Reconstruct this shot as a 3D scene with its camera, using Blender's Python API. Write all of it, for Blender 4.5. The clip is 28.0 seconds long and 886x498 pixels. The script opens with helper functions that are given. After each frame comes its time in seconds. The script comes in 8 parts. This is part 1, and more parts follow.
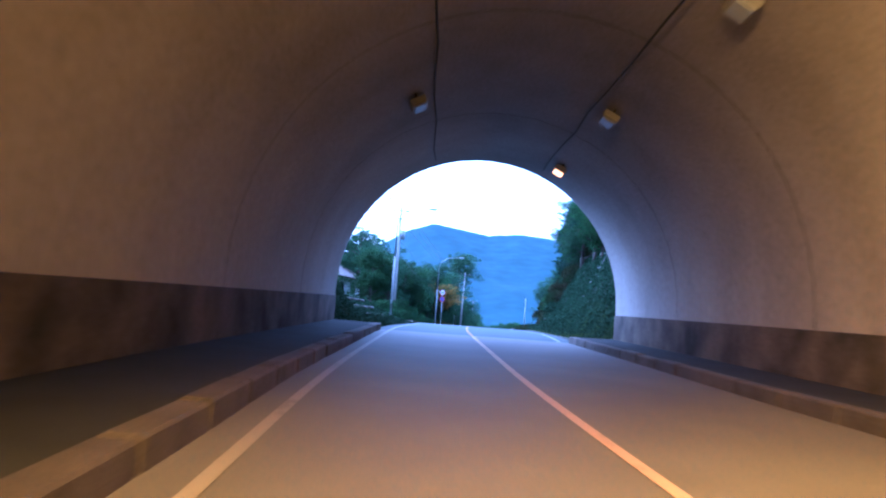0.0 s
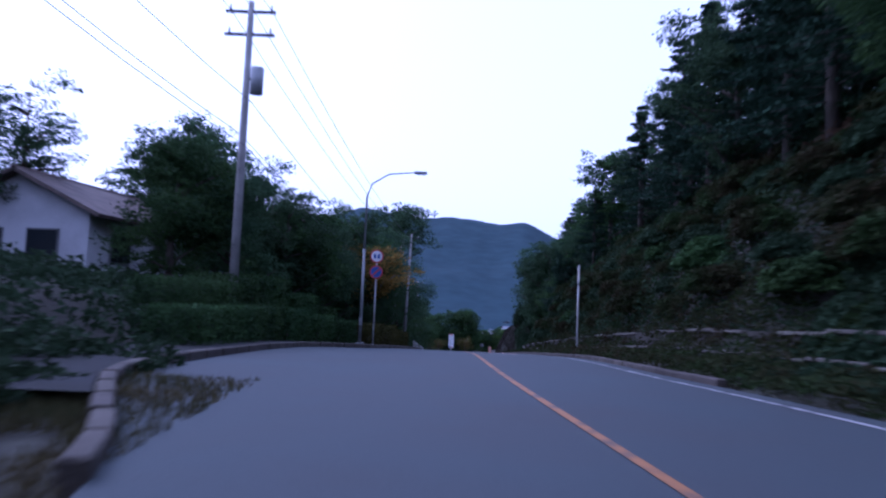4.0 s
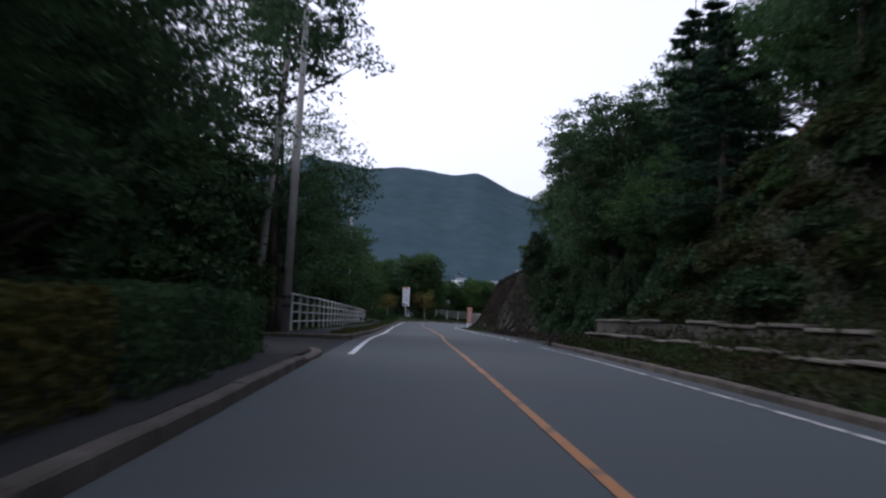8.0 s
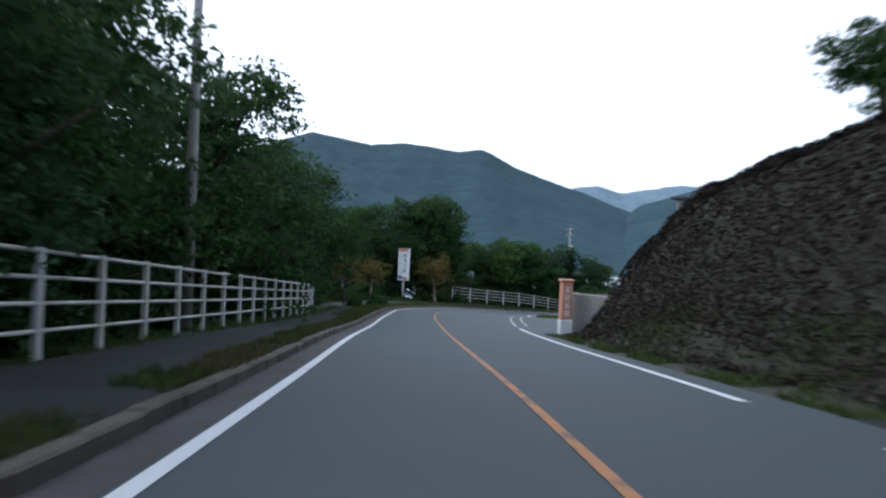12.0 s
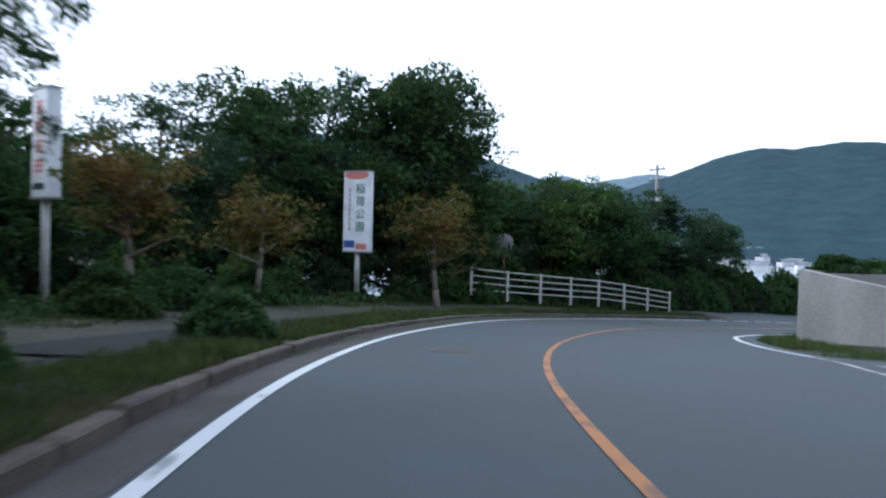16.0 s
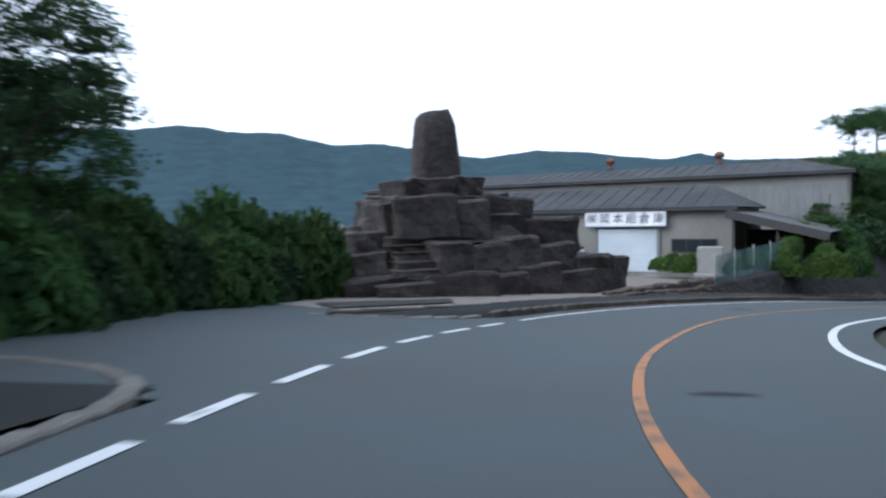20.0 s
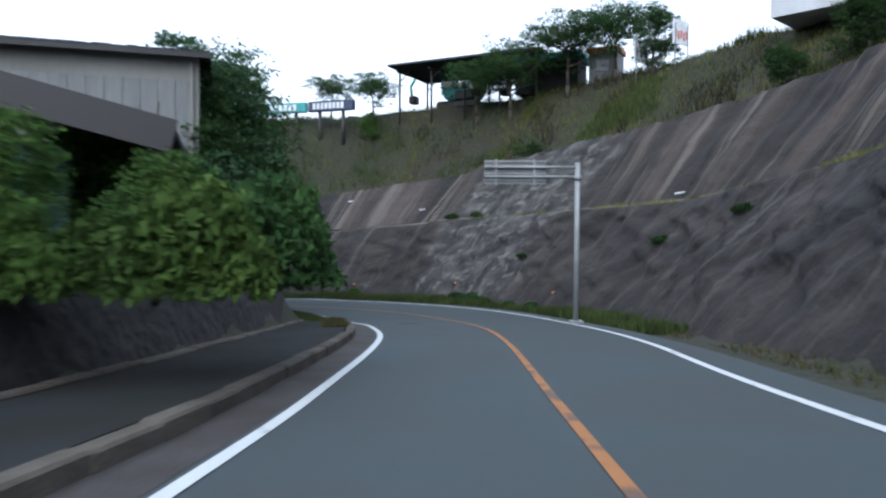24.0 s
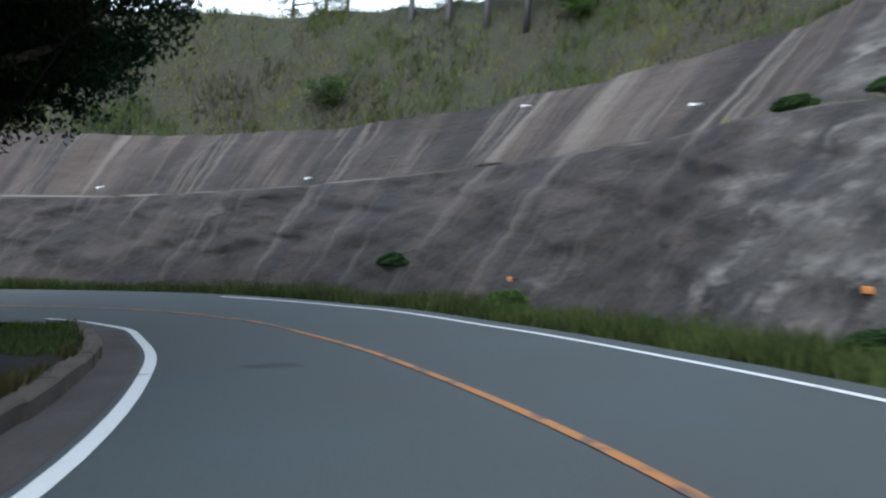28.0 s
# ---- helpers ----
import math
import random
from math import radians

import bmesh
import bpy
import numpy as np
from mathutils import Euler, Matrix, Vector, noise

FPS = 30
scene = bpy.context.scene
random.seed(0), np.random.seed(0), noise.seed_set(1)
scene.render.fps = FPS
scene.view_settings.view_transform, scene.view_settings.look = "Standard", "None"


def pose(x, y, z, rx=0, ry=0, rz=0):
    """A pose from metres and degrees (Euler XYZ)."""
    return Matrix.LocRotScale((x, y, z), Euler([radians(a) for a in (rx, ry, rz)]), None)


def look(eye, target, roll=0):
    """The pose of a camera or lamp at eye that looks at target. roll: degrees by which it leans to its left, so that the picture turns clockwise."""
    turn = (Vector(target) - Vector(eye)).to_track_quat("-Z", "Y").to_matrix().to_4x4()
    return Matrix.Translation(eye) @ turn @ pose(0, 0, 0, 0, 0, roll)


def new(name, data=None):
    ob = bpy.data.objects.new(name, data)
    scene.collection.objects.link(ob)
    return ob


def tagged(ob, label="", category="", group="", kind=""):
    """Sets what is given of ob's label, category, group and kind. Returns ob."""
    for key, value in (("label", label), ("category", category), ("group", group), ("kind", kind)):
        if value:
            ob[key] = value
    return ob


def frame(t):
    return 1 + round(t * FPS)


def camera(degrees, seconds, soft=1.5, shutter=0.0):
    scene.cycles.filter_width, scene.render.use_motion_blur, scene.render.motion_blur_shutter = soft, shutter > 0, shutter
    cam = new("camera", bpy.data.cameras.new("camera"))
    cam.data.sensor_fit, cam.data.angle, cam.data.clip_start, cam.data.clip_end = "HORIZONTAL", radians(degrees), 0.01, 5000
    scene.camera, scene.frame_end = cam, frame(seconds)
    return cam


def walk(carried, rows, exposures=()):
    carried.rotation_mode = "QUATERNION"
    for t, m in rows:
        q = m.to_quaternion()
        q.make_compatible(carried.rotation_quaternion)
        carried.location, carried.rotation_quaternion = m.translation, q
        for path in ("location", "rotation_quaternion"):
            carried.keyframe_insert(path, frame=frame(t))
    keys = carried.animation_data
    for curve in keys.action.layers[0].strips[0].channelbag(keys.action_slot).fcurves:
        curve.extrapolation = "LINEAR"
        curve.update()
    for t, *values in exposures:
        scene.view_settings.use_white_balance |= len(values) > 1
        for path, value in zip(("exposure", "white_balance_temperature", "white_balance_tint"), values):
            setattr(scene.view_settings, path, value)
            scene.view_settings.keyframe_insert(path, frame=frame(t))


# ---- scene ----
cam = camera(62.8, 28.0, soft=2.2, shutter=0.5)
# seconds, eye, target, roll
PATH = [
    (0, (0.37, 0.02, 1.81), (0.280, 2.011, 2.004), 4.17),
    (0.5, (-0.25, 5.98, 1.92), (-0.310, 7.973, 2.132), 4.49),
    (1, (-0.67, 12.05, 2.11), (-0.707, 14.034, 2.327), 4.29),
    (1.5, (-1.06, 18.08, 2.22), (-1.074, 20.070, 2.444), 4.03),
    (2, (-1.44, 24.01, 2.44), (-1.414, 25.996, 2.641), 3.62),
    (2.5, (-1.73, 29.71, 2.50), (-1.679, 31.696, 2.696), 3.79),
    (4.5, (-1.75, 53.47, 2.60), (-1.613, 55.456, 2.737), 1.79),
    (5, (-1.54, 59.33, 2.60), (-1.362, 61.323, 2.713), 1.49),
    (5.5, (-1.20, 65.09, 2.50), (-0.990, 67.076, 2.606), 1.65),
    (6, (-0.79, 70.70, 2.33), (-0.558, 72.684, 2.417), 1.64),
    (6.5, (-0.41, 76.43, 2.05), (-0.169, 78.410, 2.121), 2.25),
    (7, (-0.07, 82.10, 1.73), (0.167, 84.081, 1.814), 2.55),
    (7.5, (0.40, 87.91, 1.43), (0.641, 89.897, 1.480), 2.32),
    (8, (0.89, 93.54, 1.09), (1.136, 95.523, 1.127), 2.35),
    (8.5, (1.42, 99.36, 0.76), (1.668, 101.344, 0.778), 2.49),
    (9, (1.93, 105.30, 0.36), (2.191, 107.282, 0.360), 2.12),
    (9.5, (2.37, 111.06, 0.00), (2.637, 113.040, -0.004), 2.23),
    (10, (2.84, 116.91, -0.41), (3.113, 118.890, -0.400), 1.92),
    (10.5, (3.41, 122.85, -0.84), (3.677, 124.834, -0.858), 1.71),
    (11, (4.10, 128.90, -1.32), (4.360, 130.883, -1.306), 2.04),
    (11.5, (4.54, 134.45, -1.79), (4.803, 136.431, -1.803), 2.28),
    (12, (4.94, 140.16, -2.23), (5.181, 142.150, -2.251), 2.52),
    (12.5, (5.36, 145.77, -2.65), (5.585, 147.759, -2.673), 2.19),
    (14.5, (6.86, 165.71, -4.26), (7.118, 167.688, -4.282), 2.77),
    (15, (7.37, 171.18, -4.72), (7.634, 173.166, -4.761), 2.63),
    (15.5, (7.84, 176.52, -5.11), (8.115, 178.504, -5.151), 1.94),
    (16, (8.38, 181.84, -5.44), (8.704, 183.809, -5.476), 1.37),
    (16.5, (9.22, 186.79, -5.71), (9.628, 188.751, -5.756), 1.48),
    (17, (10.45, 191.63, -6.11), (10.995, 193.554, -6.152), 0.38),
    (17.5, (11.98, 196.08, -6.47), (12.737, 197.933, -6.531), 0.70),
    (18, (14.27, 200.60, -6.84), (15.237, 202.346, -6.879), -1.33),
    (18.5, (17.10, 204.87, -7.19), (18.277, 206.483, -7.246), -1.93),
    (19, (20.29, 208.73, -7.61), (21.670, 210.183, -7.672), -0.90),
    (19.5, (23.73, 212.08, -7.99), (25.283, 213.330, -8.093), -0.92),
    (20, (27.60, 214.54, -8.33), (29.292, 215.598, -8.409), -0.97),
    (20.5, (31.38, 216.45, -8.61), (33.184, 217.311, -8.669), -1.40),
    (21, (35.01, 217.93, -8.83), (36.911, 218.551, -8.937), -0.34),
    (21.5, (38.71, 218.88, -9.13), (40.676, 219.214, -9.206), 0.60),
    (22, (42.71, 219.16, -9.45), (44.705, 219.226, -9.492), 0.32),
    (22.5, (46.54, 219.03, -9.72), (48.534, 218.856, -9.786), 0.25),
    (24.5, (60.98, 215.86, -10.82), (62.859, 215.177, -10.880), 1.06),
    (25, (64.38, 214.76, -11.14), (66.253, 214.060, -11.204), 2.07),
    (25.5, (67.65, 213.71, -11.44), (69.528, 213.012, -11.503), 2.43),
    (26, (70.91, 212.62, -11.67), (72.793, 211.961, -11.733), 2.76),
    (26.5, (74.10, 211.69, -11.97), (76.010, 211.103, -12.030), 2.19),
    (27, (77.45, 211.12, -12.30), (79.399, 210.655, -12.371), 2.03),
    (27.5, (80.70, 210.70, -12.61), (82.680, 210.434, -12.683), 2.54),
    (28, (83.69, 210.58, -12.95), (85.685, 210.505, -13.011), 2.81),
]
EXPOSURES = [(0.0, 3.2, 3650, 24), (0.6, 3.12, 3680, 20), (1.0, 3.1, 3500, 16), (1.6, 1.95, 3750, 36), (2.5, 1.3, 4000, 44), (4.5, 1.15, 4800, 42), (6.0, 0.95, 5600, 30), (8.0, 1.1, 5850, 22), (9.0, 1.1, 5600, 18), (10.0, 1.3, 5600, 15),
             (11.0, 1.5, 5600, 12), (14.5, 1.65, 5500, 10), (18.0, 1.65, 5450, 10), (20.0, 1.75, 5550, 10), (22.5, 1.72, 5500, 10), (25.0, 1.72, 5600, 8), (26.8, 1.6, 5650, 8), (28.0, 2.12, 5750, 7)]
walk(cam, [(t, look(eye, target, roll)) for t, eye, target, roll in PATH], EXPOSURES)

# ---- sky and sun: a bright overcast evening, the light soft and high on the left of the road ----
world = bpy.data.worlds.new("evening_sky")
scene.world = world
world.use_nodes = True
wn = world.node_tree.nodes
wl = world.node_tree.links
sky = wn.new("ShaderNodeTexSky")
sky.sky_type = "NISHITA"
sky.sun_disc = False
sky.sun_elevation, sky.sun_rotation = radians(42), radians(-60)
sky.air_density, sky.dust_density, sky.ozone_density = 1.0, 6.0, 1.0
pale = wn.new("ShaderNodeHueSaturation")
pale.inputs["Saturation"].default_value = 0.35
wl.new(sky.outputs[0], pale.inputs["Color"])
cloud_sheet = wn.new("ShaderNodeMix")
cloud_sheet.data_type = "RGBA"
cloud_sheet.inputs["Factor"].default_value = 0.62
cloud_sheet.inputs["B"].default_value = (5.7, 6.0, 6.4, 1)
wl.new(pale.outputs[0], cloud_sheet.inputs["A"])
wl.new(cloud_sheet.outputs["Result"], wn["Background"].inputs["Color"])
wn["Background"].inputs["Strength"].default_value = 0.1
sun = new("sun", bpy.data.lights.new("sun", "SUN"))
sun.data.energy, sun.data.angle, sun.data.color = 0.25, radians(40), (1.0, 0.95, 0.9)
sun.matrix_world = look((0, 0, 0), (math.cos(radians(42)) * math.sin(radians(60)), -math.cos(radians(42)) * math.cos(radians(60)), -math.sin(radians(42))))

# ---- materials ----
def material(name, color, rough=0.8, metal=0.0, vary=0.25, scale=6.0, fine=60.0, bump=0.2, second=None, amount=0.5, stretch=(1, 1, 1), island=False, obj_random=0.0, spec=0.4, bump_dist=0.02):
    """A surface with broad stains, fine grain and relief in metres of the world."""
    m = bpy.data.materials.new(name)
    m.use_nodes = True
    n, l = m.node_tree.nodes, m.node_tree.links
    p = n["Principled BSDF"]
    p.inputs["Roughness"].default_value, p.inputs["Metallic"].default_value = rough, metal
    p.inputs["Specular IOR Level"].default_value = spec
    geo = n.new("ShaderNodeNewGeometry")
    mp = n.new("ShaderNodeMapping")
    mp.inputs["Scale"].default_value = stretch
    l.new(geo.outputs["Position"], mp.inputs["Vector"])
    broad, grain = n.new("ShaderNodeTexNoise"), n.new("ShaderNodeTexNoise")
    for tex, sc, det in ((broad, 1.0 / scale, 6), (grain, fine, 3)):
        tex.inputs["Scale"].default_value, tex.inputs["Detail"].default_value = sc, det
        l.new(mp.outputs[0], tex.inputs["Vector"])
    ramp = n.new("ShaderNodeValToRGB")
    ramp.color_ramp.elements[0].position, ramp.color_ramp.elements[1].position = 0.5 - amount * 0.35, 0.5 + amount * 0.35
    c2 = second or tuple(c * (1 - vary * 1.6) for c in color)
    ramp.color_ramp.elements[0].color, ramp.color_ramp.elements[1].color = (*c2, 1), (*color, 1)
    l.new(broad.outputs["Fac"], ramp.inputs["Fac"])
    hsv = n.new("ShaderNodeHueSaturation")
    l.new(ramp.outputs[0], hsv.inputs["Color"])
    val = n.new("ShaderNodeMapRange")
    val.inputs["To Min"].default_value, val.inputs["To Max"].default_value = 1 - vary, 1 + vary
    val.inputs["From Min"].default_value, val.inputs["From Max"].default_value = 0.25, 0.75
    l.new(grain.outputs["Fac"], val.inputs["Value"])
    last = val.outputs[0]
    for source, width in ((geo.outputs["Random Per Island"], 0.3 if island else 0), (None, obj_random)):
        if not width:
            continue
        if source is None:
            source = n.new("ShaderNodeObjectInfo").outputs["Random"]
        rnd = n.new("ShaderNodeMapRange")
        rnd.inputs["To Min"].default_value, rnd.inputs["To Max"].default_value = 1 - width, 1 + width
        l.new(source, rnd.inputs["Value"])
        mul = n.new("ShaderNodeMath")
        mul.operation = "MULTIPLY"
        l.new(last, mul.inputs[0]), l.new(rnd.outputs[0], mul.inputs[1])
        last = mul.outputs[0]
        hue = n.new("ShaderNodeMapRange")
        hue.inputs["To Min"].default_value, hue.inputs["To Max"].default_value = 0.5 - width * 0.05, 0.5 + width * 0.05
        l.new(source, hue.inputs["Value"])
        l.new(hue.outputs[0], hsv.inputs["Hue"])
    l.new(last, hsv.inputs["Value"])
    l.new(hsv.outputs[0], p.inputs["Base Color"])
    if bump:
        b = n.new("ShaderNodeBump")
        b.inputs["Strength"].default_value, b.inputs["Distance"].default_value = bump, bump_dist
        l.new(grain.outputs["Fac"], b.inputs["Height"])
        l.new(b.outputs[0], p.inputs["Normal"])
    return m


def leaf_material(name, color, second, trans=0.25):
    m = material(name, color, rough=0.75, vary=0.2, scale=1.2, fine=9.0, bump=0, second=second, island=True, obj_random=0.16, spec=0.03)
    n, l = m.node_tree.nodes, m.node_tree.links
    p = n["Principled BSDF"]
    tr = n.new("ShaderNodeBsdfTranslucent")
    mix = n.new("ShaderNodeMixShader")
    mix.inputs[0].default_value = trans
    l.new(p.inputs["Base Color"].links[0].from_socket, tr.inputs["Color"])
    l.new(p.outputs[0], mix.inputs[1]), l.new(tr.outputs[0], mix.inputs[2])
    l.new(mix.outputs[0], n["Material Output"].inputs["Surface"])
    return m


def glow(name, color, strength):
    m = bpy.data.materials.new(name)
    m.use_nodes = True
    p = m.node_tree.nodes["Principled BSDF"]
    p.inputs["Emission Color"].default_value, p.inputs["Emission Strength"].default_value = (*color, 1), strength
    p.inputs["Base Color"].default_value = (*color, 1)
    return m


def glass(name, tint, rough=0.05):
    m = material(name, tint, rough=rough, vary=0.05, bump=0, spec=0.6)
    return m


def worn_paint(name, color, under, wear=0.45):
    m = material(name, color, rough=0.7, vary=0.12, scale=0.35, fine=45.0, bump=0.1, second=under, amount=0.35)
    r = [x for x in m.node_tree.nodes if x.type == "VALTORGB"][0].color_ramp
    r.elements[0].position, r.elements[1].position = wear - 0.06, wear + 0.03
    return m


ASPHALT = material("asphalt", (0.041, 0.058, 0.064), rough=0.8, spec=0.25, vary=0.3, scale=2.5, fine=90.0, bump=0.35, bump_dist=0.006, second=(0.042, 0.046, 0.048), amount=0.9)
PATCH = material("asphalt_patch", (0.03, 0.031, 0.033), rough=0.85, vary=0.3, scale=0.6, fine=90.0, bump=0.3, bump_dist=0.006)
OLD_ASPHALT = material("old_asphalt", (0.022, 0.024, 0.026), rough=0.9, spec=0.12, vary=0.35, scale=1.2, fine=70.0, bump=0.4, bump_dist=0.008, second=(0.017, 0.018, 0.016))
ORANGE_LINE = worn_paint("orange_line_paint", (0.27, 0.112, 0.032), (0.1, 0.06, 0.04), 0.45)
WHITE_LINE = worn_paint("white_line_paint", (0.46, 0.48, 0.49), (0.2, 0.21, 0.215), 0.36)
FADED_RED = worn_paint("faded_red_paint", (0.3, 0.17, 0.15), (0.12, 0.07, 0.065), 0.4)
TAN_LINE = worn_paint("dusty_line_paint", (0.2, 0.185, 0.165), (0.14, 0.13, 0.115), 0.42)
PALE_ORANGE = worn_paint("dusty_orange_paint", (0.36, 0.25, 0.17), (0.24, 0.17, 0.12), 0.4)
FADED_LINE = worn_paint("faded_line_paint", (0.3, 0.3, 0.3), (0.09, 0.09, 0.095), 0.5)
KERB = material("kerb_concrete", (0.075, 0.064, 0.053), rough=0.9, vary=0.35, scale=0.7, fine=30.0, bump=0.5, second=(0.038, 0.032, 0.024), obj_random=0.2)
GUTTER = material("gutter_concrete", (0.046, 0.043, 0.043), rough=0.9, vary=0.3, scale=0.8, fine=30.0, bump=0.4, second=(0.027, 0.023, 0.02))
CONCRETE = material("concrete", (0.25, 0.25, 0.235), rough=0.85, vary=0.22, scale=1.5, fine=25.0, bump=0.3, second=(0.17, 0.17, 0.16), stretch=(1, 1, 0.35))
LINING = material("tunnel_lining", (0.31, 0.295, 0.285), rough=0.8, vary=0.18, scale=2.2, fine=14.0, bump=0.25, second=(0.17, 0.155, 0.14), amount=0.9, stretch=(1, 0.8, 0.4))
LINING_DARK = material("tunnel_dado", (0.095, 0.08, 0.065), rough=1.0, spec=0.1, vary=0.2, scale=1.2, fine=14.0, bump=0.2, second=(0.024, 0.022, 0.02))
EARTH = material("earth_and_litter", (0.07, 0.055, 0.036), rough=0.95, vary=0.4, scale=3.0, fine=12.0, bump=0.7, bump_dist=0.05, second=(0.035, 0.042, 0.02), amount=0.9)
SAND = material("sandy_lot", (0.135, 0.117, 0.098), rough=0.95, vary=0.2, scale=2.0, fine=22.0, bump=0.4, second=(0.13, 0.11, 0.095))
GALV = material("galvanised_steel", (0.26, 0.275, 0.28), rough=0.6, metal=0.35, vary=0.12, scale=0.6, fine=20.0, bump=0.05, second=(0.21, 0.215, 0.215))
WHITE_STEEL = material("white_painted_steel", (0.44, 0.46, 0.46), rough=0.5, vary=0.12, scale=0.5, fine=18.0, bump=0.08, second=(0.34, 0.32, 0.28), amount=0.5)
POLE_CONCRETE = material("pole_concrete", (0.27, 0.265, 0.25), rough=0.9, vary=0.18, scale=0.8, fine=30.0, bump=0.2, second=(0.17, 0.165, 0.155))
CABLE = material("black_cable", (0.015, 0.015, 0.016), rough=0.6, vary=0.1, bump=0)
RED_PAINT = material("red_paint", (0.42, 0.05, 0.05), rough=0.5, vary=0.15, scale=0.3, bump=0.05)
BLUE_PAINT = material("blue_paint", (0.035, 0.08, 0.3), rough=0.5, vary=0.15, scale=0.3, bump=0.05)
SIGN_WHITE = material("sign_white", (0.66, 0.68, 0.7), rough=0.45, vary=0.08, scale=0.5, bump=0.03, second=(0.5, 0.51, 0.52))
SIGN_GREEN = material("sign_green_letters", (0.03, 0.16, 0.13), rough=0.5, vary=0.1, bump=0)
SIGN_PINK = material("sign_pink_letters", (0.5, 0.16, 0.13), rough=0.5, vary=0.1, bump=0)
SIGN_DARK = material("dark_letters", (0.02, 0.03, 0.045), rough=0.5, vary=0.1, bump=0)
BARK = material("bark", (0.075, 0.06, 0.045), rough=0.95, vary=0.4, scale=0.3, fine=14.0, bump=0.9, bump_dist=0.03, second=(0.035, 0.03, 0.024), stretch=(1, 1, 0.25))
PALE_BARK = material("pale_bark", (0.2, 0.175, 0.14), rough=0.95, vary=0.3, scale=0.3, fine=14.0, bump=0.6, bump_dist=0.02, second=(0.1, 0.085, 0.07), stretch=(1, 1, 0.3))
LEAF_DARK = leaf_material("leaves_dark", (0.052, 0.092, 0.042), (0.034, 0.062, 0.032), 0.34)
LEAF_DEEP = leaf_material("leaves_deep", (0.032, 0.055, 0.027), (0.022, 0.04, 0.02))
# LEAF_DEEP darkened: the near crowns' shade is put into the leaf colour
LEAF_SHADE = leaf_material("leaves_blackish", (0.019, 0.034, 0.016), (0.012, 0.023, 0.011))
LEAF_VINE = leaf_material("vine_leaves", (0.024, 0.045, 0.014), (0.034, 0.027, 0.014))
LEAF_RUST = leaf_material("rust_leaves", (0.26, 0.155, 0.035), (0.15, 0.115, 0.03), 0.45)
LEAF_OLIVE = leaf_material("olive_hedge_leaves", (0.08, 0.072, 0.02), (0.042, 0.052, 0.018))
LEAF_MID = leaf_material("leaves_mid", (0.047, 0.087, 0.028), (0.028, 0.057, 0.023), 0.32)
LEAF_LIGHT = leaf_material("leaves_light", (0.075, 0.125, 0.03), (0.04, 0.075, 0.022))
LEAF_PINE = leaf_material("needles", (0.026, 0.052, 0.03), (0.017, 0.035, 0.022), 0.1)
LEAF_AUTUMN = leaf_material("leaves_autumn", (0.125, 0.075, 0.026), (0.07, 0.09, 0.024))
LEAF_DRY = leaf_material("dry_vines", (0.085, 0.054, 0.034), (0.04, 0.036, 0.02))
BRUSH = leaf_material("bank_brush_leaves", (0.034, 0.027, 0.023), (0.024, 0.021, 0.016), 0.1)
TUNNEL_ROAD = material("tunnel_concrete_road", (0.115, 0.11, 0.105), rough=0.75, vary=0.2, scale=2.0, fine=60.0, bump=0.25, bump_dist=0.006, second=(0.075, 0.072, 0.07), amount=0.9)
BLADE = leaf_material("grass_blades", (0.066, 0.092, 0.03), (0.045, 0.062, 0.022))
STRAW = leaf_material("dry_grass_blades", (0.085, 0.072, 0.036), (0.046, 0.052, 0.022))
RUBBLE = material("brown_rubble", (0.055, 0.043, 0.035), rough=0.95, vary=0.4, scale=0.6, fine=9.0, bump=0.8, bump_dist=0.04, second=(0.032, 0.027, 0.022), obj_random=0.3)
HILL_BLADE = leaf_material("hill_grass_blades", (0.13, 0.16, 0.028), (0.11, 0.09, 0.03))
DULL_STRAW = leaf_material("dull_verge_grass", (0.03, 0.026, 0.016), (0.017, 0.021, 0.011))
STONE = material("dark_weathered_stone", (0.042, 0.034, 0.03), rough=0.9, vary=0.4, scale=0.5, fine=5.0, bump=1.0, bump_dist=0.08, second=(0.012, 0.011, 0.0115), amount=0.8, obj_random=0.45)
SHOTCRETE = material("weathered_shotcrete", (0.042, 0.04, 0.04), rough=0.92, vary=0.25, scale=1.6, fine=2.6, bump=0.7, bump_dist=0.1, second=(0.026, 0.025, 0.025), amount=0.8)


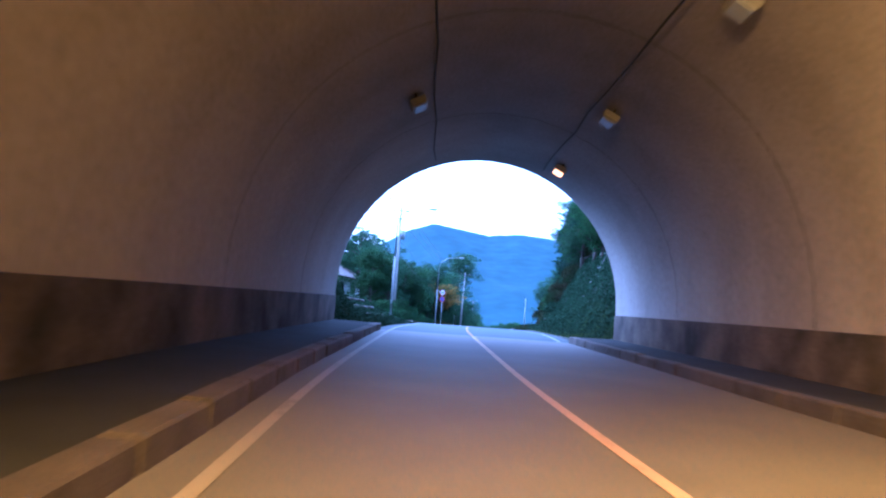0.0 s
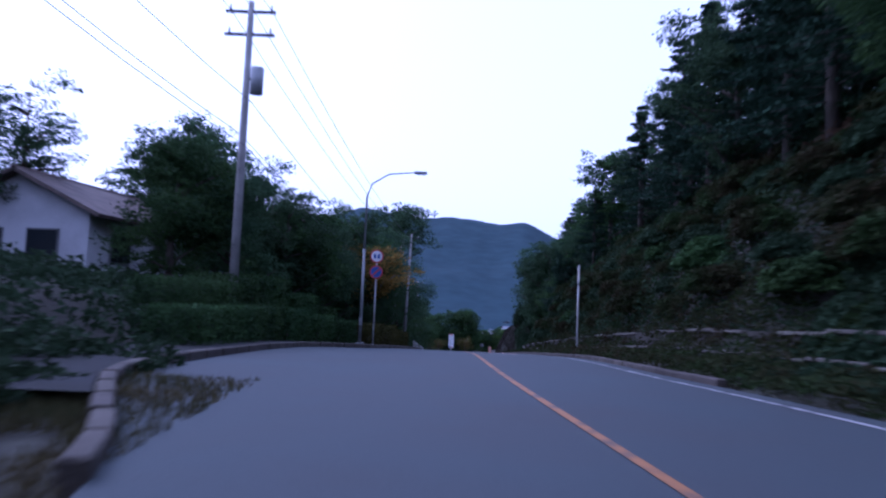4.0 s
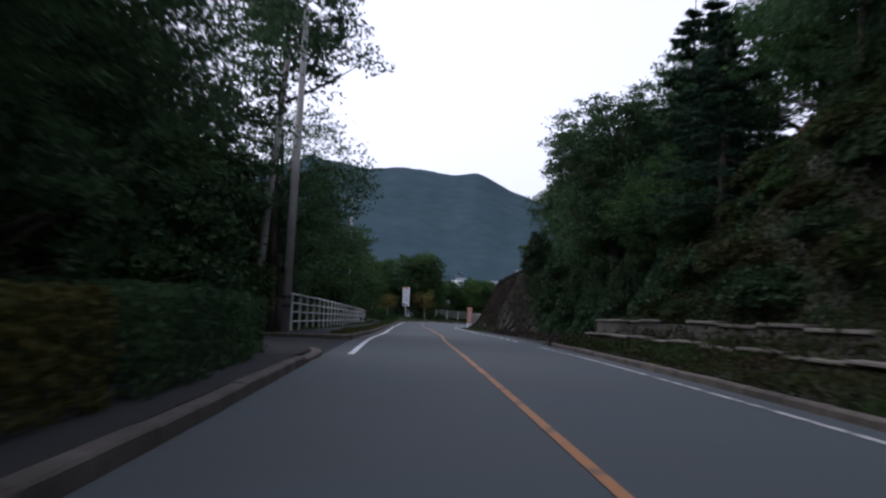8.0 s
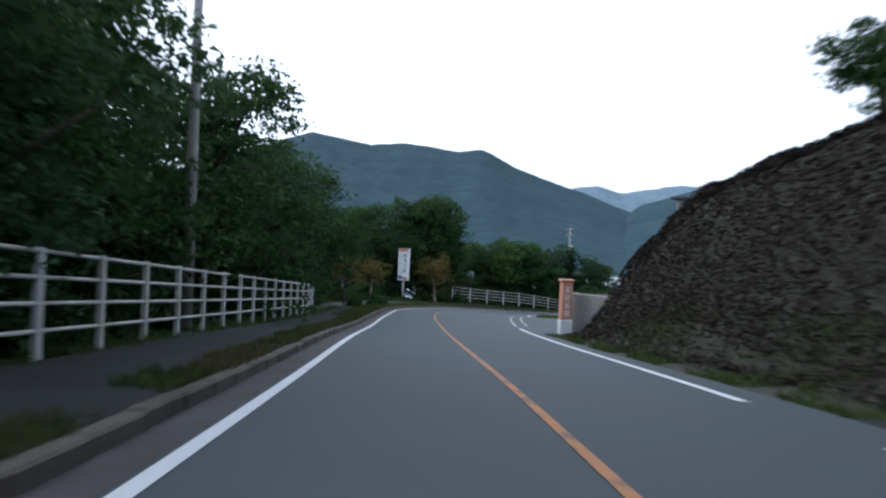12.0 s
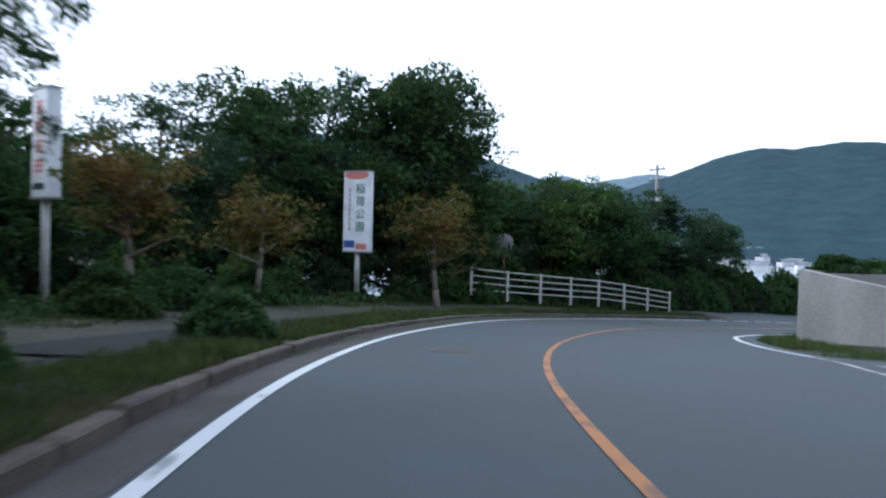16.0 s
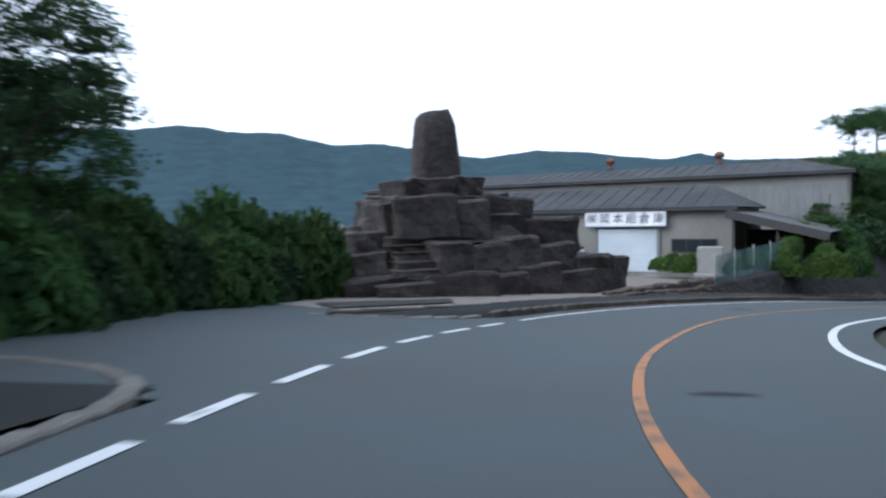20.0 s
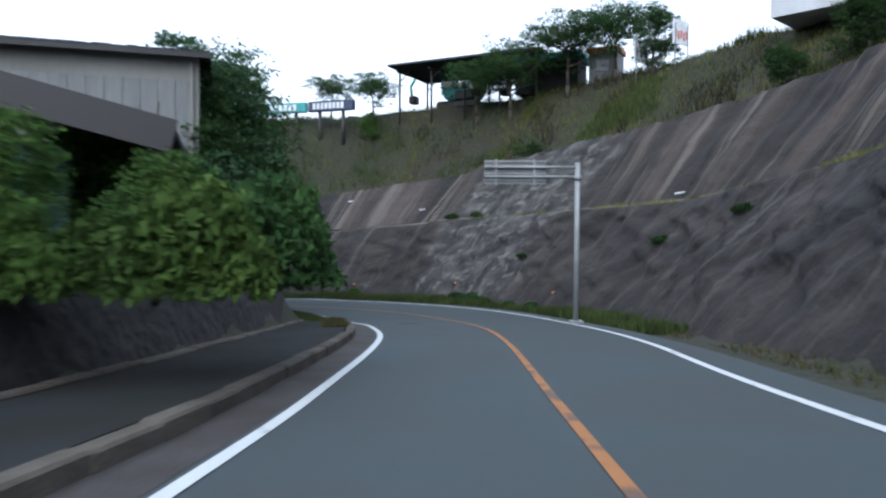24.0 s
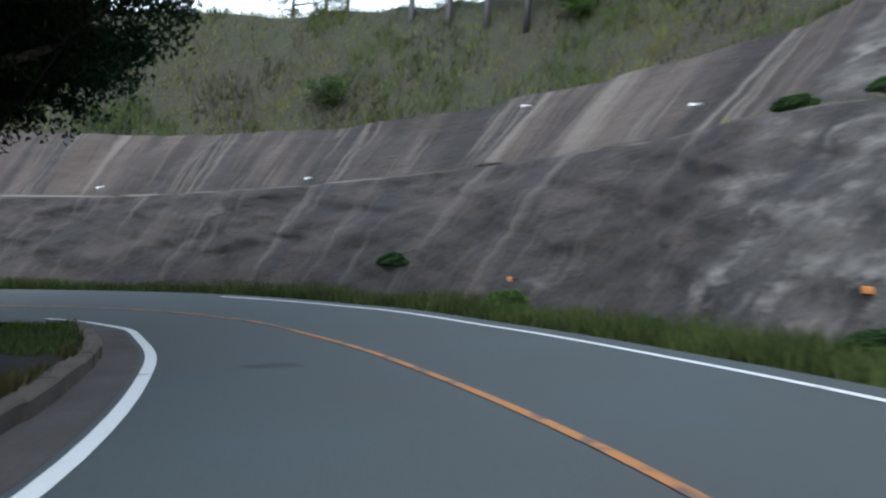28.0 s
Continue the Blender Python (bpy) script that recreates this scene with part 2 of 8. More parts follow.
def streaks(m):
    """Broad run-off stripes on the upper slope and blotched bare rock on the lower, from the face's own coordinates."""
    n, l = m.node_tree.nodes, m.node_tree.links
    p = n["Principled BSDF"]
    uv = n.new("ShaderNodeUVMap")

    def cloud(scale, seed, detail, lo, hi):
        mp, tex, ramp = n.new("ShaderNodeMapping"), n.new("ShaderNodeTexNoise"), n.new("ShaderNodeMapRange")
        mp.inputs["Scale"].default_value, mp.inputs["Location"].default_value = scale, (seed, seed, 0)
        tex.inputs["Scale"].default_value, tex.inputs["Detail"].default_value, tex.inputs["Roughness"].default_value = 1.0, detail, 0.62
        ramp.inputs["From Min"].default_value, ramp.inputs["From Max"].default_value = lo, hi
        l.new(uv.outputs[0], mp.inputs["Vector"]), l.new(mp.outputs[0], tex.inputs["Vector"]), l.new(tex.outputs["Fac"], ramp.inputs["Value"])
        return ramp.outputs[0]

    def blend(fac, a, b):
        mix = n.new("ShaderNodeMix")
        mix.data_type = "RGBA"
        if isinstance(fac, float):
            mix.inputs["Factor"].default_value = fac
        else:
            l.new(fac, mix.inputs["Factor"])
        for sock, val in ((mix.inputs["A"], a), (mix.inputs["B"], b)):
            if isinstance(val, tuple):
                sock.default_value = (*val, 1)
            else:
                l.new(val, sock)
        return mix.outputs["Result"]

    base = p.inputs["Base Color"].links[0].from_socket
    stripes = blend(cloud((0.62, 0.045, 1), 3.0, 5, 0.42, 0.58), (0.0095, 0.008, 0.007), (0.055, 0.043, 0.036))
    stripes = blend(cloud((1.9, 0.06, 1), 11.0, 4, 0.5, 0.62), stripes, (0.02, 0.017, 0.016))
    stripes = blend(cloud((2.4, 0.07, 1), 23.0, 4, 0.55, 0.67), stripes, (0.095, 0.082, 0.07))
    rocky = blend(cloud((0.8, 0.7, 1), 7.0, 12, 0.44, 0.6), (0.011, 0.0092, 0.0082), (0.037, 0.03, 0.026))
    rocky = blend(cloud((1.3, 0.17, 1), 41.0, 8, 0.5, 0.6), rocky, (0.013, 0.012, 0.012))
    bare = blend(cloud((0.9, 0.8, 1), 51.0, 12, 0.4, 0.6), (0.011, 0.0105, 0.0105), (0.062, 0.058, 0.054))
    bare = blend(cloud((1.6, 1.9, 1), 57.0, 12, 0.5, 0.66), bare, (0.13, 0.124, 0.115))
    bare = blend(cloud((1.5, 0.25, 1), 63.0, 8, 0.54, 0.62), bare, (0.016, 0.015, 0.015))
    rocky = blend(cloud((0.3, 0.45, 1), 31.0, 10, 0.6, 0.72), rocky, bare)
    rocky = blend(cloud((1.9, 0.13, 1), 71.0, 8, 0.54, 0.66), rocky, (0.055, 0.049, 0.044))
    sep = n.new("ShaderNodeSeparateXYZ")
    edge = n.new("ShaderNodeMapRange")
    edge.inputs["From Min"].default_value, edge.inputs["From Max"].default_value = 4.7, 5.2
    l.new(uv.outputs[0], sep.inputs[0]), l.new(sep.outputs["Y"], edge.inputs["Value"])
    both = blend(edge.outputs[0], rocky, stripes)
    # a patchy paler band along the ledge
    rim_lo, rim_hi, rim, rim_patch = n.new("ShaderNodeMapRange"), n.new("ShaderNodeMapRange"), n.new("ShaderNodeMath"), n.new("ShaderNodeMath")
    rim_lo.inputs["From Min"].default_value, rim_lo.inputs["From Max"].default_value = 4.62, 4.72
    rim_hi.inputs["From Min"].default_value, rim_hi.inputs["From Max"].default_value = 5.05, 4.95
    rim.operation = rim_patch.operation = "MULTIPLY"
    l.new(sep.outputs["Y"], rim_lo.inputs["Value"]), l.new(sep.outputs["Y"], rim_hi.inputs["Value"])
    l.new(rim_lo.outputs[0], rim.inputs[0]), l.new(rim_hi.outputs[0], rim.inputs[1])
    l.new(rim.outputs[0], rim_patch.inputs[0]), l.new(cloud((0.5, 1.5, 1), 81.0, 6, 0.42, 0.52), rim_patch.inputs[1])
    both = blend(rim_patch.outputs[0], both, (0.13, 0.115, 0.1))
    # a stretch where the mortar has come away and the bare rock shows from foot to crest
    wob, warp, near_, far_ = n.new("ShaderNodeTexNoise"), n.new("ShaderNodeMath"), n.new("ShaderNodeMapRange"), n.new("ShaderNodeMapRange")
    wob.inputs["Scale"].default_value, wob.inputs["Detail"].default_value = 0.8, 6
    l.new(uv.outputs[0], wob.inputs["Vector"])
    warp.operation = "MULTIPLY_ADD"
    warp.inputs[1].default_value = 5.0
    l.new(wob.outputs["Fac"], warp.inputs[0]), l.new(sep.outputs["X"], warp.inputs[2])
    near_.inputs["From Min"].default_value, near_.inputs["From Max"].default_value = 284.0, 285.2
    far_.inputs["From Min"].default_value, far_.inputs["From Max"].default_value = 291.4, 290.4
    gate = n.new("ShaderNodeMath")
    gate.operation = "MULTIPLY"
    l.new(warp.outputs[0], near_.inputs["Value"]), l.new(warp.outputs[0], far_.inputs["Value"])
    l.new(near_.outputs[0], gate.inputs[0]), l.new(far_.outputs[0], gate.inputs[1])
    both = blend(gate.outputs[0], both, bare)
    crag, bump2 = n.new("ShaderNodeTexNoise"), n.new("ShaderNodeBump")
    crag.inputs["Scale"].default_value, crag.inputs["Detail"].default_value, crag.inputs["Roughness"].default_value = 1.3, 12, 0.68
    l.new(uv.outputs[0], crag.inputs["Vector"]), l.new(crag.outputs["Fac"], bump2.inputs["Height"])
    bump2.inputs["Strength"].default_value, bump2.inputs["Distance"].default_value = 1.0, 0.22
    l.new(p.inputs["Normal"].links[0].from_socket, bump2.inputs["Normal"])
    l.new(bump2.outputs[0], p.inputs["Normal"])
    l.new(blend(0.08, both, base), p.inputs["Base Color"])


streaks(SHOTCRETE)
COPING = material("stained_coping", (0.12, 0.11, 0.095), rough=0.92, vary=0.35, scale=0.6, fine=18.0, bump=0.4, second=(0.07, 0.065, 0.05), amount=0.8, obj_random=0.25)
WALL_OLD = material("overgrown_wall", (0.05, 0.044, 0.037), rough=0.95, vary=0.4, scale=0.5, fine=10.0, bump=0.5, bump_dist=0.02, second=(0.022, 0.022, 0.014))
MORTAR = material("dark_mortar_wall", (0.026, 0.025, 0.025), rough=0.92, vary=0.45, scale=0.9, fine=4.0, bump=1.0, bump_dist=0.12, second=(0.012, 0.012, 0.0115), amount=0.7)
CREAM = material("cream_sheet_metal", (0.175, 0.173, 0.155), rough=0.6, vary=0.08, scale=3.0, fine=8.0, bump=0.05, second=(0.125, 0.122, 0.11), stretch=(1, 1, 0.3))
GREY_SHEET = material("grey_sheet_metal", (0.15, 0.155, 0.15), rough=0.6, vary=0.15, scale=1.2, fine=8.0, bump=0.1, second=(0.12, 0.125, 0.128), stretch=(1, 1, 0.15))
SHUTTER = material("white_shutter", (0.44, 0.49, 0.52), rough=0.5, vary=0.06, scale=2.0, fine=10.0, bump=0.05, second=(0.36, 0.41, 0.44))
ROOF = material("grey_slate_roof", (0.042, 0.044, 0.047), spec=0.2, rough=0.8, vary=0.25, scale=1.5, fine=10.0, bump=0.3, second=(0.026, 0.028, 0.03), obj_random=0.12)
# near-black put where shade lies under the lean-to, hut and cabin roofs
SHADE_BLACK = material("dark_interior", (0.012, 0.012, 0.013), rough=0.9, vary=0.3, bump=0)
BLACK_STEEL = material("black_steel", (0.03, 0.028, 0.028), rough=0.6, vary=0.2, bump=0.05)
DULL_STEEL = material("dull_grey_steel", (0.11, 0.115, 0.11), rough=0.7, metal=0.3, vary=0.25, scale=0.5, fine=16.0, bump=0.1)
RUST = material("rusty_steel", (0.13, 0.06, 0.035), rough=0.8, vary=0.35, scale=0.4, fine=16.0, bump=0.3)
TEAL = material("teal_machine_paint", (0.06, 0.32, 0.31), rough=0.5, vary=0.15, scale=1.0, bump=0.05, second=(0.05, 0.22, 0.22))
NAVY = material("navy_banner", (0.045, 0.06, 0.1), rough=0.7, vary=0.15, scale=1.0, bump=0.05)
ORANGE_CAB = material("orange_paint", (0.5, 0.2, 0.06), rough=0.6, vary=0.15, scale=0.8, bump=0.05)
SALMON = material("salmon_post_paint", (0.5, 0.24, 0.16), rough=0.7, vary=0.15, scale=0.4, bump=0.1)
PLASTER = material("house_plaster", (0.52, 0.53, 0.54), rough=0.85, vary=0.12, scale=1.5, fine=25.0, bump=0.1, second=(0.4, 0.4, 0.41))
TILE_ROOF = material("house_roof", (0.13, 0.1, 0.085), rough=0.8, vary=0.25, scale=0.8, fine=14.0, bump=0.3)
PANE = glass("dark_window_glass", (0.02, 0.024, 0.028))
# distance haze is mixed into these forest base colours, bluer and paler farther off
HAZED_FOREST = material("far_forest", (0.03, 0.054, 0.064), rough=1.0, vary=0.16, scale=120.0, fine=0.022, bump=0.35, bump_dist=4.0, second=(0.022, 0.042, 0.052), amount=0.9, spec=0.05)
FAR_HAZED_FOREST = material("farther_forest", (0.105, 0.15, 0.185), rough=1.0, vary=0.2, scale=160.0, fine=0.03, bump=0.4, bump_dist=5.0, second=(0.085, 0.125, 0.16))
WATER = material("valley_water", (0.3, 0.36, 0.4), rough=0.25, vary=0.05, scale=60.0, fine=0.2, bump=0.05)
TOWN_WALL = material("town_wall", (0.55, 0.56, 0.57), rough=0.8, vary=0.15, scale=8.0, bump=0, obj_random=0.25)
TOWN_ROOF = material("town_roof", (0.16, 0.17, 0.19), rough=0.8, vary=0.2, scale=8.0, bump=0, obj_random=0.3)
SODIUM = glow("lit_sodium_glass", (1.0, 0.3, 0.045), 0.8)
LAMP_GLASS = material("unlit_lamp_glass", (0.35, 0.4, 0.45), rough=0.2, vary=0.1, bump=0)

# ---- building tools ----
def part(name, bm, mat, parent=None, label="", smooth=False):
    """One mesh object from a bmesh, under a thing or a part."""
    me = bpy.data.meshes.new(name)
    bm.to_mesh(me)
    bm.free()
    me.materials.append(mat)
    if smooth:
        me.polygons.foreach_set("use_smooth", [True] * len(me.polygons))
    ob = new(name, me)
    ob.parent = parent
    if label:
        ob["label"] = label
    return ob


def raw(name, verts, faces, mat, parent=None, label="", smooth=False):
    """One mesh object from arrays of vertices and of equal-sided faces."""
    verts, faces = np.asarray(verts, np.float32), np.asarray(faces, np.int32)
    me = bpy.data.meshes.new(name)
    me.vertices.add(len(verts))
    me.vertices.foreach_set("co", verts.ravel())
    me.loops.add(faces.size)
    me.loops.foreach_set("vertex_index", faces.ravel())
    me.polygons.add(len(faces))
    me.polygons.foreach_set("loop_start", np.arange(0, faces.size, faces.shape[1], dtype=np.int32))
    me.update(calc_edges=True)
    me.materials.append(mat)
    if smooth:
        me.polygons.foreach_set("use_smooth", [True] * len(me.polygons))
    ob = new(name, me)
    ob.parent = parent
    if label:
        ob["label"] = label
    return ob


def piece(name, me, m, parent=None):
    ob = new(name, me)
    ob.parent = parent
    ob.matrix_local = m
    return ob


def thing(name, m, label, category, group="", kind=""):
    ob = new(name)
    ob.matrix_world = m
    return tagged(ob, label, category, group, kind)


def box(bm, cx, cy, cz, sx, sy, sz, rot=None, bevel=0.0, taper=1.0):
    """A box about its middle; taper narrows the top."""
    vs = bmesh.ops.create_cube(bm, size=1)["verts"]
    for v in vs:
        k = taper if v.co.z > 0 else 1
        v.co = Vector((v.co.x * sx * k, v.co.y * sy * k, v.co.z * sz))
    if bevel:
        es = list({e for v in vs for e in v.link_edges})
        vs = list({v for f in bmesh.ops.bevel(bm, geom=es, offset=bevel, segments=1, affect="EDGES")["faces"] for v in f.verts} | {v for v in vs if v.is_valid})
    t = Matrix.Translation((cx, cy, cz)) @ (rot or Matrix.Identity(4))
    bmesh.ops.transform(bm, matrix=t, verts=[v for v in vs if v.is_valid])
    return bm


def rod(bm, a, b, r0, r1=None, n=8):
    """A tapered round bar from a to b."""
    a, b = Vector(a), Vector(b)
    d = b - a
    m = Matrix.Translation((a + b) / 2) @ d.to_track_quat("Z", "Y").to_matrix().to_4x4()
    bmesh.ops.create_cone(bm, cap_ends=True, segments=n, radius1=r0, radius2=r0 if r1 is None else r1, depth=d.length, matrix=m)
    return bm


def boxed(name, args, mat, parent=None, label="", **kw):
    return part(name, box(bmesh.new(), *args, **kw), mat, parent, label)


def rodded(name, a, b, r, mat, parent=None, label="", r1=None, n=8):
    return part(name, rod(bmesh.new(), a, b, r, r1, n), mat, parent, label, smooth=True)


def tube(name, pts, r, mat, parent=None, label="", r1=None, n=7):
    """A bent round bar through points."""
    bm = bmesh.new()
    pts = [Vector(p) for p in pts]
    k = len(pts) - 1
    last = None
    for i, p in enumerate(pts):
        u = (pts[min(i + 1, k)] - pts[max(i - 1, 0)]).normalized()
        a = u.cross(Vector((0.31, 0.17, 0.93)) if abs(u.z) < 0.9 else Vector((1, 0.2, 0))).normalized()
        b = u.cross(a)
        w = r + ((r1 or r) - r) * i / k
        ring = [bm.verts.new(p + (a * math.cos(q) + b * math.sin(q)) * w) for q in (2 * math.pi * j / n for j in range(n))]
        if last:
            for j in range(n):
                bm.faces.new((last[j], last[(j + 1) % n], ring[(j + 1) % n], ring[j]))
        else:
            bm.faces.new(ring[::-1])
        last = ring
    bm.faces.new(last)
    bmesh.ops.recalc_face_normals(bm, faces=bm.faces)
    return part(name, bm, mat, parent, label, smooth=True)


def fbm(x, y, seed=0.0, octaves=4):
    """Smooth noise of arrays, about -1 to 1."""
    out, amp, tot = 0.0, 1.0, 0.0
    for o in range(octaves):
        f = 2.0 ** o
        a, b = x * f + seed * 1.7 + o * 5.1, y * f - seed * 2.3 + o * 3.7
        out = out + amp * (np.sin(a + 1.3 * np.sin(b * 0.9 + seed)) * np.cos(b * 1.1 + 0.8 * np.sin(a * 0.7 - seed)))
        tot += amp
        amp *= 0.5
    return out / tot

# ---- the road's middle line, from inside the tunnel to the bend below the warehouse ----
UPPER = [
    (5.54, -29.59, 0.08), (4.48, -19.65, 0.27), (3.42, -9.71, 0.45), (2.36, 0.23, 0.64), (1.45, 10.35, 0.89), (0.89, 20.01, 1.12),
    (0.42, 29.80, 1.33), (0.23, 39.73, 1.40), (0.27, 49.87, 1.43), (0.19, 59.83, 1.43), (0.68, 70.03, 1.18), (1.32, 79.73, 0.69),
    (2.07, 89.48, 0.16), (2.93, 99.82, -0.45), (3.70, 109.80, -1.09), (4.48, 119.74, -1.79), (5.47, 129.35, -2.54), (6.23, 139.50, -3.36),
    (7.03, 149.36, -4.11), (7.75, 159.51, -4.92), (8.60, 169.41, -5.76), (9.52, 179.60, -6.48), (10.61, 187.00, -6.92),
]
LOWER = [
    (12.13, 193.07, -7.43), (14.26, 198.29, -7.86), (17.44, 203.38, -8.29), (20.91, 207.51, -8.74), (25.28, 211.48, -9.23), (30.06, 214.44, -9.65),
    (35.75, 216.88, -10.03), (41.16, 217.86, -10.49), (46.84, 217.97, -10.92), (52.62, 217.03, -11.35), (58.55, 215.31, -11.81), (63.94, 213.40, -12.31),
    (69.78, 211.36, -12.79), (75.85, 209.64, -13.34), (81.84, 208.55, -13.91), (87.20, 209.10, -14.24), (91.89, 210.64, -14.53),
    (94.94, 212.13, -14.73), (97.60, 214.00, -14.90), (100.20, 217.60, -15.15), (101.50, 224.00, -15.50), (101.00, 230.00, -15.85), (98.50, 236.00, -16.25), (93.50, 241.50, -16.7),
]


def spline(points, n=20):
    q = np.array(points, float)
    q = np.vstack([2 * q[0] - q[1], q, 2 * q[-1] - q[-2]])
    u = np.linspace(0, 1, n, endpoint=False)[:, None]
    out = []
    for i in range(1, len(q) - 2):
        a, b, c, d = q[i - 1 : i + 3]
        out.append(0.5 * (2 * b + (c - a) * u + (2 * a - 5 * b + 4 * c - d) * u**2 + (3 * b - a - 3 * c + d) * u**3))
    return np.vstack(out + [q[-2:-1]])


MID = spline(UPPER + LOWER)
SS = np.r_[0, np.cumsum(np.linalg.norm(np.diff(MID[:, :2], axis=0), axis=1))] - 30
AHEAD = np.gradient(MID[:, :2], SS, axis=0)
AHEAD /= np.linalg.norm(AHEAD, axis=1)[:, None]
SIDE = np.stack([AHEAD[:, 1], -AHEAD[:, 0]], 1)
S_END = float(SS[-1])


def mid(s):
    """x, y, z, right-hand x, right-hand y of the middle line at s metres along it."""
    return [np.interp(s, SS, c) for c in (MID[:, 0], MID[:, 1], MID[:, 2], SIDE[:, 0], SIDE[:, 1])]


def road(s, d, h=0.0):
    """The place s metres along the road, d metres to the right of its middle and h above it."""
    x, y, z, a, b = mid(s)
    return Vector((x + a * d, y + b * d, z + h))


def turn(s):
    """Degrees about z that turn +y along the road."""
    _, _, _, a, b = mid(s)
    return math.degrees(math.atan2(b, a))


def road_pose(s, d, h=0.0, rz=0.0):
    p = road(s, d, h)
    return pose(p.x, p.y, p.z, 0, 0, turn(s) + rz)


# ---- the land: cross-sections of six (distance, height) points on each side, at places along the road ----
BANKS = {1: [], -1: []}


def bank(side, s, *points):
    BANKS[side].append((s, *[v for p in points for v in p]))


bank(1, -30, (7.6, -0.1), (7.8, 9.5), (8, 10), (14, 11), (30, 13), (80, 14))
bank(1, 28.0, (7.6, -0.1), (7.8, 9.5), (8, 10), (14, 11), (30, 13), (80, 14))
bank(1, 29.6, (5.9, 0.1), (7.2, 3.5), (8.6, 6), (14, 10), (30, 13), (80, 15))
bank(1, 60, (6.0, 0.3), (7, 1.8), (8.6, 5.0), (13, 9), (30, 12), (80, 14))
bank(1, 112, (6.2, 0.35), (7, 1.6), (9, 5.5), (13, 9), (30, 11), (80, 12))
bank(1, 124, (7.5, 0.15), (9, 1.2), (11, 4.5), (14, 8), (30, 10), (80, 10))
bank(1, 140, (8.0, 0.05), (9.2, 1.5), (11, 4), (14, 6.5), (30, 8), (80, 8))
bank(1, 149, (4.8, 0.05), (5.6, 2.2), (6.8, 4.6), (10, 5.6), (30, 7), (80, 7))
bank(1, 160, (4.9, 0.05), (5.6, 2), (6.6, 4.4), (9, 5), (16, 3.5), (80, 0))
bank(1, 165.5, (4.9, 0.05), (5.4, 1.0), (6.2, 2.6), (8, 3.2), (16, 2), (80, -1))
bank(1, 168, (6.4, -0.02), (7, -0.02), (9, 0), (11, 0), (30, 0), (80, -2))
bank(1, 196, (6.4, -0.02), (8, -0.02), (10, 0), (12, 0), (30, 0.5), (80, -4))
bank(1, 207.5, (6.4, -0.06), (8, -0.06), (10, -0.06), (12, -0.04), (30, 0.1), (80, -4))
bank(1, 203.5, (6.4, -0.06), (8, -0.06), (10, -0.06), (12, -0.04), (30, 0.1), (80, -4))
bank(1, 210.5, (6.2, 0.02), (7.5, 1.2), (8.5, 1.4), (12, 1.5), (30, 2), (80, 0))
bank(1, 238, (4.6, -0.1), (8.6, 2.6), (9.4, 2.9), (12.5, 5), (20, 5.5), (80, 5))
bank(1, 256, (4.8, 0.0), (8.8, 3.7), (9.6, 3.9), (13.5, 8.4), (22, 15), (80, 16))
bank(1, 330, (7.2, -0.2), (11.2, 2.2), (12, 2.4), (15.5, 5.0), (22.5, 13.0), (80, 14))
bank(1, 290, (7.0, 0.0), (11.0, 3.7), (11.8, 3.9), (15.8, 7.8), (22.3, 14.1), (80, 14.8))
bank(1, 299, (7.2, -0.2), (11.2, 2.3), (12, 2.6), (15.5, 5.3), (22.5, 13.6), (80, 14.6))
bank(-1, -30, (7.6, -0.1), (7.8, 9.5), (8, 10), (14, 11), (30, 13), (80, 14))
bank(-1, 28.0, (7.6, -0.1), (7.8, 9.5), (8, 10), (14, 11), (30, 13), (80, 14))
bank(-1, 29.6, (5.6, 0.2), (6.7, 3.0), (9, 6.3), (14, 9), (30, 10), (80, 10))
bank(-1, 35.5, (5.7, 0.2), (6.7, 1.9), (9, 4.2), (14, 6), (30, 7), (80, 8))
bank(-1, 39.5, (6, 0.15), (8, 0.8), (10, 1.3), (14, 2.2), (30, 4), (80, 4))
bank(-1, 46, (6, 0.05), (8, 0.45), (10, 0.9), (14, 1.7), (30, 3), (80, 4))
bank(-1, 52, (4.4, -0.12), (6.4, 0.2), (10, 1.3), (14, 2.0), (30, 3.2), (80, 3))
bank(-1, 58, (6.4, -0.12), (8.4, 0.1), (10, 1.3), (14, 2.2), (30, 2.6), (80, 2))
bank(-1, 72, (6.2, -0.12), (8.2, 0.1), (10, 1.0), (13, 2.0), (30, 2.6), (80, 1.5))
bank(-1, 80, (4.5, -0.1), (6.8, 0.12), (10, 1.2), (13, 2.2), (30, 2.6), (80, 1))
bank(-1, 106, (4.2, 0.1), (6, 0.15), (10, 0.4), (14, 0.6), (30, 0.5), (80, -4))
bank(-1, 110, (4.2, -0.02), (6, -0.02), (10, -0.02), (14, 0), (30, 0), (80, -5))
bank(-1, 118.5, (4.2, -0.02), (6, -0.02), (10, -0.02), (14, 0), (30, -1), (80, -6))
bank(-1, 121, (4.2, 0.08), (6.6, 0.12), (8, -1), (12, -3.5), (30, -6), (80, -9))
bank(-1, 178, (4.2, 0.08), (6.8, 0.12), (8.5, -0.6), (12, -1.5), (30, -4), (80, -9))
bank(-1, 190, (4.2, 0.08), (7, 0.15), (10, 0.3), (14, 0.3), (30, -1), (80, -8))
bank(-1, 214, (5, 0.08), (8, 0.25), (10, 0.3), (12, -0.6), (30, -4), (80, -9))
bank(-1, 221, (5, 0.0), (8, 0.05), (11, 0), (14, -1), (30, -4), (80, -9))
bank(-1, 225, (5, -0.06), (8, -0.06), (11, -0.06), (14, -1), (30, -4), (80, -9))
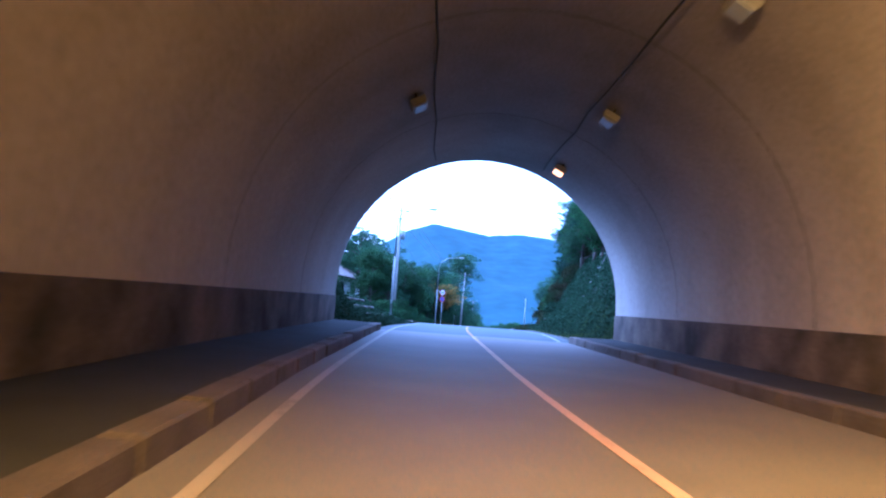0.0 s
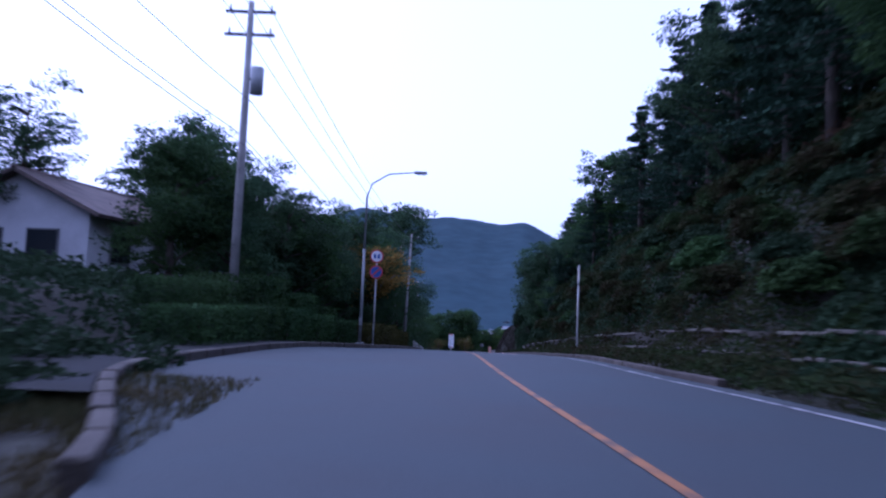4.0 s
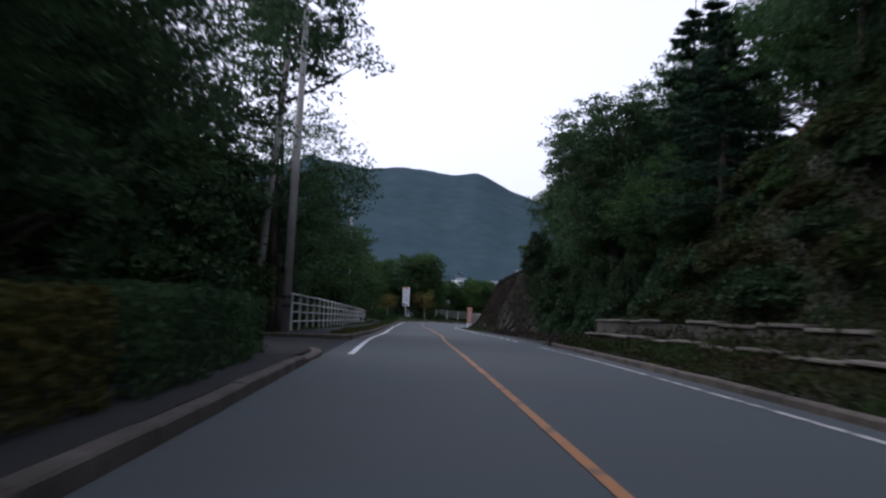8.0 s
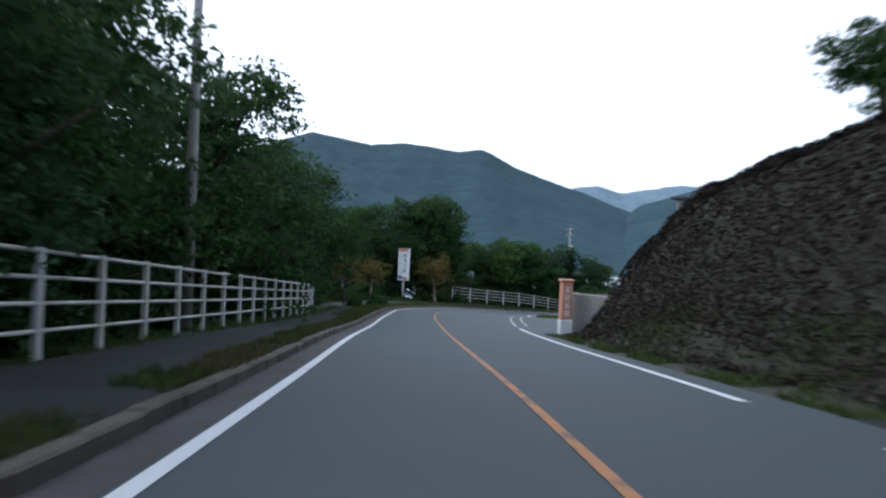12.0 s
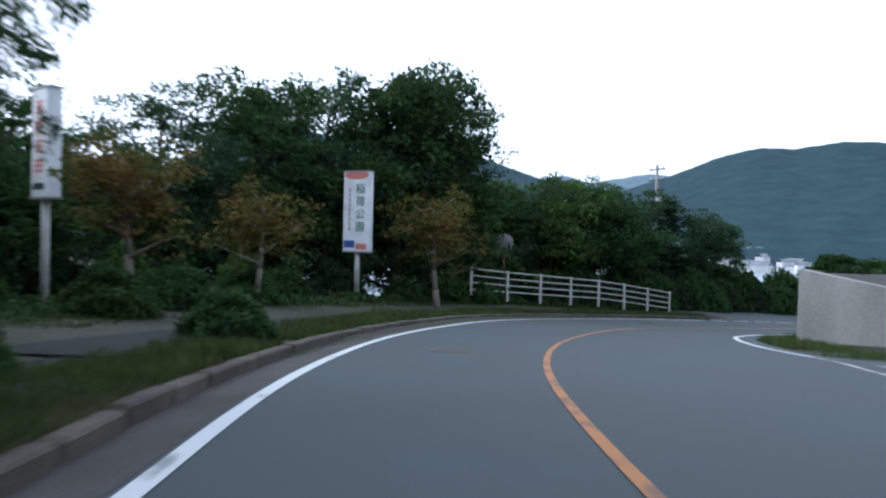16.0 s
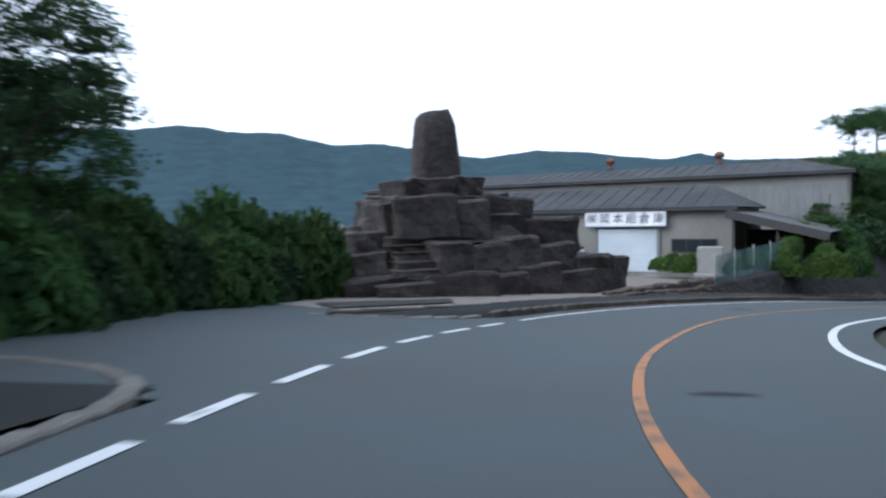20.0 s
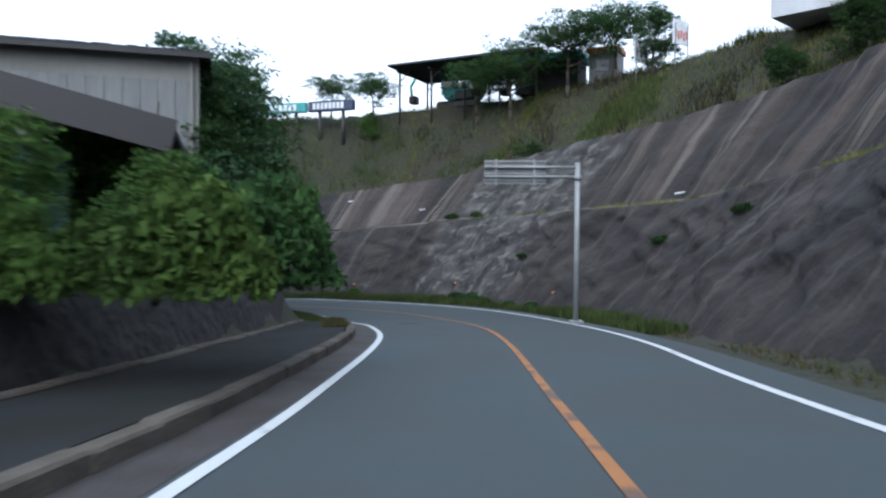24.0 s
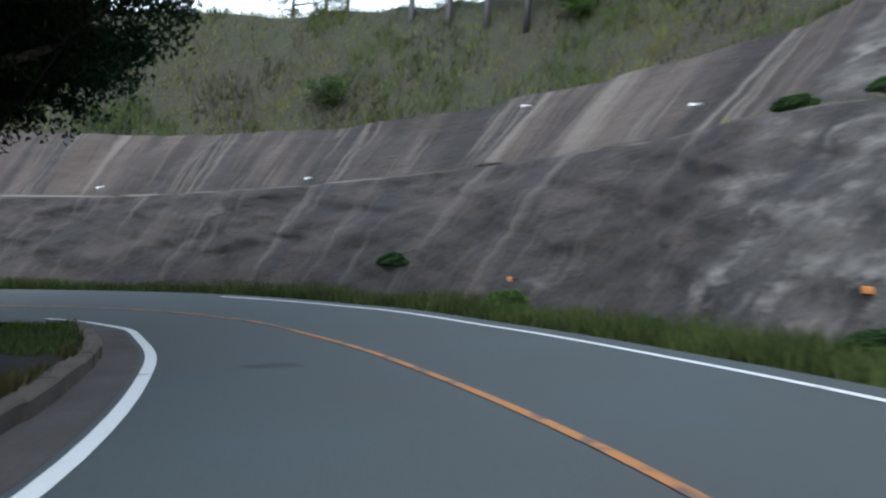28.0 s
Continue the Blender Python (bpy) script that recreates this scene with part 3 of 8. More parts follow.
bank(-1, 231, (5, -0.02), (8, -0.02), (11, -0.02), (16, -0.02), (30, -0.5), (80, -7))
bank(-1, 248, (5.6, 0.05), (6.4, 0.08), (8, 0.1), (12, 0.1), (30, 0.2), (80, -4))
bank(-1, 262, (5.9, 0.05), (6.5, 0.95), (8, 1.0), (12, 1.0), (30, 1.0), (80, -4))
bank(-1, 330, (5.5, 0.05), (6.5, 1.2), (8, 1.6), (12, 1.6), (30, 1.7), (80, 1))
bank(-1, 282, (5.5, 0.05), (6.5, 2.4), (8, 2.6), (12, 2.6), (30, 2.7), (80, 2))

for rows in BANKS.values():
    rows.sort(key=lambda r: r[0])


def nearest(x, y):
    """s, d and the road's height for arrays of places."""
    s, d, z = np.empty(len(x)), np.empty(len(x)), np.empty(len(x))
    px, py = MID[::2, 0], MID[::2, 1]
    for a in range(0, len(x), 4000):
        k = slice(a, a + 4000)
        i = ((x[k, None] - px) ** 2 + (y[k, None] - py) ** 2).argmin(1) * 2
        vx, vy = x[k] - MID[i, 0], y[k] - MID[i, 1]
        s[k] = SS[i] + vx * AHEAD[i, 0] + vy * AHEAD[i, 1]
        d[k] = np.sign(vx * SIDE[i, 0] + vy * SIDE[i, 1]) * np.hypot(vx, vy)
        z[k] = np.interp(s[k], SS, MID[:, 2])
    return s, d, z


VALLEY = -46.0


def land(x, y):
    """The height of the land for arrays of places; under the carriageway it lies a hand lower."""
    s, d, z = nearest(x, y)
    h = np.zeros(len(x))
    rough_land = np.where(d > 0, np.interp(s, (155, 164, 202, 208), (0.35, 0, 0, 0.3)), np.interp(s, (100, 106, 122, 126, 186, 192, 250, 258), (0.35, 0, 0, 0.35, 0.35, 0.06, 0.03, 0.2)))
    for side in (1, -1):
        knots = np.array(BANKS[side])
        k = (d * side) >= 0
        a = np.abs(d[k])
        cols = [np.interp(s[k], knots[:, 0], c) for c in knots[:, 1:].T]
        prev_d, prev_h = np.full(k.sum(), 3.4), np.full(k.sum(), -0.12)
        out = np.full(k.sum(), -0.12)
        for n in range(6):
            dd, hh = cols[2 * n], cols[2 * n + 1]
            f = np.clip((a - prev_d) / np.maximum(dd - prev_d, 0.05), 0, 1)
            out = np.where(a > prev_d, prev_h + (hh - prev_h) * f, out)
            prev_d, prev_h = dd, hh
        out = out + np.clip((a - 7.5) / 8, 0, 1) * rough_land[k] * fbm(x[k] * 0.35, y[k] * 0.35, 2.0)
        out = out - np.maximum(a - 80, 0) * 0.3
        h[k] = out
    # the hill over the last bend ends north of it, and the warehouse ground runs on level before it falls away
    rise = np.where(d > 0, np.clip((246 - y) / 14, 0, 1), np.clip((236 - y) / 16, 0, 1))
    past = (s > 236) & (h > 0.2) & (y > 220)
    h = np.where(past, 0.2 + (h - 0.2) * rise, h)
    out = np.maximum(x - 150, 0) * 0.3 * (y > 236) + np.maximum(y - 268, 0) * 0.25
    return np.maximum(z + h - out, VALLEY)


def land_at(x, y):
    return float(land(np.array([float(x)]), np.array([float(y)]))[0])


def grid(xs, ys, fn):
    gx, gy = np.meshgrid(xs, ys)
    v = np.stack([gx.ravel(), gy.ravel(), fn(gx.ravel(), gy.ravel())], 1)
    n, m = len(xs), len(ys)
    i = np.arange(n * m).reshape(m, n)
    f = np.stack([i[:-1, :-1].ravel(), i[:-1, 1:].ravel(), i[1:, 1:].ravel(), i[1:, :-1].ravel()], 1)
    return v, f


def stretch_axis(lo, hi, step, far):
    out = np.r_[0]
    k, r = step, []
    x = hi
    while x < far[1]:
        k *= 1.35
        x += k
        r.append(x)
    k, l = step, []
    x = lo
    while x > far[0]:
        k *= 1.35
        x -= k
        l.append(x)
    return np.r_[l[::-1], np.arange(lo, hi + 0.01, step), r]


ground_mat = material("ground_cover", (0.024, 0.02, 0.015), rough=0.95, vary=0.4, scale=5.0, fine=7.0, bump=0.8, bump_dist=0.06, second=(0.018, 0.025, 0.011), amount=0.9)
GX, GY = stretch_axis(-40, 125, 1.0, (-4200, 4200)), stretch_axis(-20, 262, 1.0, (-4200, 4200))
gv, gf = grid(GX, GY, land)
GZ = gv[:, 2].reshape(len(GY), len(GX))
ground = tagged(raw("ground", gv, gf, ground_mat, smooth=True), "dark leaf-littered and grassy ground that falls to a wide valley", "ground", kind="structure")


def on_ground(x, y):
    """The height of the ground sheet itself, between its corners."""
    i, j = np.clip(np.searchsorted(GX, x) - 1, 0, len(GX) - 2), np.clip(np.searchsorted(GY, y) - 1, 0, len(GY) - 2)
    u, w = (x - GX[i]) / (GX[i + 1] - GX[i]), (y - GY[j]) / (GY[j + 1] - GY[j])
    return (GZ[j, i] * (1 - u) + GZ[j, i + 1] * u) * (1 - w) + (GZ[j + 1, i] * (1 - u) + GZ[j + 1, i + 1] * u) * w


def strip(name, s0, s1, offsets, heights, mat, step=1.0, parent=None, label="", smooth=True):
    """A sheet along the road; offsets and heights are numbers or functions of s."""
    n = max(2, int((s1 - s0) / step) + 1)
    v = []
    for s in np.linspace(s0, s1, n):
        for o, h in zip(offsets, heights):
            v.append(road(s, o(s) if callable(o) else o, h(s) if callable(h) else h))
    k = len(offsets)
    i = np.arange(n * k).reshape(n, k)
    f = np.stack([i[:-1, :-1].ravel(), i[:-1, 1:].ravel(), i[1:, 1:].ravel(), i[1:, :-1].ravel()], 1)
    return raw(name, v, f, mat, parent, label, smooth)


def along(*pairs):
    xs, ys = [p[0] for p in pairs], [p[1] for p in pairs]
    near_by = np.array((-1.4, -0.7, 0.0, 0.7, 1.4))
    return lambda s: float(np.interp(s + near_by, xs, ys).mean())


LEFT_LINE = along((-30, -3.05), (45, -3.15), (60, -3.1), (110, -2.8), (130, -2.9), (185, -2.85), (196, -3.7), (205, -4.2), (217, -4.15), (228, -3.6), (231, -3.66), (235, -3.66), (240, -3.4), (247, -2.95), (255, -2.7), (262, -2.7), (266, -2.73), (268.7, -2.9), (272.4, -3.2), (275.5, -3.47), (278, -3.47), (280, -3.33), (282, -3.14), (284, -2.95), (286, -2.72), (288, -2.58), (290, -2.42), (293, -2.2), (300, -2.2))
RIGHT_LINE = along((27, 3.2), (32, 3.6), (40, 4.1), (48, 4.0), (62, 3.0), (110, 3.1), (135, 2.75), (148, 2.85), (160, 3.0), (172, 3.5), (182, 4.3), (198, 5.4), (204, 3.8), (209, 3.1), (216, 2.8), (232, 2.45), (256, 2.42), (261, 2.48), (265, 2.82), (270, 3.0), (278, 3.5), (284, 3.6), (300, 3.7))
LEFT_EDGE = along((-30, -3.6), (52, -3.7), (58, -5.9), (72, -5.7), (77, -4.3), (86, -3.8), (98, -3.4), (110, -3.4), (185, -3.45), (196, -4.35), (205, -4.85), (217, -4.8), (228, -4.3), (240, -4.1), (247, -3.7), (255, -3.3), (262, -3.3), (266, -3.33), (268.7, -3.5), (272.4, -3.8), (275.5, -4.08), (278, -4.08), (280, -3.95), (282, -3.75), (284, -3.5), (286, -3.25), (288, -3.1), (293, -2.85), (300, -2.85))
RIGHT_EDGE = along((-30, 3.7), (27, 3.7), (32, 4.2), (40, 4.6), (48, 4.5), (62, 3.5), (124, 3.6), (160, 3.5), (172, 4.3), (198, 5.9), (204, 4.4), (209, 3.7), (216, 3.4), (232, 3.1), (256, 3.2), (270, 3.7), (278, 4.2), (284, 4.3), (300, 4.4))

carriageway = strip("road", -29.5, S_END - 0.5, [LEFT_EDGE, lambda s: LEFT_EDGE(s) / 2, 0, lambda s: RIGHT_EDGE(s) / 2, RIGHT_EDGE], [0, 0, 0, 0, 0], ASPHALT, 0.8)
tagged(carriageway, "grey-blue asphalt two-lane road running downhill", "road", kind="structure")


tagged(strip("tunnel_road", -29.4, 27.3, [LEFT_EDGE, 0, RIGHT_EDGE], [0.004, 0.004, 0.004], TUNNEL_ROAD, 2.0), "pale worn concrete carriageway inside the tunnel", "road", kind="structure")


def line(s0, s1, offset, width, mat, label, group="", lift=0.009):
    off = offset if callable(offset) else (lambda s: offset)
    ob = strip("road_line", s0, s1, [lambda s: off(s) - width / 2, lambda s: off(s) + width / 2], [lift, lift], mat, 0.7)
    return tagged(ob, label, "road marking", group, "structure")


MIDDLE_LINE = along((28, -0.06), (76, -0.05), (100, -0.14), (134, -0.06), (140, 0.05), (175, 0.0), (187, -0.18), (205, -0.12), (212, -0.12), (217, 0.05), (224.8, -0.34), (228.4, -0.1), (231, 0.02), (240, -0.13), (262, -0.16), (269, 0.0), (276, 0.0), (290, 0.0))
line(-28, 26.5, MIDDLE_LINE, 0.13, PALE_ORANGE, "pale orange line inside the tunnel", lift=0.013)
line(26.5, S_END - 1, MIDDLE_LINE, 0.11, ORANGE_LINE, "worn orange line down the middle of the road")
line(-28, 46, LEFT_LINE, 0.12, TAN_LINE, "faded white edge line along the left lane", lift=0.013)
line(110.3, 222.7, LEFT_LINE, 0.15, WHITE_LINE, "white edge line along the left lane")
line(235, 296, LEFT_LINE, 0.125, WHITE_LINE, "white edge line round the left bend")
line(27.5, 118, RIGHT_LINE, 0.12, FADED_LINE, "thin faded white line at the far edge")
line(149, 172, RIGHT_LINE, 0.15, WHITE_LINE, "white edge line past the driveway")
line(174, 199, RIGHT_LINE, 0.12, FADED_LINE, "faded white line across the yard entrance")
line(175, 197, lambda s: RIGHT_LINE(s) + 0.6, 0.12, FADED_LINE, "second faded white line across the yard entrance")
line(199, 297, RIGHT_LINE, 0.15, WHITE_LINE, "white edge line along the far lane")
for k in range(10):
    s = 123.0 + k * 2.45
    line(s, s + 1.15, RIGHT_LINE, 0.15, WHITE_LINE, "short white dash across the driveway mouth", "driveway dashes")
for k in range(7):
    s = 223.4 + k * 1.6
    line(s, s + 1.05, LEFT_LINE, 0.16, WHITE_LINE, "short white dash across the side road mouth", "side road dashes")
for k, (s, d, a, b, turned) in enumerate(((80.6, 1.15, 0.14, 0.5, 0), (79.9, 1.58, 1.3, 0.09, 3), (79.35, 1.95, 0.3, 0.3, 0), (79.1, 1.75, 0.12, 0.5, -20))):
    bm = bmesh.new()
    bmesh.ops.create_grid(bm, x_segments=1, y_segments=1, size=0.5, matrix=Matrix.Diagonal((b, a, 1, 1)))
    ob = part("faded_marking", bm, FADED_RED)
    ob.matrix_world = road_pose(s, d, 0.006, turned)
    tagged(ob, "remains of a red and white painted road figure", "road marking", "faded road figure", "structure")


def blot(name, s, d, length, width, mat, label, category, lift=0.005):
    """A flat patch with an uneven rim on the road."""
    bm = bmesh.new()
    rng = random.Random(int(s * 10))
    vs = [bm.verts.new((math.cos(a) * width / 2 * rng.uniform(0.7, 1.1), math.sin(a) * length / 2 * rng.uniform(0.75, 1.1), 0)) for a in np.linspace(0, 2 * math.pi, 18, endpoint=False)]
    bm.faces.new(vs)
    ob = part(name, bm, mat)
    ob.matrix_world = road_pose(s, d, lift)
    return tagged(ob, label, category, kind="structure")


def manhole(s, d):
    root = thing("manhole_cover", road_pose(s, d, 0.004), "dark round iron manhole cover set in the road", "manhole cover", "manhole covers")
    bm = bmesh.new()
    bmesh.ops.create_cone(bm, cap_ends=True, segments=28, radius1=0.36, radius2=0.35, depth=0.016)
    part("rim", bm, RUST, root)
    bm = bmesh.new()
    bmesh.ops.create_cone(bm, cap_ends=True, segments=28, radius1=0.3, radius2=0.3, depth=0.024)
    for k in range(-3, 4):
        box(bm, k * 0.075, 0, 0.014, 0.03, 2 * math.sqrt(0.27**2 - (k * 0.075) ** 2), 0.006)
    part("lid", bm, BLACK_STEEL, root)


manhole(194.4, -1.9)
blot("asphalt_patch", 214.5, -2.0, 1.1, 0.8, PATCH, "dark patch of newer asphalt", "road patch")
blot("asphalt_patch", 243.6, -1.2, 0.7, 0.9, PATCH, "cracked dark patch in the asphalt", "road patch")
blot("asphalt_patch", 273.9, -1.8, 0.4, 0.8, PATCH, "small dark patch in the asphalt", "road patch")
blot("asphalt_patch", 286.4, -1.47, 0.35, 0.75, PATCH, "small dark patch in the asphalt", "road patch")
blot("asphalt_patch", 226.6, 0.5, 0.2, 0.7, OLD_ASPHALT, "pale scraped mark on the asphalt", "road patch")

# paved areas beside the road
def pad(name, s0, s1, offsets, heights, mat, label, category):
    return tagged(strip(name, s0, s1, offsets, heights, mat, 0.8), label, category, kind="structure")


pad("pavement", 106, 111.2, [-7.5, lambda s: float(np.interp(s, (106, 110, 111.2), (-3.6, -3.65, -4.4)))], [0.15, 0.15], OLD_ASPHALT, "dark rounded footway end at the lane", "footway")
pad("side_road", 109.6, 118.4, [-16, -9, -5, LEFT_EDGE], [0.05, 0.04, 0.03, -0.008], OLD_ASPHALT, "dark asphalt mouth of a side lane", "side road")
pad("driveway", 121, 148, [lambda s: RIGHT_EDGE(s), lambda s: float(np.interp(s, (121, 126, 140, 148), (4.0, 8.6, 8.9, 6.0)))], [-0.008, 0.07], OLD_ASPHALT, "dark asphalt driveway below the wooded bank", "driveway")
pad("yard", 167, 200, [lambda s: RIGHT_EDGE(s), 12, lambda s: float(np.interp(s, (167, 175, 200), (14, 30, 22)))], [-0.008, 0.05, 0.25], ASPHALT, "wide asphalt yard entrance", "yard")
pad("side_road", 225.8, 239, [-30, -20, -11, -6, LEFT_EDGE], [-0.1, 0.06, 0.05, 0.03, -0.008], ASPHALT, "asphalt side road joining at the bend", "side road")
pad("pavement", 119, 190, [-6.1, lambda s: LEFT_EDGE(s) - 0.2], [0.14, 0.14], OLD_ASPHALT, "dark asphalt footway with moss and weeds", "footway")
pad("pavement", 190, 226.2, [lambda s: float(np.interp(s, (190, 200, 218, 226), (-7.4, -8.6, -8.2, -8.0))), lambda s: float(np.interp(s, (190, 200, 216, 222, 226), (-5.2, -6.4, -5.9, -4.9, -4.7)))], [lambda s: float(np.interp(s, (216, 223, 226), (0.17, 0.08, 0.035)))] * 2, OLD_ASPHALT, "dark asphalt park path curving beside the road", "footway")
pad("pavement", 233.6, 238.3, [lambda s: float(np.interp(s, (233.5, 237, 246), (-7.5, -6.2, -5.65))), lambda s: float(np.interp(s, (233.6, 234.2, 235, 236, 238.5), (-6.9, -5.4, -4.6, -4.45, -4.42))), lambda s: float(np.interp(s, (233.6, 234.2, 235, 236, 238.5), (-6.8, -5.3, -4.5, -4.37, -4.35)))], [lambda s: float(np.interp(s, (233.6, 236.5, 238.3), (0.03, 0.09, 0.14)))] * 2 + [-0.06], OLD_ASPHALT, "dark asphalt footway dropping to the side road", "footway")
pad("pavement", 238.2, 290, [lambda s: float(np.interp(s, (238, 246, 252, 290), (-6.0, -5.7, -5.25, -5.6))), lambda s: LEFT_EDGE(s) - 0.22], [0.14, 0.14], OLD_ASPHALT, "dark asphalt footway round the bend", "footway")
pad("pavement", 55, 106, [lambda s: LEFT_EDGE(s) - 2.4, lambda s: LEFT_EDGE(s) - 0.22], [0.16, 0.15], OLD_ASPHALT, "asphalt footway in the shade of trees", "footway")
pad("gutter", 119, 222, [lambda s: LEFT_EDGE(s) - 0.02, lambda s: LEFT_LINE(s) - 0.12], [0.004, 0.004], GUTTER, "stained concrete gutter strip", "gutter")
pad("gutter", 238, 292, [lambda s: LEFT_EDGE(s) - 0.02, lambda s: LEFT_LINE(s) - 0.12], [0.004, 0.004], GUTTER, "stained concrete gutter strip", "gutter")

# ---- far hills, valley floor and town ----
EYE0 = (7.0, 160.0, -3.0)


def mountain(name, ridge, r0, r1, seed, mat, label, step=0.35):
    az = np.arange(ridge[0][0], ridge[-1][0] + 0.01, step)
    top = np.interp(az, [p[0] for p in ridge], [p[1] for p in ridge])
    top = top + 0.05 * fbm(az * 1.1, az * 0.4, seed, 3) + 0.035 * fbm(az * 5.5, az * 2.0, seed + 1, 2)
    ts = np.r_[np.linspace(0, 1, 26), 1.08, 1.3]
    v = []
    for a, e in zip(np.radians(az), np.radians(top)):
        zr = EYE0[2] + math.tan(e) * r1
        for t in ts:
            r = r0 + (r1 - r0) * t
            if t <= 1:
                da = math.degrees(a)
                g = math.sin(da * 0.31 + 9.0 * t + seed) * math.sin(da * 0.17 - 4.0 * t) * 0.6 + noise.fractal(Vector((da * 0.45, t * 5.0, seed)), 0.9, 2.0, 5) * 0.9
                z = VALLEY + (zr - VALLEY) * (t**1.1) + g * (zr - VALLEY) * 0.022 * math.sin(math.pi * min(t, 1))
            else:
                z = zr - (t - 1) * 420
            v.append((EYE0[0] + math.sin(a) * r, EYE0[1] + math.cos(a) * r, z))
    n, k = len(az), len(ts)
    i = np.arange(n * k).reshape(n, k)
    f = np.stack([i[:-1, :-1].ravel(), i[1:, :-1].ravel(), i[1:, 1:].ravel(), i[:-1, 1:].ravel()], 1)
    return tagged(raw(name, v, f, mat, smooth=True), label, "mountain", kind="structure")


mountain("backdrop_hill", [(-95, 3), (-60, 5), (-30, 5.5), (-12, 4.5), (-8.2, 5.9), (-5.8, 7.4), (-3.8, 8.05), (-1.5, 7.72), (0.9, 7.35), (3.3, 7.63), (5.8, 7.42), (7.8, 7.14), (9.6, 7.4), (10.5, 7.1), (12.5, 6.0), (15.6, 4.9), (17.5, 4.35), (20, 3.4), (23, 2.2), (25, 1.2)], 1250, 2700, 1.0, HAZED_FOREST, "dark blue-green wooded mountain ridge")
mountain("backdrop_hill", [(20.5, 2.2), (22, 3.4), (24.5, 4.2), (26.8, 4.95), (29.7, 6.15), (32.6, 6.78), (34.7, 6.6), (37.7, 7.05), (39.5, 6.95), (41.2, 6.66), (45.2, 6.55), (49, 5.7), (52.6, 5.8), (55.5, 5.35), (57.3, 5.0), (60.4, 4.6), (64.5, 5.1), (67.8, 4.9), (70.6, 4.5), (74, 4.1), (76.4, 4.5), (78.3, 3.9), (90, 3.6), (130, 3)], 1300, 2500, 4.0, HAZED_FOREST, "rounded blue-green wooded hills beyond the valley")
mountain("backdrop_far_hill", [(10, 2.5), (14, 3.5), (17, 4.6), (18.9, 4.85), (20.65, 4.25), (22.5, 4.62), (25.2, 5.0), (27, 4.8), (31, 3.5)], 3300, 4300, 7.0, FAR_HAZED_FOREST, "pale blue mountain far behind the valley")
bm = bmesh.new()
bmesh.ops.create_grid(bm, x_segments=1, y_segments=1, size=1.0)
lake = part("water", bm, WATER)
lake.matrix_world = pose(330, 980, VALLEY + 0.6, 0, 0, 28) @ Matrix.Diagonal((900, 170, 1, 1))
tagged(lake, "pale still water in the valley below the mountains", "water", kind="structure")
rng = random.Random(5)
town_meshes = []
for k in range(4):
    wall, roof = bmesh.new(), bmesh.new()
    w, l, h = 9 + 3 * k, 12 + 5 * k, 6 + 2.5 * k
    box(wall, 0, 0, h / 2, w, l, h)
    for sx in (-1, 1):
        a = [roof.verts.new(c) for c in ((sx * (w / 2 + 0.6), -l / 2 - 0.6, h - 0.2), (sx * (w / 2 + 0.6), l / 2 + 0.6, h - 0.2), (0, l / 2 + 0.6, h + w * 0.22), (0, -l / 2 - 0.6, h + w * 0.22))]
        roof.faces.new(a)
    mw, mr = bpy.data.meshes.new("town_wall"), bpy.data.meshes.new("town_roof")
    wall.to_mesh(mw), roof.to_mesh(mr)
    wall.free(), roof.free()
    mw.materials.append(TOWN_WALL), mr.materials.append(TOWN_ROOF)
    town_meshes.append((mw, mr))
for k in range(130):
    az = math.radians(rng.choice([rng.uniform(6, 12), rng.uniform(22, 36), rng.uniform(24, 34), rng.uniform(46, 60)]))
    r = rng.uniform(1000, 1500)
    x, y = EYE0[0] + math.sin(az) * r, EYE0[1] + math.cos(az) * r
    root = thing("far_house", pose(x, y, VALLEY + max(0, r - 1260) * 0.09 - 0.5, 0, 0, rng.uniform(0, 180)), "small pale house in the distant valley town", "house", "valley town")
    mw, mr = rng.choice(town_meshes)
    piece("wall", mw, Matrix.Identity(4), root), piece("roof", mr, Matrix.Identity(4), root)

# ---- the tunnel: a concrete vault with a dark dado, raised footways, lamps and cables ----
T0, T1 = -29.0, 27.6
TR, SPRING = 5.35, 1.4


def arch(r, spring, n=28):
    """Points of the vault's cross-section from the left foot to the right foot."""
    pts = [(-r, -0.3), (-r, spring * 0.5)]
    pts += [(-r * math.cos(a), spring + r * math.sin(a)) for a in np.linspace(0, math.pi, n)]
    return pts + [(r, spring * 0.5), (r, -0.3)]


def sweep(name, section, s0, s1, step, mat, label, parent=None, wobble=0.0):
    n = int((s1 - s0) / step) + 1
    v, k = [], len(section)
    for s in np.linspace(s0, s1, n):
        for d, h in section:
            v.append(road(s, d + wobble * math.sin(s * 1.9 + h), h))
    i = np.arange(n * k).reshape(n, k)
    f = np.stack([i[:-1, :-1].ravel(), i[:-1, 1:].ravel(), i[1:, 1:].ravel(), i[1:, :-1].ravel()], 1)
    return raw(name, v, f, mat, parent, label, smooth=True)


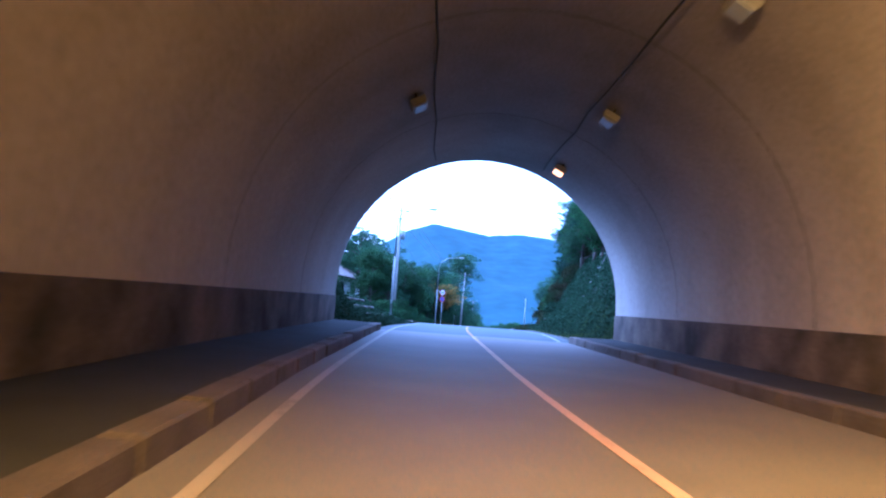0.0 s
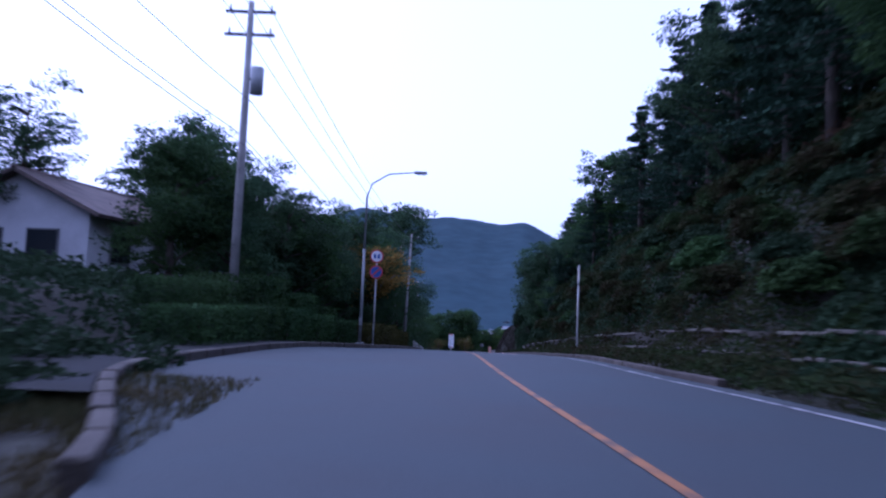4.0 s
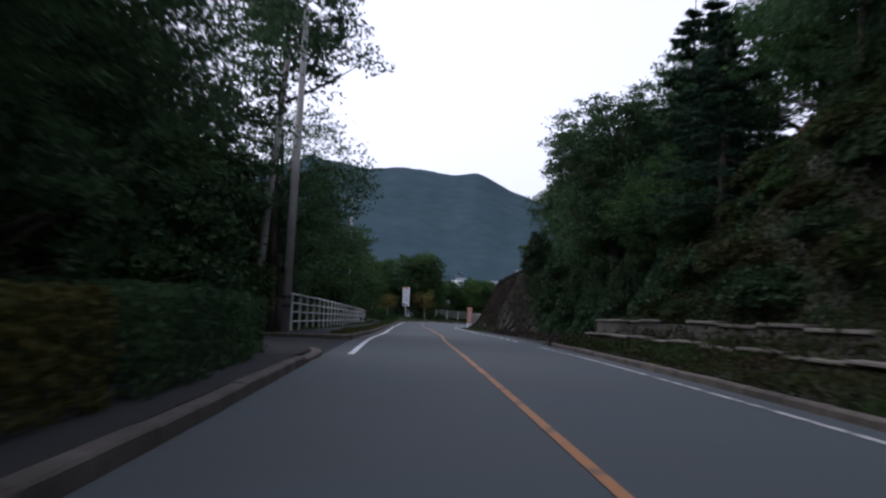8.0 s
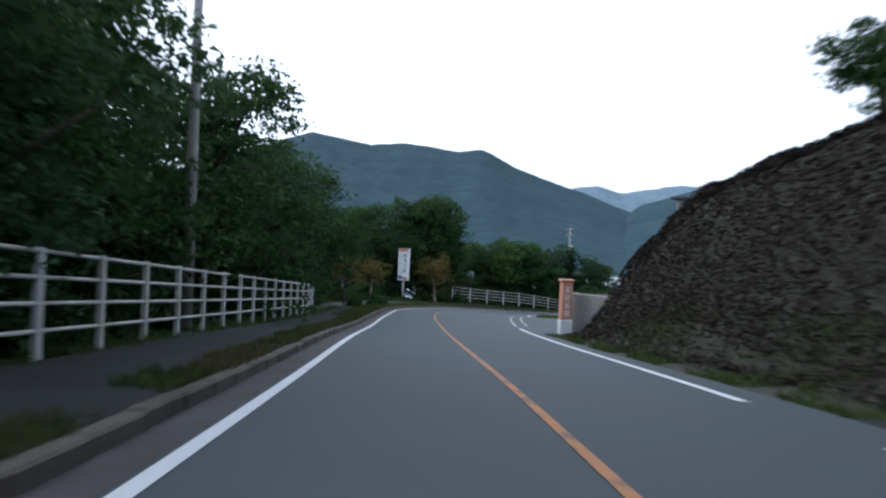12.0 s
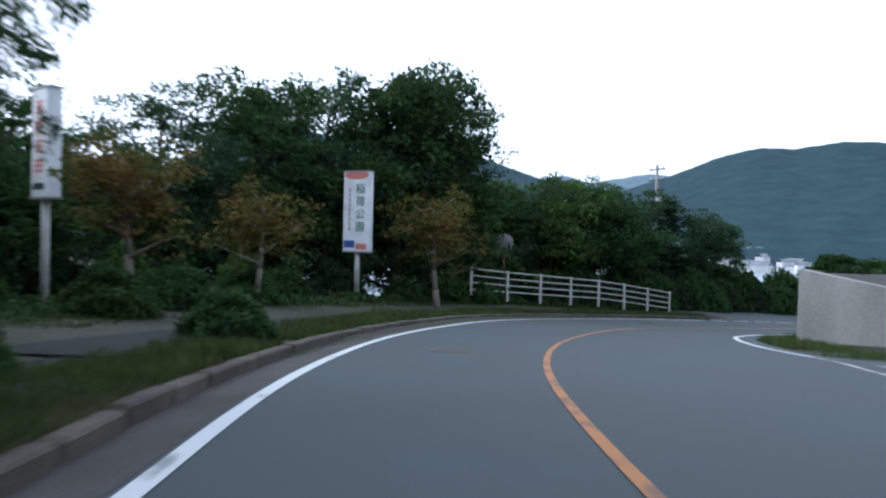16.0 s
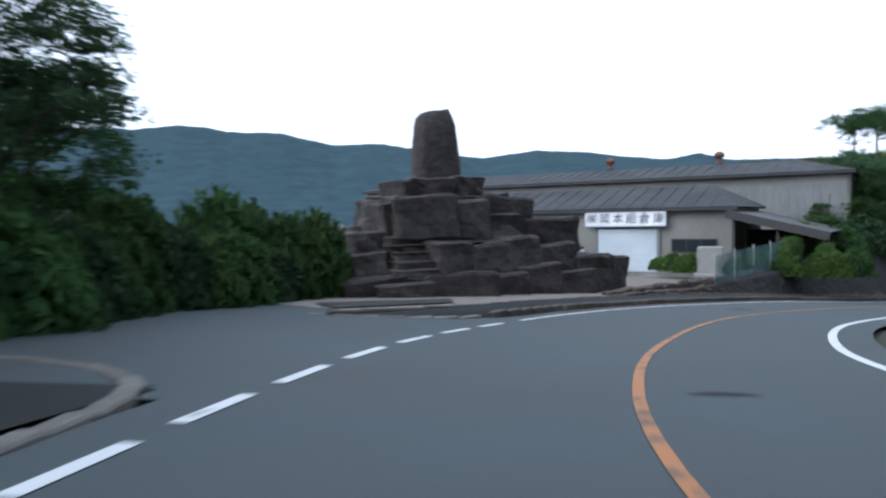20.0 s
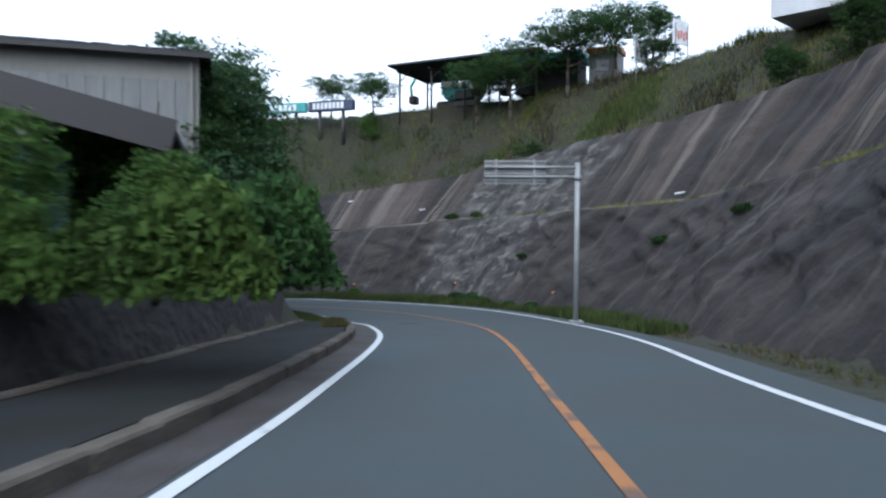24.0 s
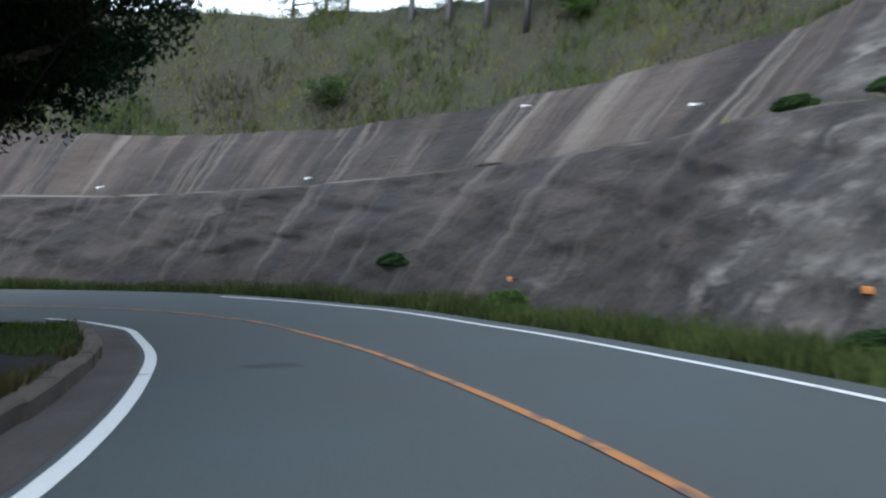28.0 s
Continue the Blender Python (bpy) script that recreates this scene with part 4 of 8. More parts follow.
vault_in, vault_out = arch(TR, SPRING), arch(TR + 0.55, SPRING)
joints = [-29.0, -21.0, -12.5, -4.0, 4.5, 13.0, 20.5, 27.6]
for a, b in zip(joints[:-1], joints[1:]):
    ring = sweep("tunnel_lining", vault_in, a + 0.015, b - 0.015, 1.0, LINING, "")
    tagged(ring, "stained concrete vault lining of the road tunnel", "tunnel wall", "tunnel lining", "structure")
back = sweep("tunnel_shell", arch(TR + 0.03, SPRING), T0, T1 - 0.1, 3.0, LINING_DARK, "")
tagged(back, "dark construction joints behind the tunnel lining", "tunnel wall", kind="structure")
shell = sweep("tunnel_shell", vault_out, T0, T1, 3.0, CONCRETE, "")
tagged(shell, "outer concrete shell of the tunnel", "tunnel wall", kind="structure")
# rim of the portal between inner and outer vault, and the head wall round it
v = [road(T1, d, h) for d, h in vault_in] + [road(T1, d, h) for d, h in vault_out]
k = len(vault_in)
f = [(i, i + 1, k + i + 1, k + i) for i in range(k - 1)]
tagged(raw("portal_rim", v, f, CONCRETE), "pale concrete rim of the tunnel mouth", "tunnel portal", kind="structure")
v, f = [], []
for i, (d, h) in enumerate(vault_out):
    far = (math.copysign(11.0, d) if abs(d) > 3 else d * 3.6, 11.0 if h > 3 else h)
    v += [road(T1 - 0.05, d, h), road(T1 - 0.05, far[0], far[1])]
    if i:
        f.append((2 * i - 2, 2 * i, 2 * i + 1, 2 * i - 1))
tagged(raw("portal_wall", v, f, CONCRETE), "weathered concrete head wall over the tunnel mouth", "tunnel portal", kind="structure")
# an added cap, out of view, closes the vault where the tunnel would go on
v = [road(T0, d, h) for d, h in vault_in] + [road(T0, 0, 1.0)]
f = [(i, i + 1, k) for i in range(k - 1)]
tagged(raw("tunnel_end", v, f, LINING_DARK), "added dark cap closing the vault out of view", "tunnel wall", kind="structure")
for side, name in ((-1, "left"), (1, "right")):
    x = side * (TR - 0.035)
    ob = sweep("tunnel_dado", [(x, 0.1), (x, 1.15), (x + side * 0.05, 1.15)], T0, T1, 2.0, LINING_DARK, "")
    tagged(ob, "sooty dark band along the foot of the tunnel wall", "tunnel wall", kind="structure")
    k1 = -3.74 if side < 0 else 3.78
    walk_top = sweep("tunnel_footway", [(k1, 0.22), (side * TR, 0.24)], T0, T1, 2.0, OLD_ASPHALT, "")
    tagged(walk_top, "raised footway inside the tunnel", "footway", kind="structure")


def kerb_mesh(name, width, height, length, mat=KERB):
    bm = bmesh.new()
    box(bm, 0, 0, height / 2 - 0.08, width, length - 0.02, height + 0.16, bevel=0.025)
    me = bpy.data.meshes.new(name)
    bm.to_mesh(me)
    bm.free()
    me.materials.append(mat)
    return me


def slope(s):
    """Degrees by which the road climbs."""
    return math.degrees(math.atan2(mid(s + 0.5)[2] - mid(s - 0.5)[2], 1.0))


def kerb_row(s0, s1, offset, me, length, label, jitter=0.012, height=0.0):
    """Single kerb stones in a row along the road."""
    root = thing("kerb", road_pose(s0, offset(s0)), label, "kerb", kind="structure")
    inv = root.matrix_world.inverted()
    r = random.Random(int(s0 * 7))
    s = s0 + length / 2
    while s < s1:
        piece("kerb_stone", me, inv @ road_pose(s, offset(s) + r.uniform(-jitter, jitter), height + r.uniform(-jitter, jitter), math.degrees(math.atan2(offset(s - 0.3) - offset(s + 0.3), 0.6)) + r.uniform(-0.6, 0.6)) @ pose(0, 0, 0, slope(s)), root)
        s += length
    return root


def kerb_path(points, me, length, label, sunk=0.0):
    """Single kerb stones along a bend given as places beside the road."""
    pts = [road(s, d) for s, d in points]
    lens = [0.0]
    for a, b in zip(pts[:-1], pts[1:]):
        lens.append(lens[-1] + (b - a).length)
    root = thing("kerb", Matrix.Translation(pts[0]), label, "kerb", kind="structure")
    at_u = lambda u: Vector([float(np.interp(u, lens, [p[k] for p in pts])) for k in range(3)])  # noqa: E731
    u = length / 2
    while u < lens[-1]:
        p, q = at_u(u - 0.2), at_u(u + 0.2)
        m = (p + q) / 2 - pts[0]
        piece("kerb_stone", me, pose(m.x, m.y, m.z - sunk, 0, 0, math.degrees(math.atan2(q.y - p.y, q.x - p.x)) - 90), root)
        u += length


KERB_BIG = kerb_mesh("kerb_stone", 0.28, 0.24, 1.5)
KERB_ONE = kerb_mesh("kerb_stone", 0.2, 0.16, 1.0)
KERB_SHORT = kerb_mesh("kerb_stone", 0.2, 0.16, 0.6)
PALE_KERB = material("pale_kerb_concrete", (0.125, 0.12, 0.11), rough=0.9, vary=0.3, scale=0.6, fine=30.0, bump=0.4, second=(0.07, 0.065, 0.058), obj_random=0.15)
KERB_PALE = kerb_mesh("kerb_stone", 0.24, 0.16, 0.6, PALE_KERB)
kerb_path(((224.0, -4.55), (225.4, -4.6), (226.3, -5.0), (227.0, -6.0), (227.4, -7.6), (227.2, -9.4)), KERB_PALE, 0.6, "pale worn kerb rounding into the side road", 0.11)
kerb_path(((107.5, -3.5), (109.5, -3.48), (110.8, -3.7), (111.7, -4.5), (112.2, -5.8), (112.4, -7.6)), KERB_SHORT, 0.6, "old kerb rounding into the side lane", 0.07)
kerb_path(((119.2, -3.5), (118.6, -3.9), (118.3, -5.0), (118.2, -6.6)), KERB_SHORT, 0.6, "low kerb at the end of the railed footway")
kerb_row(-12, 26.3, lambda s: -3.62, KERB_BIG, 1.5, "pale worn kerb along the tunnel footway")
kerb_row(-12, 26.3, lambda s: 3.66, KERB_BIG, 1.5, "stained kerb along the far footway of the tunnel")
kerb_row(52, 107.5, lambda s: LEFT_EDGE(s) - 0.1, KERB_ONE, 1.0, "mossy old kerb beside the hedges")
kerb_row(119, 190, lambda s: LEFT_EDGE(s) - 0.1, KERB_ONE, 1.0, "mossy kerb overgrown with weeds beside the footway")
kerb_row(190, 224, lambda s: LEFT_EDGE(s) - 0.1, KERB_ONE, 0.87, "broken mossy kerb round the outside of the bend")
kerb_path(((233.5, -8.2), (233.6, -7.0), (234.0, -5.7), (234.6, -4.95), (235.3, -4.6)), KERB_PALE, 0.6, "pale kerb sunk flush at the side road", 0.1)
kerb_path(((235.4, -4.55), (236.4, -4.38), (237.4, -4.33), (238.4, -4.32)), KERB_SHORT, 0.6, "worn kerb end curving to the side road")
kerb_row(238.5, 292, lambda s: LEFT_EDGE(s) - 0.1, KERB_ONE, 0.93, "brown stained kerb round the bend")
kerb_row(60, 119, lambda s: RIGHT_EDGE(s) + 0.1, KERB_ONE, 1.0, "low mossy kerb below the verge", height=-0.04)


def tunnel_lamp(s, d, h, lit):
    root = thing("tunnel_lamp", road_pose(s, d, h) @ pose(0, 0, 0, 0, (50 if lit > 50 else 28) * (1 if d > 0 else -1), 0), "boxy tunnel lamp, lit orange" if lit else "boxy grey tunnel lamp, not lit", "lamp", "tunnel lamps")
    boxed("housing", (0, 0, 0, 0.42, 0.62, 0.2), GALV, root, bevel=0.03)
    boxed("glass", (0, 0, -0.115, 0.32, 0.5, 0.04), SODIUM if lit else LAMP_GLASS, root, "glowing orange glass" if lit else "dull glass", bevel=0.01)
    bm = bmesh.new()
    for y in (-0.2, 0.2):
        box(bm, 0, y, 0.14, 0.05, 0.04, 0.5)
    part("bracket", bm, BLACK_STEEL, root)
    if lit:
        lamp = new("sodium_light", bpy.data.lights.new("sodium_light", "AREA"))
        lamp.data.shape, lamp.data.size, lamp.data.size_y, lamp.data.energy, lamp.data.color = "RECTANGLE", 0.3, 0.5, lit, (1.0, 0.37, 0.025)
        lamp.parent = root
        lamp.matrix_local = pose(0, 0, -0.16)
        lamp.data.spread = radians(170)


for s, lit in ((24.3, 8), (17.3, 0), (10.3, 0), (3.4, 0), (-3.6, 0), (-10.5, 0), (-17.5, 60)):
    tunnel_lamp(s, 2.4 if s > 15 else 2.7, 5.95, lit)
for s, lit in ((17.4, 0), (7.0, 0), (0.8, 400), (-5.6, 1150), (-14, 500)):
    tunnel_lamp(s, -2.3, 6.0, lit)
for d0 in (-1.9, 2.05):
    pts = [road(s, d0 + 0.04 * math.sin(s), SPRING + math.sqrt(TR**2 - d0**2) - 0.06 - 0.05 * math.sin(s * 0.7) ** 2) for s in np.arange(T0 + 1, T1, 2.0)]
    tagged(tube("cable", pts, 0.022, CABLE), "black cable clipped along the tunnel crown", "cable", "tunnel cables")
cover = sweep("hill_cover", [(-8, 9.6), (-3, 9.9), (3, 9.9), (8, 9.6)], T0, T1 - 0.2, 3.0, EARTH, "")
tagged(cover, "earth over the tunnel vault", "ground", kind="structure")

# ---- trees, shrubs, hedges and grass ----
def leaf_quads(centres, size, rng, flat=0.0, aspect=0.55):
    """Small pointed leaves as single faces at the given places, turned at random."""
    n = len(centres)
    u = rng.normal(size=(n, 3))
    u[:, 2] *= 1 - flat
    u /= np.linalg.norm(u, axis=1)[:, None]
    w = np.cross(u, rng.normal(size=(n, 3)) + np.array([0, 0, 1.5 * flat]))
    w /= np.linalg.norm(w, axis=1)[:, None] + 1e-9
    k = size * rng.uniform(0.6, 1.3, (n, 1))
    v = np.stack([centres - u * k * 0.5 - w * k * aspect * 0.45, centres - u * k * 0.3 + w * k * aspect * 0.6, centres + u * k * 0.6], 1)
    return v.reshape(-1, 3), np.arange(3 * n).reshape(n, 3)


def limb_mesh(name, limbs, mat):
    """One mesh from tapered bent limbs, each a list of points with first and last radius."""
    bm = bmesh.new()
    for pts, r0, r1 in limbs:
        k = len(pts) - 1
        for i in range(k):
            rod(bm, pts[i], pts[i + 1], r0 + (r1 - r0) * i / k, r0 + (r1 - r0) * (i + 1) / k, 6)
    me = bpy.data.meshes.new(name)
    bm.to_mesh(me)
    bm.free()
    me.materials.append(mat)
    me.polygons.foreach_set("use_smooth", [True] * len(me.polygons))
    return me


def mesh_of(name, v, f, mat):
    ob = raw(name, v, f, mat)
    me = ob.data
    bpy.data.objects.remove(ob)
    return me


def broad_tree(seed, height, spread, low, leaves, size, clumps, mat, bark=BARK, gap=0.35, lean=0.0, stout=1.0, boughs=11):
    """Meshes of a broad-leaved tree: trunk with limbs, and a crown of leaf clumps with gaps."""
    rng = np.random.default_rng(seed)
    limbs, tips = [], []
    top = np.array([lean * height * 0.2 + rng.normal(0, 0.2), rng.normal(0, 0.3), height * 0.86])
    ts = np.linspace(0, 1, 6)
    trunk = [tuple(top * t + np.array([math.sin(t * 4 + seed) * 0.12, math.cos(t * 3 + seed) * 0.12, 0]) * height * 0.1 * t * (1 - t) * 4) for t in ts]
    limbs.append((trunk, (height * 0.022 + 0.04) * stout, 0.03))
    for k in range(boughs):
        t = rng.uniform(low * 0.8, 0.95)
        p = np.array(trunk[0]) * (1 - t) + top * t
        ang, up = rng.uniform(0, 2 * math.pi), rng.uniform(0.15, 0.9)
        reach = spread * rng.uniform(0.45, 0.9) * (1.15 - 0.55 * t)
        q = p + np.array([math.cos(ang) * reach, math.sin(ang) * reach, reach * up])
        mid_p = (p + q) / 2 + rng.normal(0, 0.12, 3) * reach * 0.5
        limbs.append(([tuple(p), tuple(mid_p), tuple(q)], (height * 0.009 + 0.02) * stout, 0.012))
        tips += [q, mid_p]
    wood = limb_mesh("trunk", limbs, bark)
    # the crown billows in lobes, and every lobe is a shell of small flat sprays of leaves
    half = height * (1 - low) * 0.5
    heart = np.array([top[0] * 0.7, top[1] * 0.7, height * low + half])
    lobes = []
    for k in range(24):
        a = rng.normal(size=3)
        a /= np.linalg.norm(a)
        lobes.append((heart + a * np.array([spread, spread, half]) * rng.uniform(0.3, 0.82), spread * rng.uniform(0.24, 0.44)))
    cs = []
    while len(cs) < clumps * 2.6:
        c0, rl = lobes[rng.integers(len(lobes))]
        a = rng.normal(size=3)
        a /= np.linalg.norm(a)
        if a[2] < -0.2 and rng.random() < 0.6:
            a[2] = -a[2]
        c = c0 + a * rl * rng.uniform(0.45, 1.0) ** 0.5 * np.array([1, 1, 0.8])
        if c[2] > height * low * 0.5 and fbm(c[:1] * 0.9, c[1:2] * 0.9 + c[2] * 0.7, seed)[0] > gap - 0.75:
            cs.append(c)
    cs = np.array(cs + [t + rng.normal(0, 0.09 * spread, 3) for t in tips for _ in range(4)])
    per = max(4, leaves // len(cs))
    rad = (0.12 + spread * 0.085) * rng.uniform(0.55, 1.4, len(cs))
    off = rng.normal(size=(len(cs), per, 3)) * np.array([1, 1, 0.55])
    off /= (np.linalg.norm(off, axis=2) / rng.uniform(0.1, 1.0, (len(cs), per)) ** 0.6)[:, :, None]
    pts = (cs[:, None] + off * rad[:, None, None] * np.array([1.35, 1.35, 0.8])).reshape(-1, 3)
    v, f = leaf_quads(pts, size, rng, 0.3)
    return wood, mesh_of("crown", v, f, mat)


def pine_tree(seed, height, spread, leaves, mat):
    """Meshes of a conifer with drooping tiers of needles."""
    rng = np.random.default_rng(seed)
    limbs = [([(0, 0, 0), (0.1, 0.05, height * 0.5), (0.05, 0.1, height)], height * 0.017 + 0.05, 0.02)]
    pts = []
    tiers = int(height * 1.7)
    for k in range(tiers):
        t = 0.16 + 0.82 * k / tiers
        z = height * t
        reach = spread * (1.12 - t) * rng.uniform(0.65, 1.15)
        for b in range(6):
            ang = rng.uniform(0, 2 * math.pi)
            tip = np.array([math.cos(ang) * reach, math.sin(ang) * reach, z + reach * rng.uniform(-0.25, 0.2)])
            limbs.append(([(0, 0, z), tuple(tip)], 0.03, 0.01))
            n = max(3, int(leaves / tiers / 6))
            u = rng.uniform(0.25, 1.05, n)[:, None]
            base = np.array([0, 0, z]) * (1 - u) + tip * u
            pts.append(base + rng.normal(size=(n, 3)) * np.array([0.26, 0.26, 0.1]) * (0.4 + reach * 0.3) * (1.35 - u))
    v, f = leaf_quads(np.vstack(pts), 0.24, rng, 0.5, 0.32)
    return limb_mesh("trunk", limbs, BARK), mesh_of("crown", v, f, mat)


def bush_mesh(seed, rx, ry, rz, leaves, size, mat, square=False):
    """A leafy mass with an uneven outline; square: a clipped hedge."""
    rng = np.random.default_rng(seed)
    if square:
        c = rng.uniform(-1, 1, (leaves, 3))
        side = rng.integers(0, 3, leaves)
        push = rng.random(leaves) < 0.8
        c[np.arange(leaves)[push], side[push]] = np.sign(c[np.arange(leaves)[push], side[push]]) * rng.uniform(0.86, 1.05, push.sum())
        c = c * (1 + 0.07 * fbm(c[:, :1] * 4 + c[:, 2:] * 2, c[:, 1:2] * 4, seed))
        c[:, 2] = (c[:, 2] + 1) / 2
    else:
        c = rng.normal(size=(leaves, 3))
        c /= np.linalg.norm(c, axis=1)[:, None]
        c[:, 2] = np.abs(c[:, 2]) if rz > 0 else c[:, 2]
        lump = 1 + 0.32 * fbm(c[:, 0] * 3.1 + seed, c[:, 1] * 3.1 + c[:, 2] * 2.7, seed)
        c *= (lump * rng.uniform(0.5, 1.0, leaves) ** 0.35)[:, None]
    v, f = leaf_quads(c * np.array([rx, ry, abs(rz)]), size, rng, 0.2)
    return mesh_of("leaves", v, f, mat)


TREES = {
    "oak": [broad_tree(s, 10, 3.7, 0.1, 21000, 0.165, 160, LEAF_DARK) for s in (1, 2, 3)],
    "wide": [broad_tree(s, 9, 4.6, 0.25, 24000, 0.125, 170, LEAF_DARK, gap=0.45) for s in (15, 16)],
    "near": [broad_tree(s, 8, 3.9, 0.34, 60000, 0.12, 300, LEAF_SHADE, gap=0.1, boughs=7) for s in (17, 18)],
    "airy": [broad_tree(s, 11, 3.4, 0.3, 13000, 0.16, 80, LEAF_DARK, gap=0.55) for s in (11, 12)],
    "tall": [broad_tree(19, 15, 3.6, 0.48, 13000, 0.18, 90, LEAF_DARK, gap=0.55, stout=0.45)],
    "bare": [broad_tree(s, 11, 4.2, 0.3, 7500, 0.14, 70, LEAF_DEEP, gap=0.6, stout=0.5, boughs=24) for s in (13, 14)],
    "mid": [broad_tree(s, 8, 3.2, 0.08, 21000, 0.16, 160, LEAF_MID) for s in (21, 22, 23)],
    "pine": [pine_tree(s, 13, 3.4, 24000, LEAF_PINE) for s in (31, 32, 33)],
    "autumn": [broad_tree(s, 4.2, 2.1, 0.42, 4200, 0.13, 26, LEAF_AUTUMN, PALE_BARK, gap=0.6) for s in (41, 42, 43)],
    "rust": [broad_tree(s, 4.2, 2.1, 0.35, 8500, 0.11, 46, LEAF_RUST, PALE_BARK, gap=0.5) for s in (44, 45)],
    "scrub": [broad_tree(s, 2.2, 1.6, 0.0, 2600, 0.13, 20, LEAF_MID, gap=0.65) for s in (46, 47, 48)],
    "light": [broad_tree(s, 5, 2.4, 0.05, 9000, 0.15, 100, LEAF_LIGHT) for s in (51, 52)],
    "spread": [broad_tree(s, 6, 4.2, 0.45, 15000, 0.15, 90, LEAF_MID, gap=0.45) for s in (61, 62)],
}
TREE_HEIGHT = {"tall": 15, "rust": 4.2, "scrub": 2.2, "oak": 10, "wide": 9, "near": 8, "airy": 11, "bare": 11, "mid": 8, "pine": 13, "autumn": 4.2, "light": 5, "spread": 6}
TREE_TEXT = {
    "oak": ("dark broad-leaved tree with a dense crown", "oak_tree"),
    "wide": ("broad dark tree leaning over the footway", "overhanging_tree"),
    "near": ("dark fine-leaved tree hanging over the inside of the bend", "overhanging_tree"),
    "tall": ("slender tree with a bare trunk and a thin crown high up", "roadside_tree"),
    "airy": ("tall dark tree with a thin open crown", "roadside_tree"),
    "bare": ("dark tree with open limbs and few leaves", "open_tree"),
    "mid": ("full green broad-leaved tree, leafy almost to the ground", "green_tree"),
    "pine": ("dark green conifer with layered drooping branches", "pine_tree"),
    "autumn": ("small tree turning orange, with a pale trunk", "maple_tree"),
    "rust": ("small tree with rust-brown autumn leaves", "autumn_tree"),
    "scrub": ("low straggling shrub with several stems", "scrub_tree"),
    "light": ("bright green bushy young tree", "young_tree"),
    "spread": ("wide flat-crowned tree against the sky", "spreading_tree"),
}
tree_rng = random.Random(9)


def tree(kind, x, y, height, wide=1.0, z=None, label=""):
    trunk, crown = tree_rng.choice(TREES[kind])
    k = height / TREE_HEIGHT[kind] * (1.13 if kind in ("oak", "mid", "airy", "wide", "near", "light") else 1.0)
    z = land_at(x, y) - 0.15 if z is None else z
    text, name = TREE_TEXT[kind]
    root = thing(name, pose(x, y, z, 0, 0, tree_rng.uniform(0, 360)) @ Matrix.Diagonal((k * wide, k * wide, k, 1)), label or text, "tree", text[:30])
    piece("trunk", trunk, Matrix.Identity(4), root)
    piece("crown", crown, Matrix.Identity(4), root)
    return root


def road_tree(kind, s, d, height, wide=1.0, label=""):
    p = road(s, d)
    return tree(kind, p.x, p.y, height, wide, None, label)


BUSHES = {
    "dark": [bush_mesh(s, 1, 1, 1, 3600, 0.15, LEAF_DEEP) for s in (71, 72)],
    "mid": [bush_mesh(s, 1, 1, 1, 3600, 0.15, LEAF_MID) for s in (73, 74)],
    "creeper": [bush_mesh(s, 1, 1, 1, 4200, 0.12, LEAF_VINE) for s in (91, 92, 93)],
    "light": [bush_mesh(s, 1, 1, 1, 3000, 0.16, LEAF_LIGHT) for s in (75, 76)],
    "autumn": [bush_mesh(77, 1, 1, 1, 2600, 0.15, LEAF_AUTUMN)],
    "hedge": [bush_mesh(s, 1, 1, 1, 7000, 0.085, LEAF_DARK, True) for s in (78, 79)],
    "hedge_olive": [bush_mesh(s, 1, 1, 1, 7000, 0.085, LEAF_OLIVE, True) for s in (82, 83)],
    "hedge_mid": [bush_mesh(s, 1, 1, 1, 7000, 0.085, LEAF_MID, True) for s in (80, 81)],
}
BUSH_TEXT = {
    "dark": ("dark green leafy shrub", "shrub"), "creeper": ("swelling mass of dark creeper", "creeper"), "mid": ("green leafy shrub beside the road", "shrub"), "light": ("bright yellow-green shrub beside the road", "shrub"),
    "autumn": ("shrub with orange and brown leaves", "shrub"), "hedge": ("clipped dark hedge beside the footway", "hedge"), "hedge_olive": ("clipped hedge turning olive and brown", "hedge"), "hedge_mid": ("clipped green hedge in the park strip", "hedge"),
}


def bush(kind, s, d, rx, ry, rz, h=None, label=""):
    p = road(s, d)
    z = land_at(p.x, p.y) - 0.05 if h is None else p.z + h
    text, name = BUSH_TEXT[kind]
    root = thing(name, pose(p.x, p.y, z, 0, 0, turn(s)), label or text, name, text)
    stem = bmesh.new()
    r = random.Random(int(s * 31 + d * 7))
    for k in range(5):
        a = r.uniform(0, 6.28)
        rod(stem, (0, 0, -0.1), (math.cos(a) * rx * 0.5, math.sin(a) * ry * 0.5, rz * 0.6), 0.03, 0.01, 5)
    part("stem", stem, BARK, root)
    piece("leaves", tree_rng.choice(BUSHES[kind]), Matrix.Diagonal((rx, ry, rz, 1)), root)
    return root


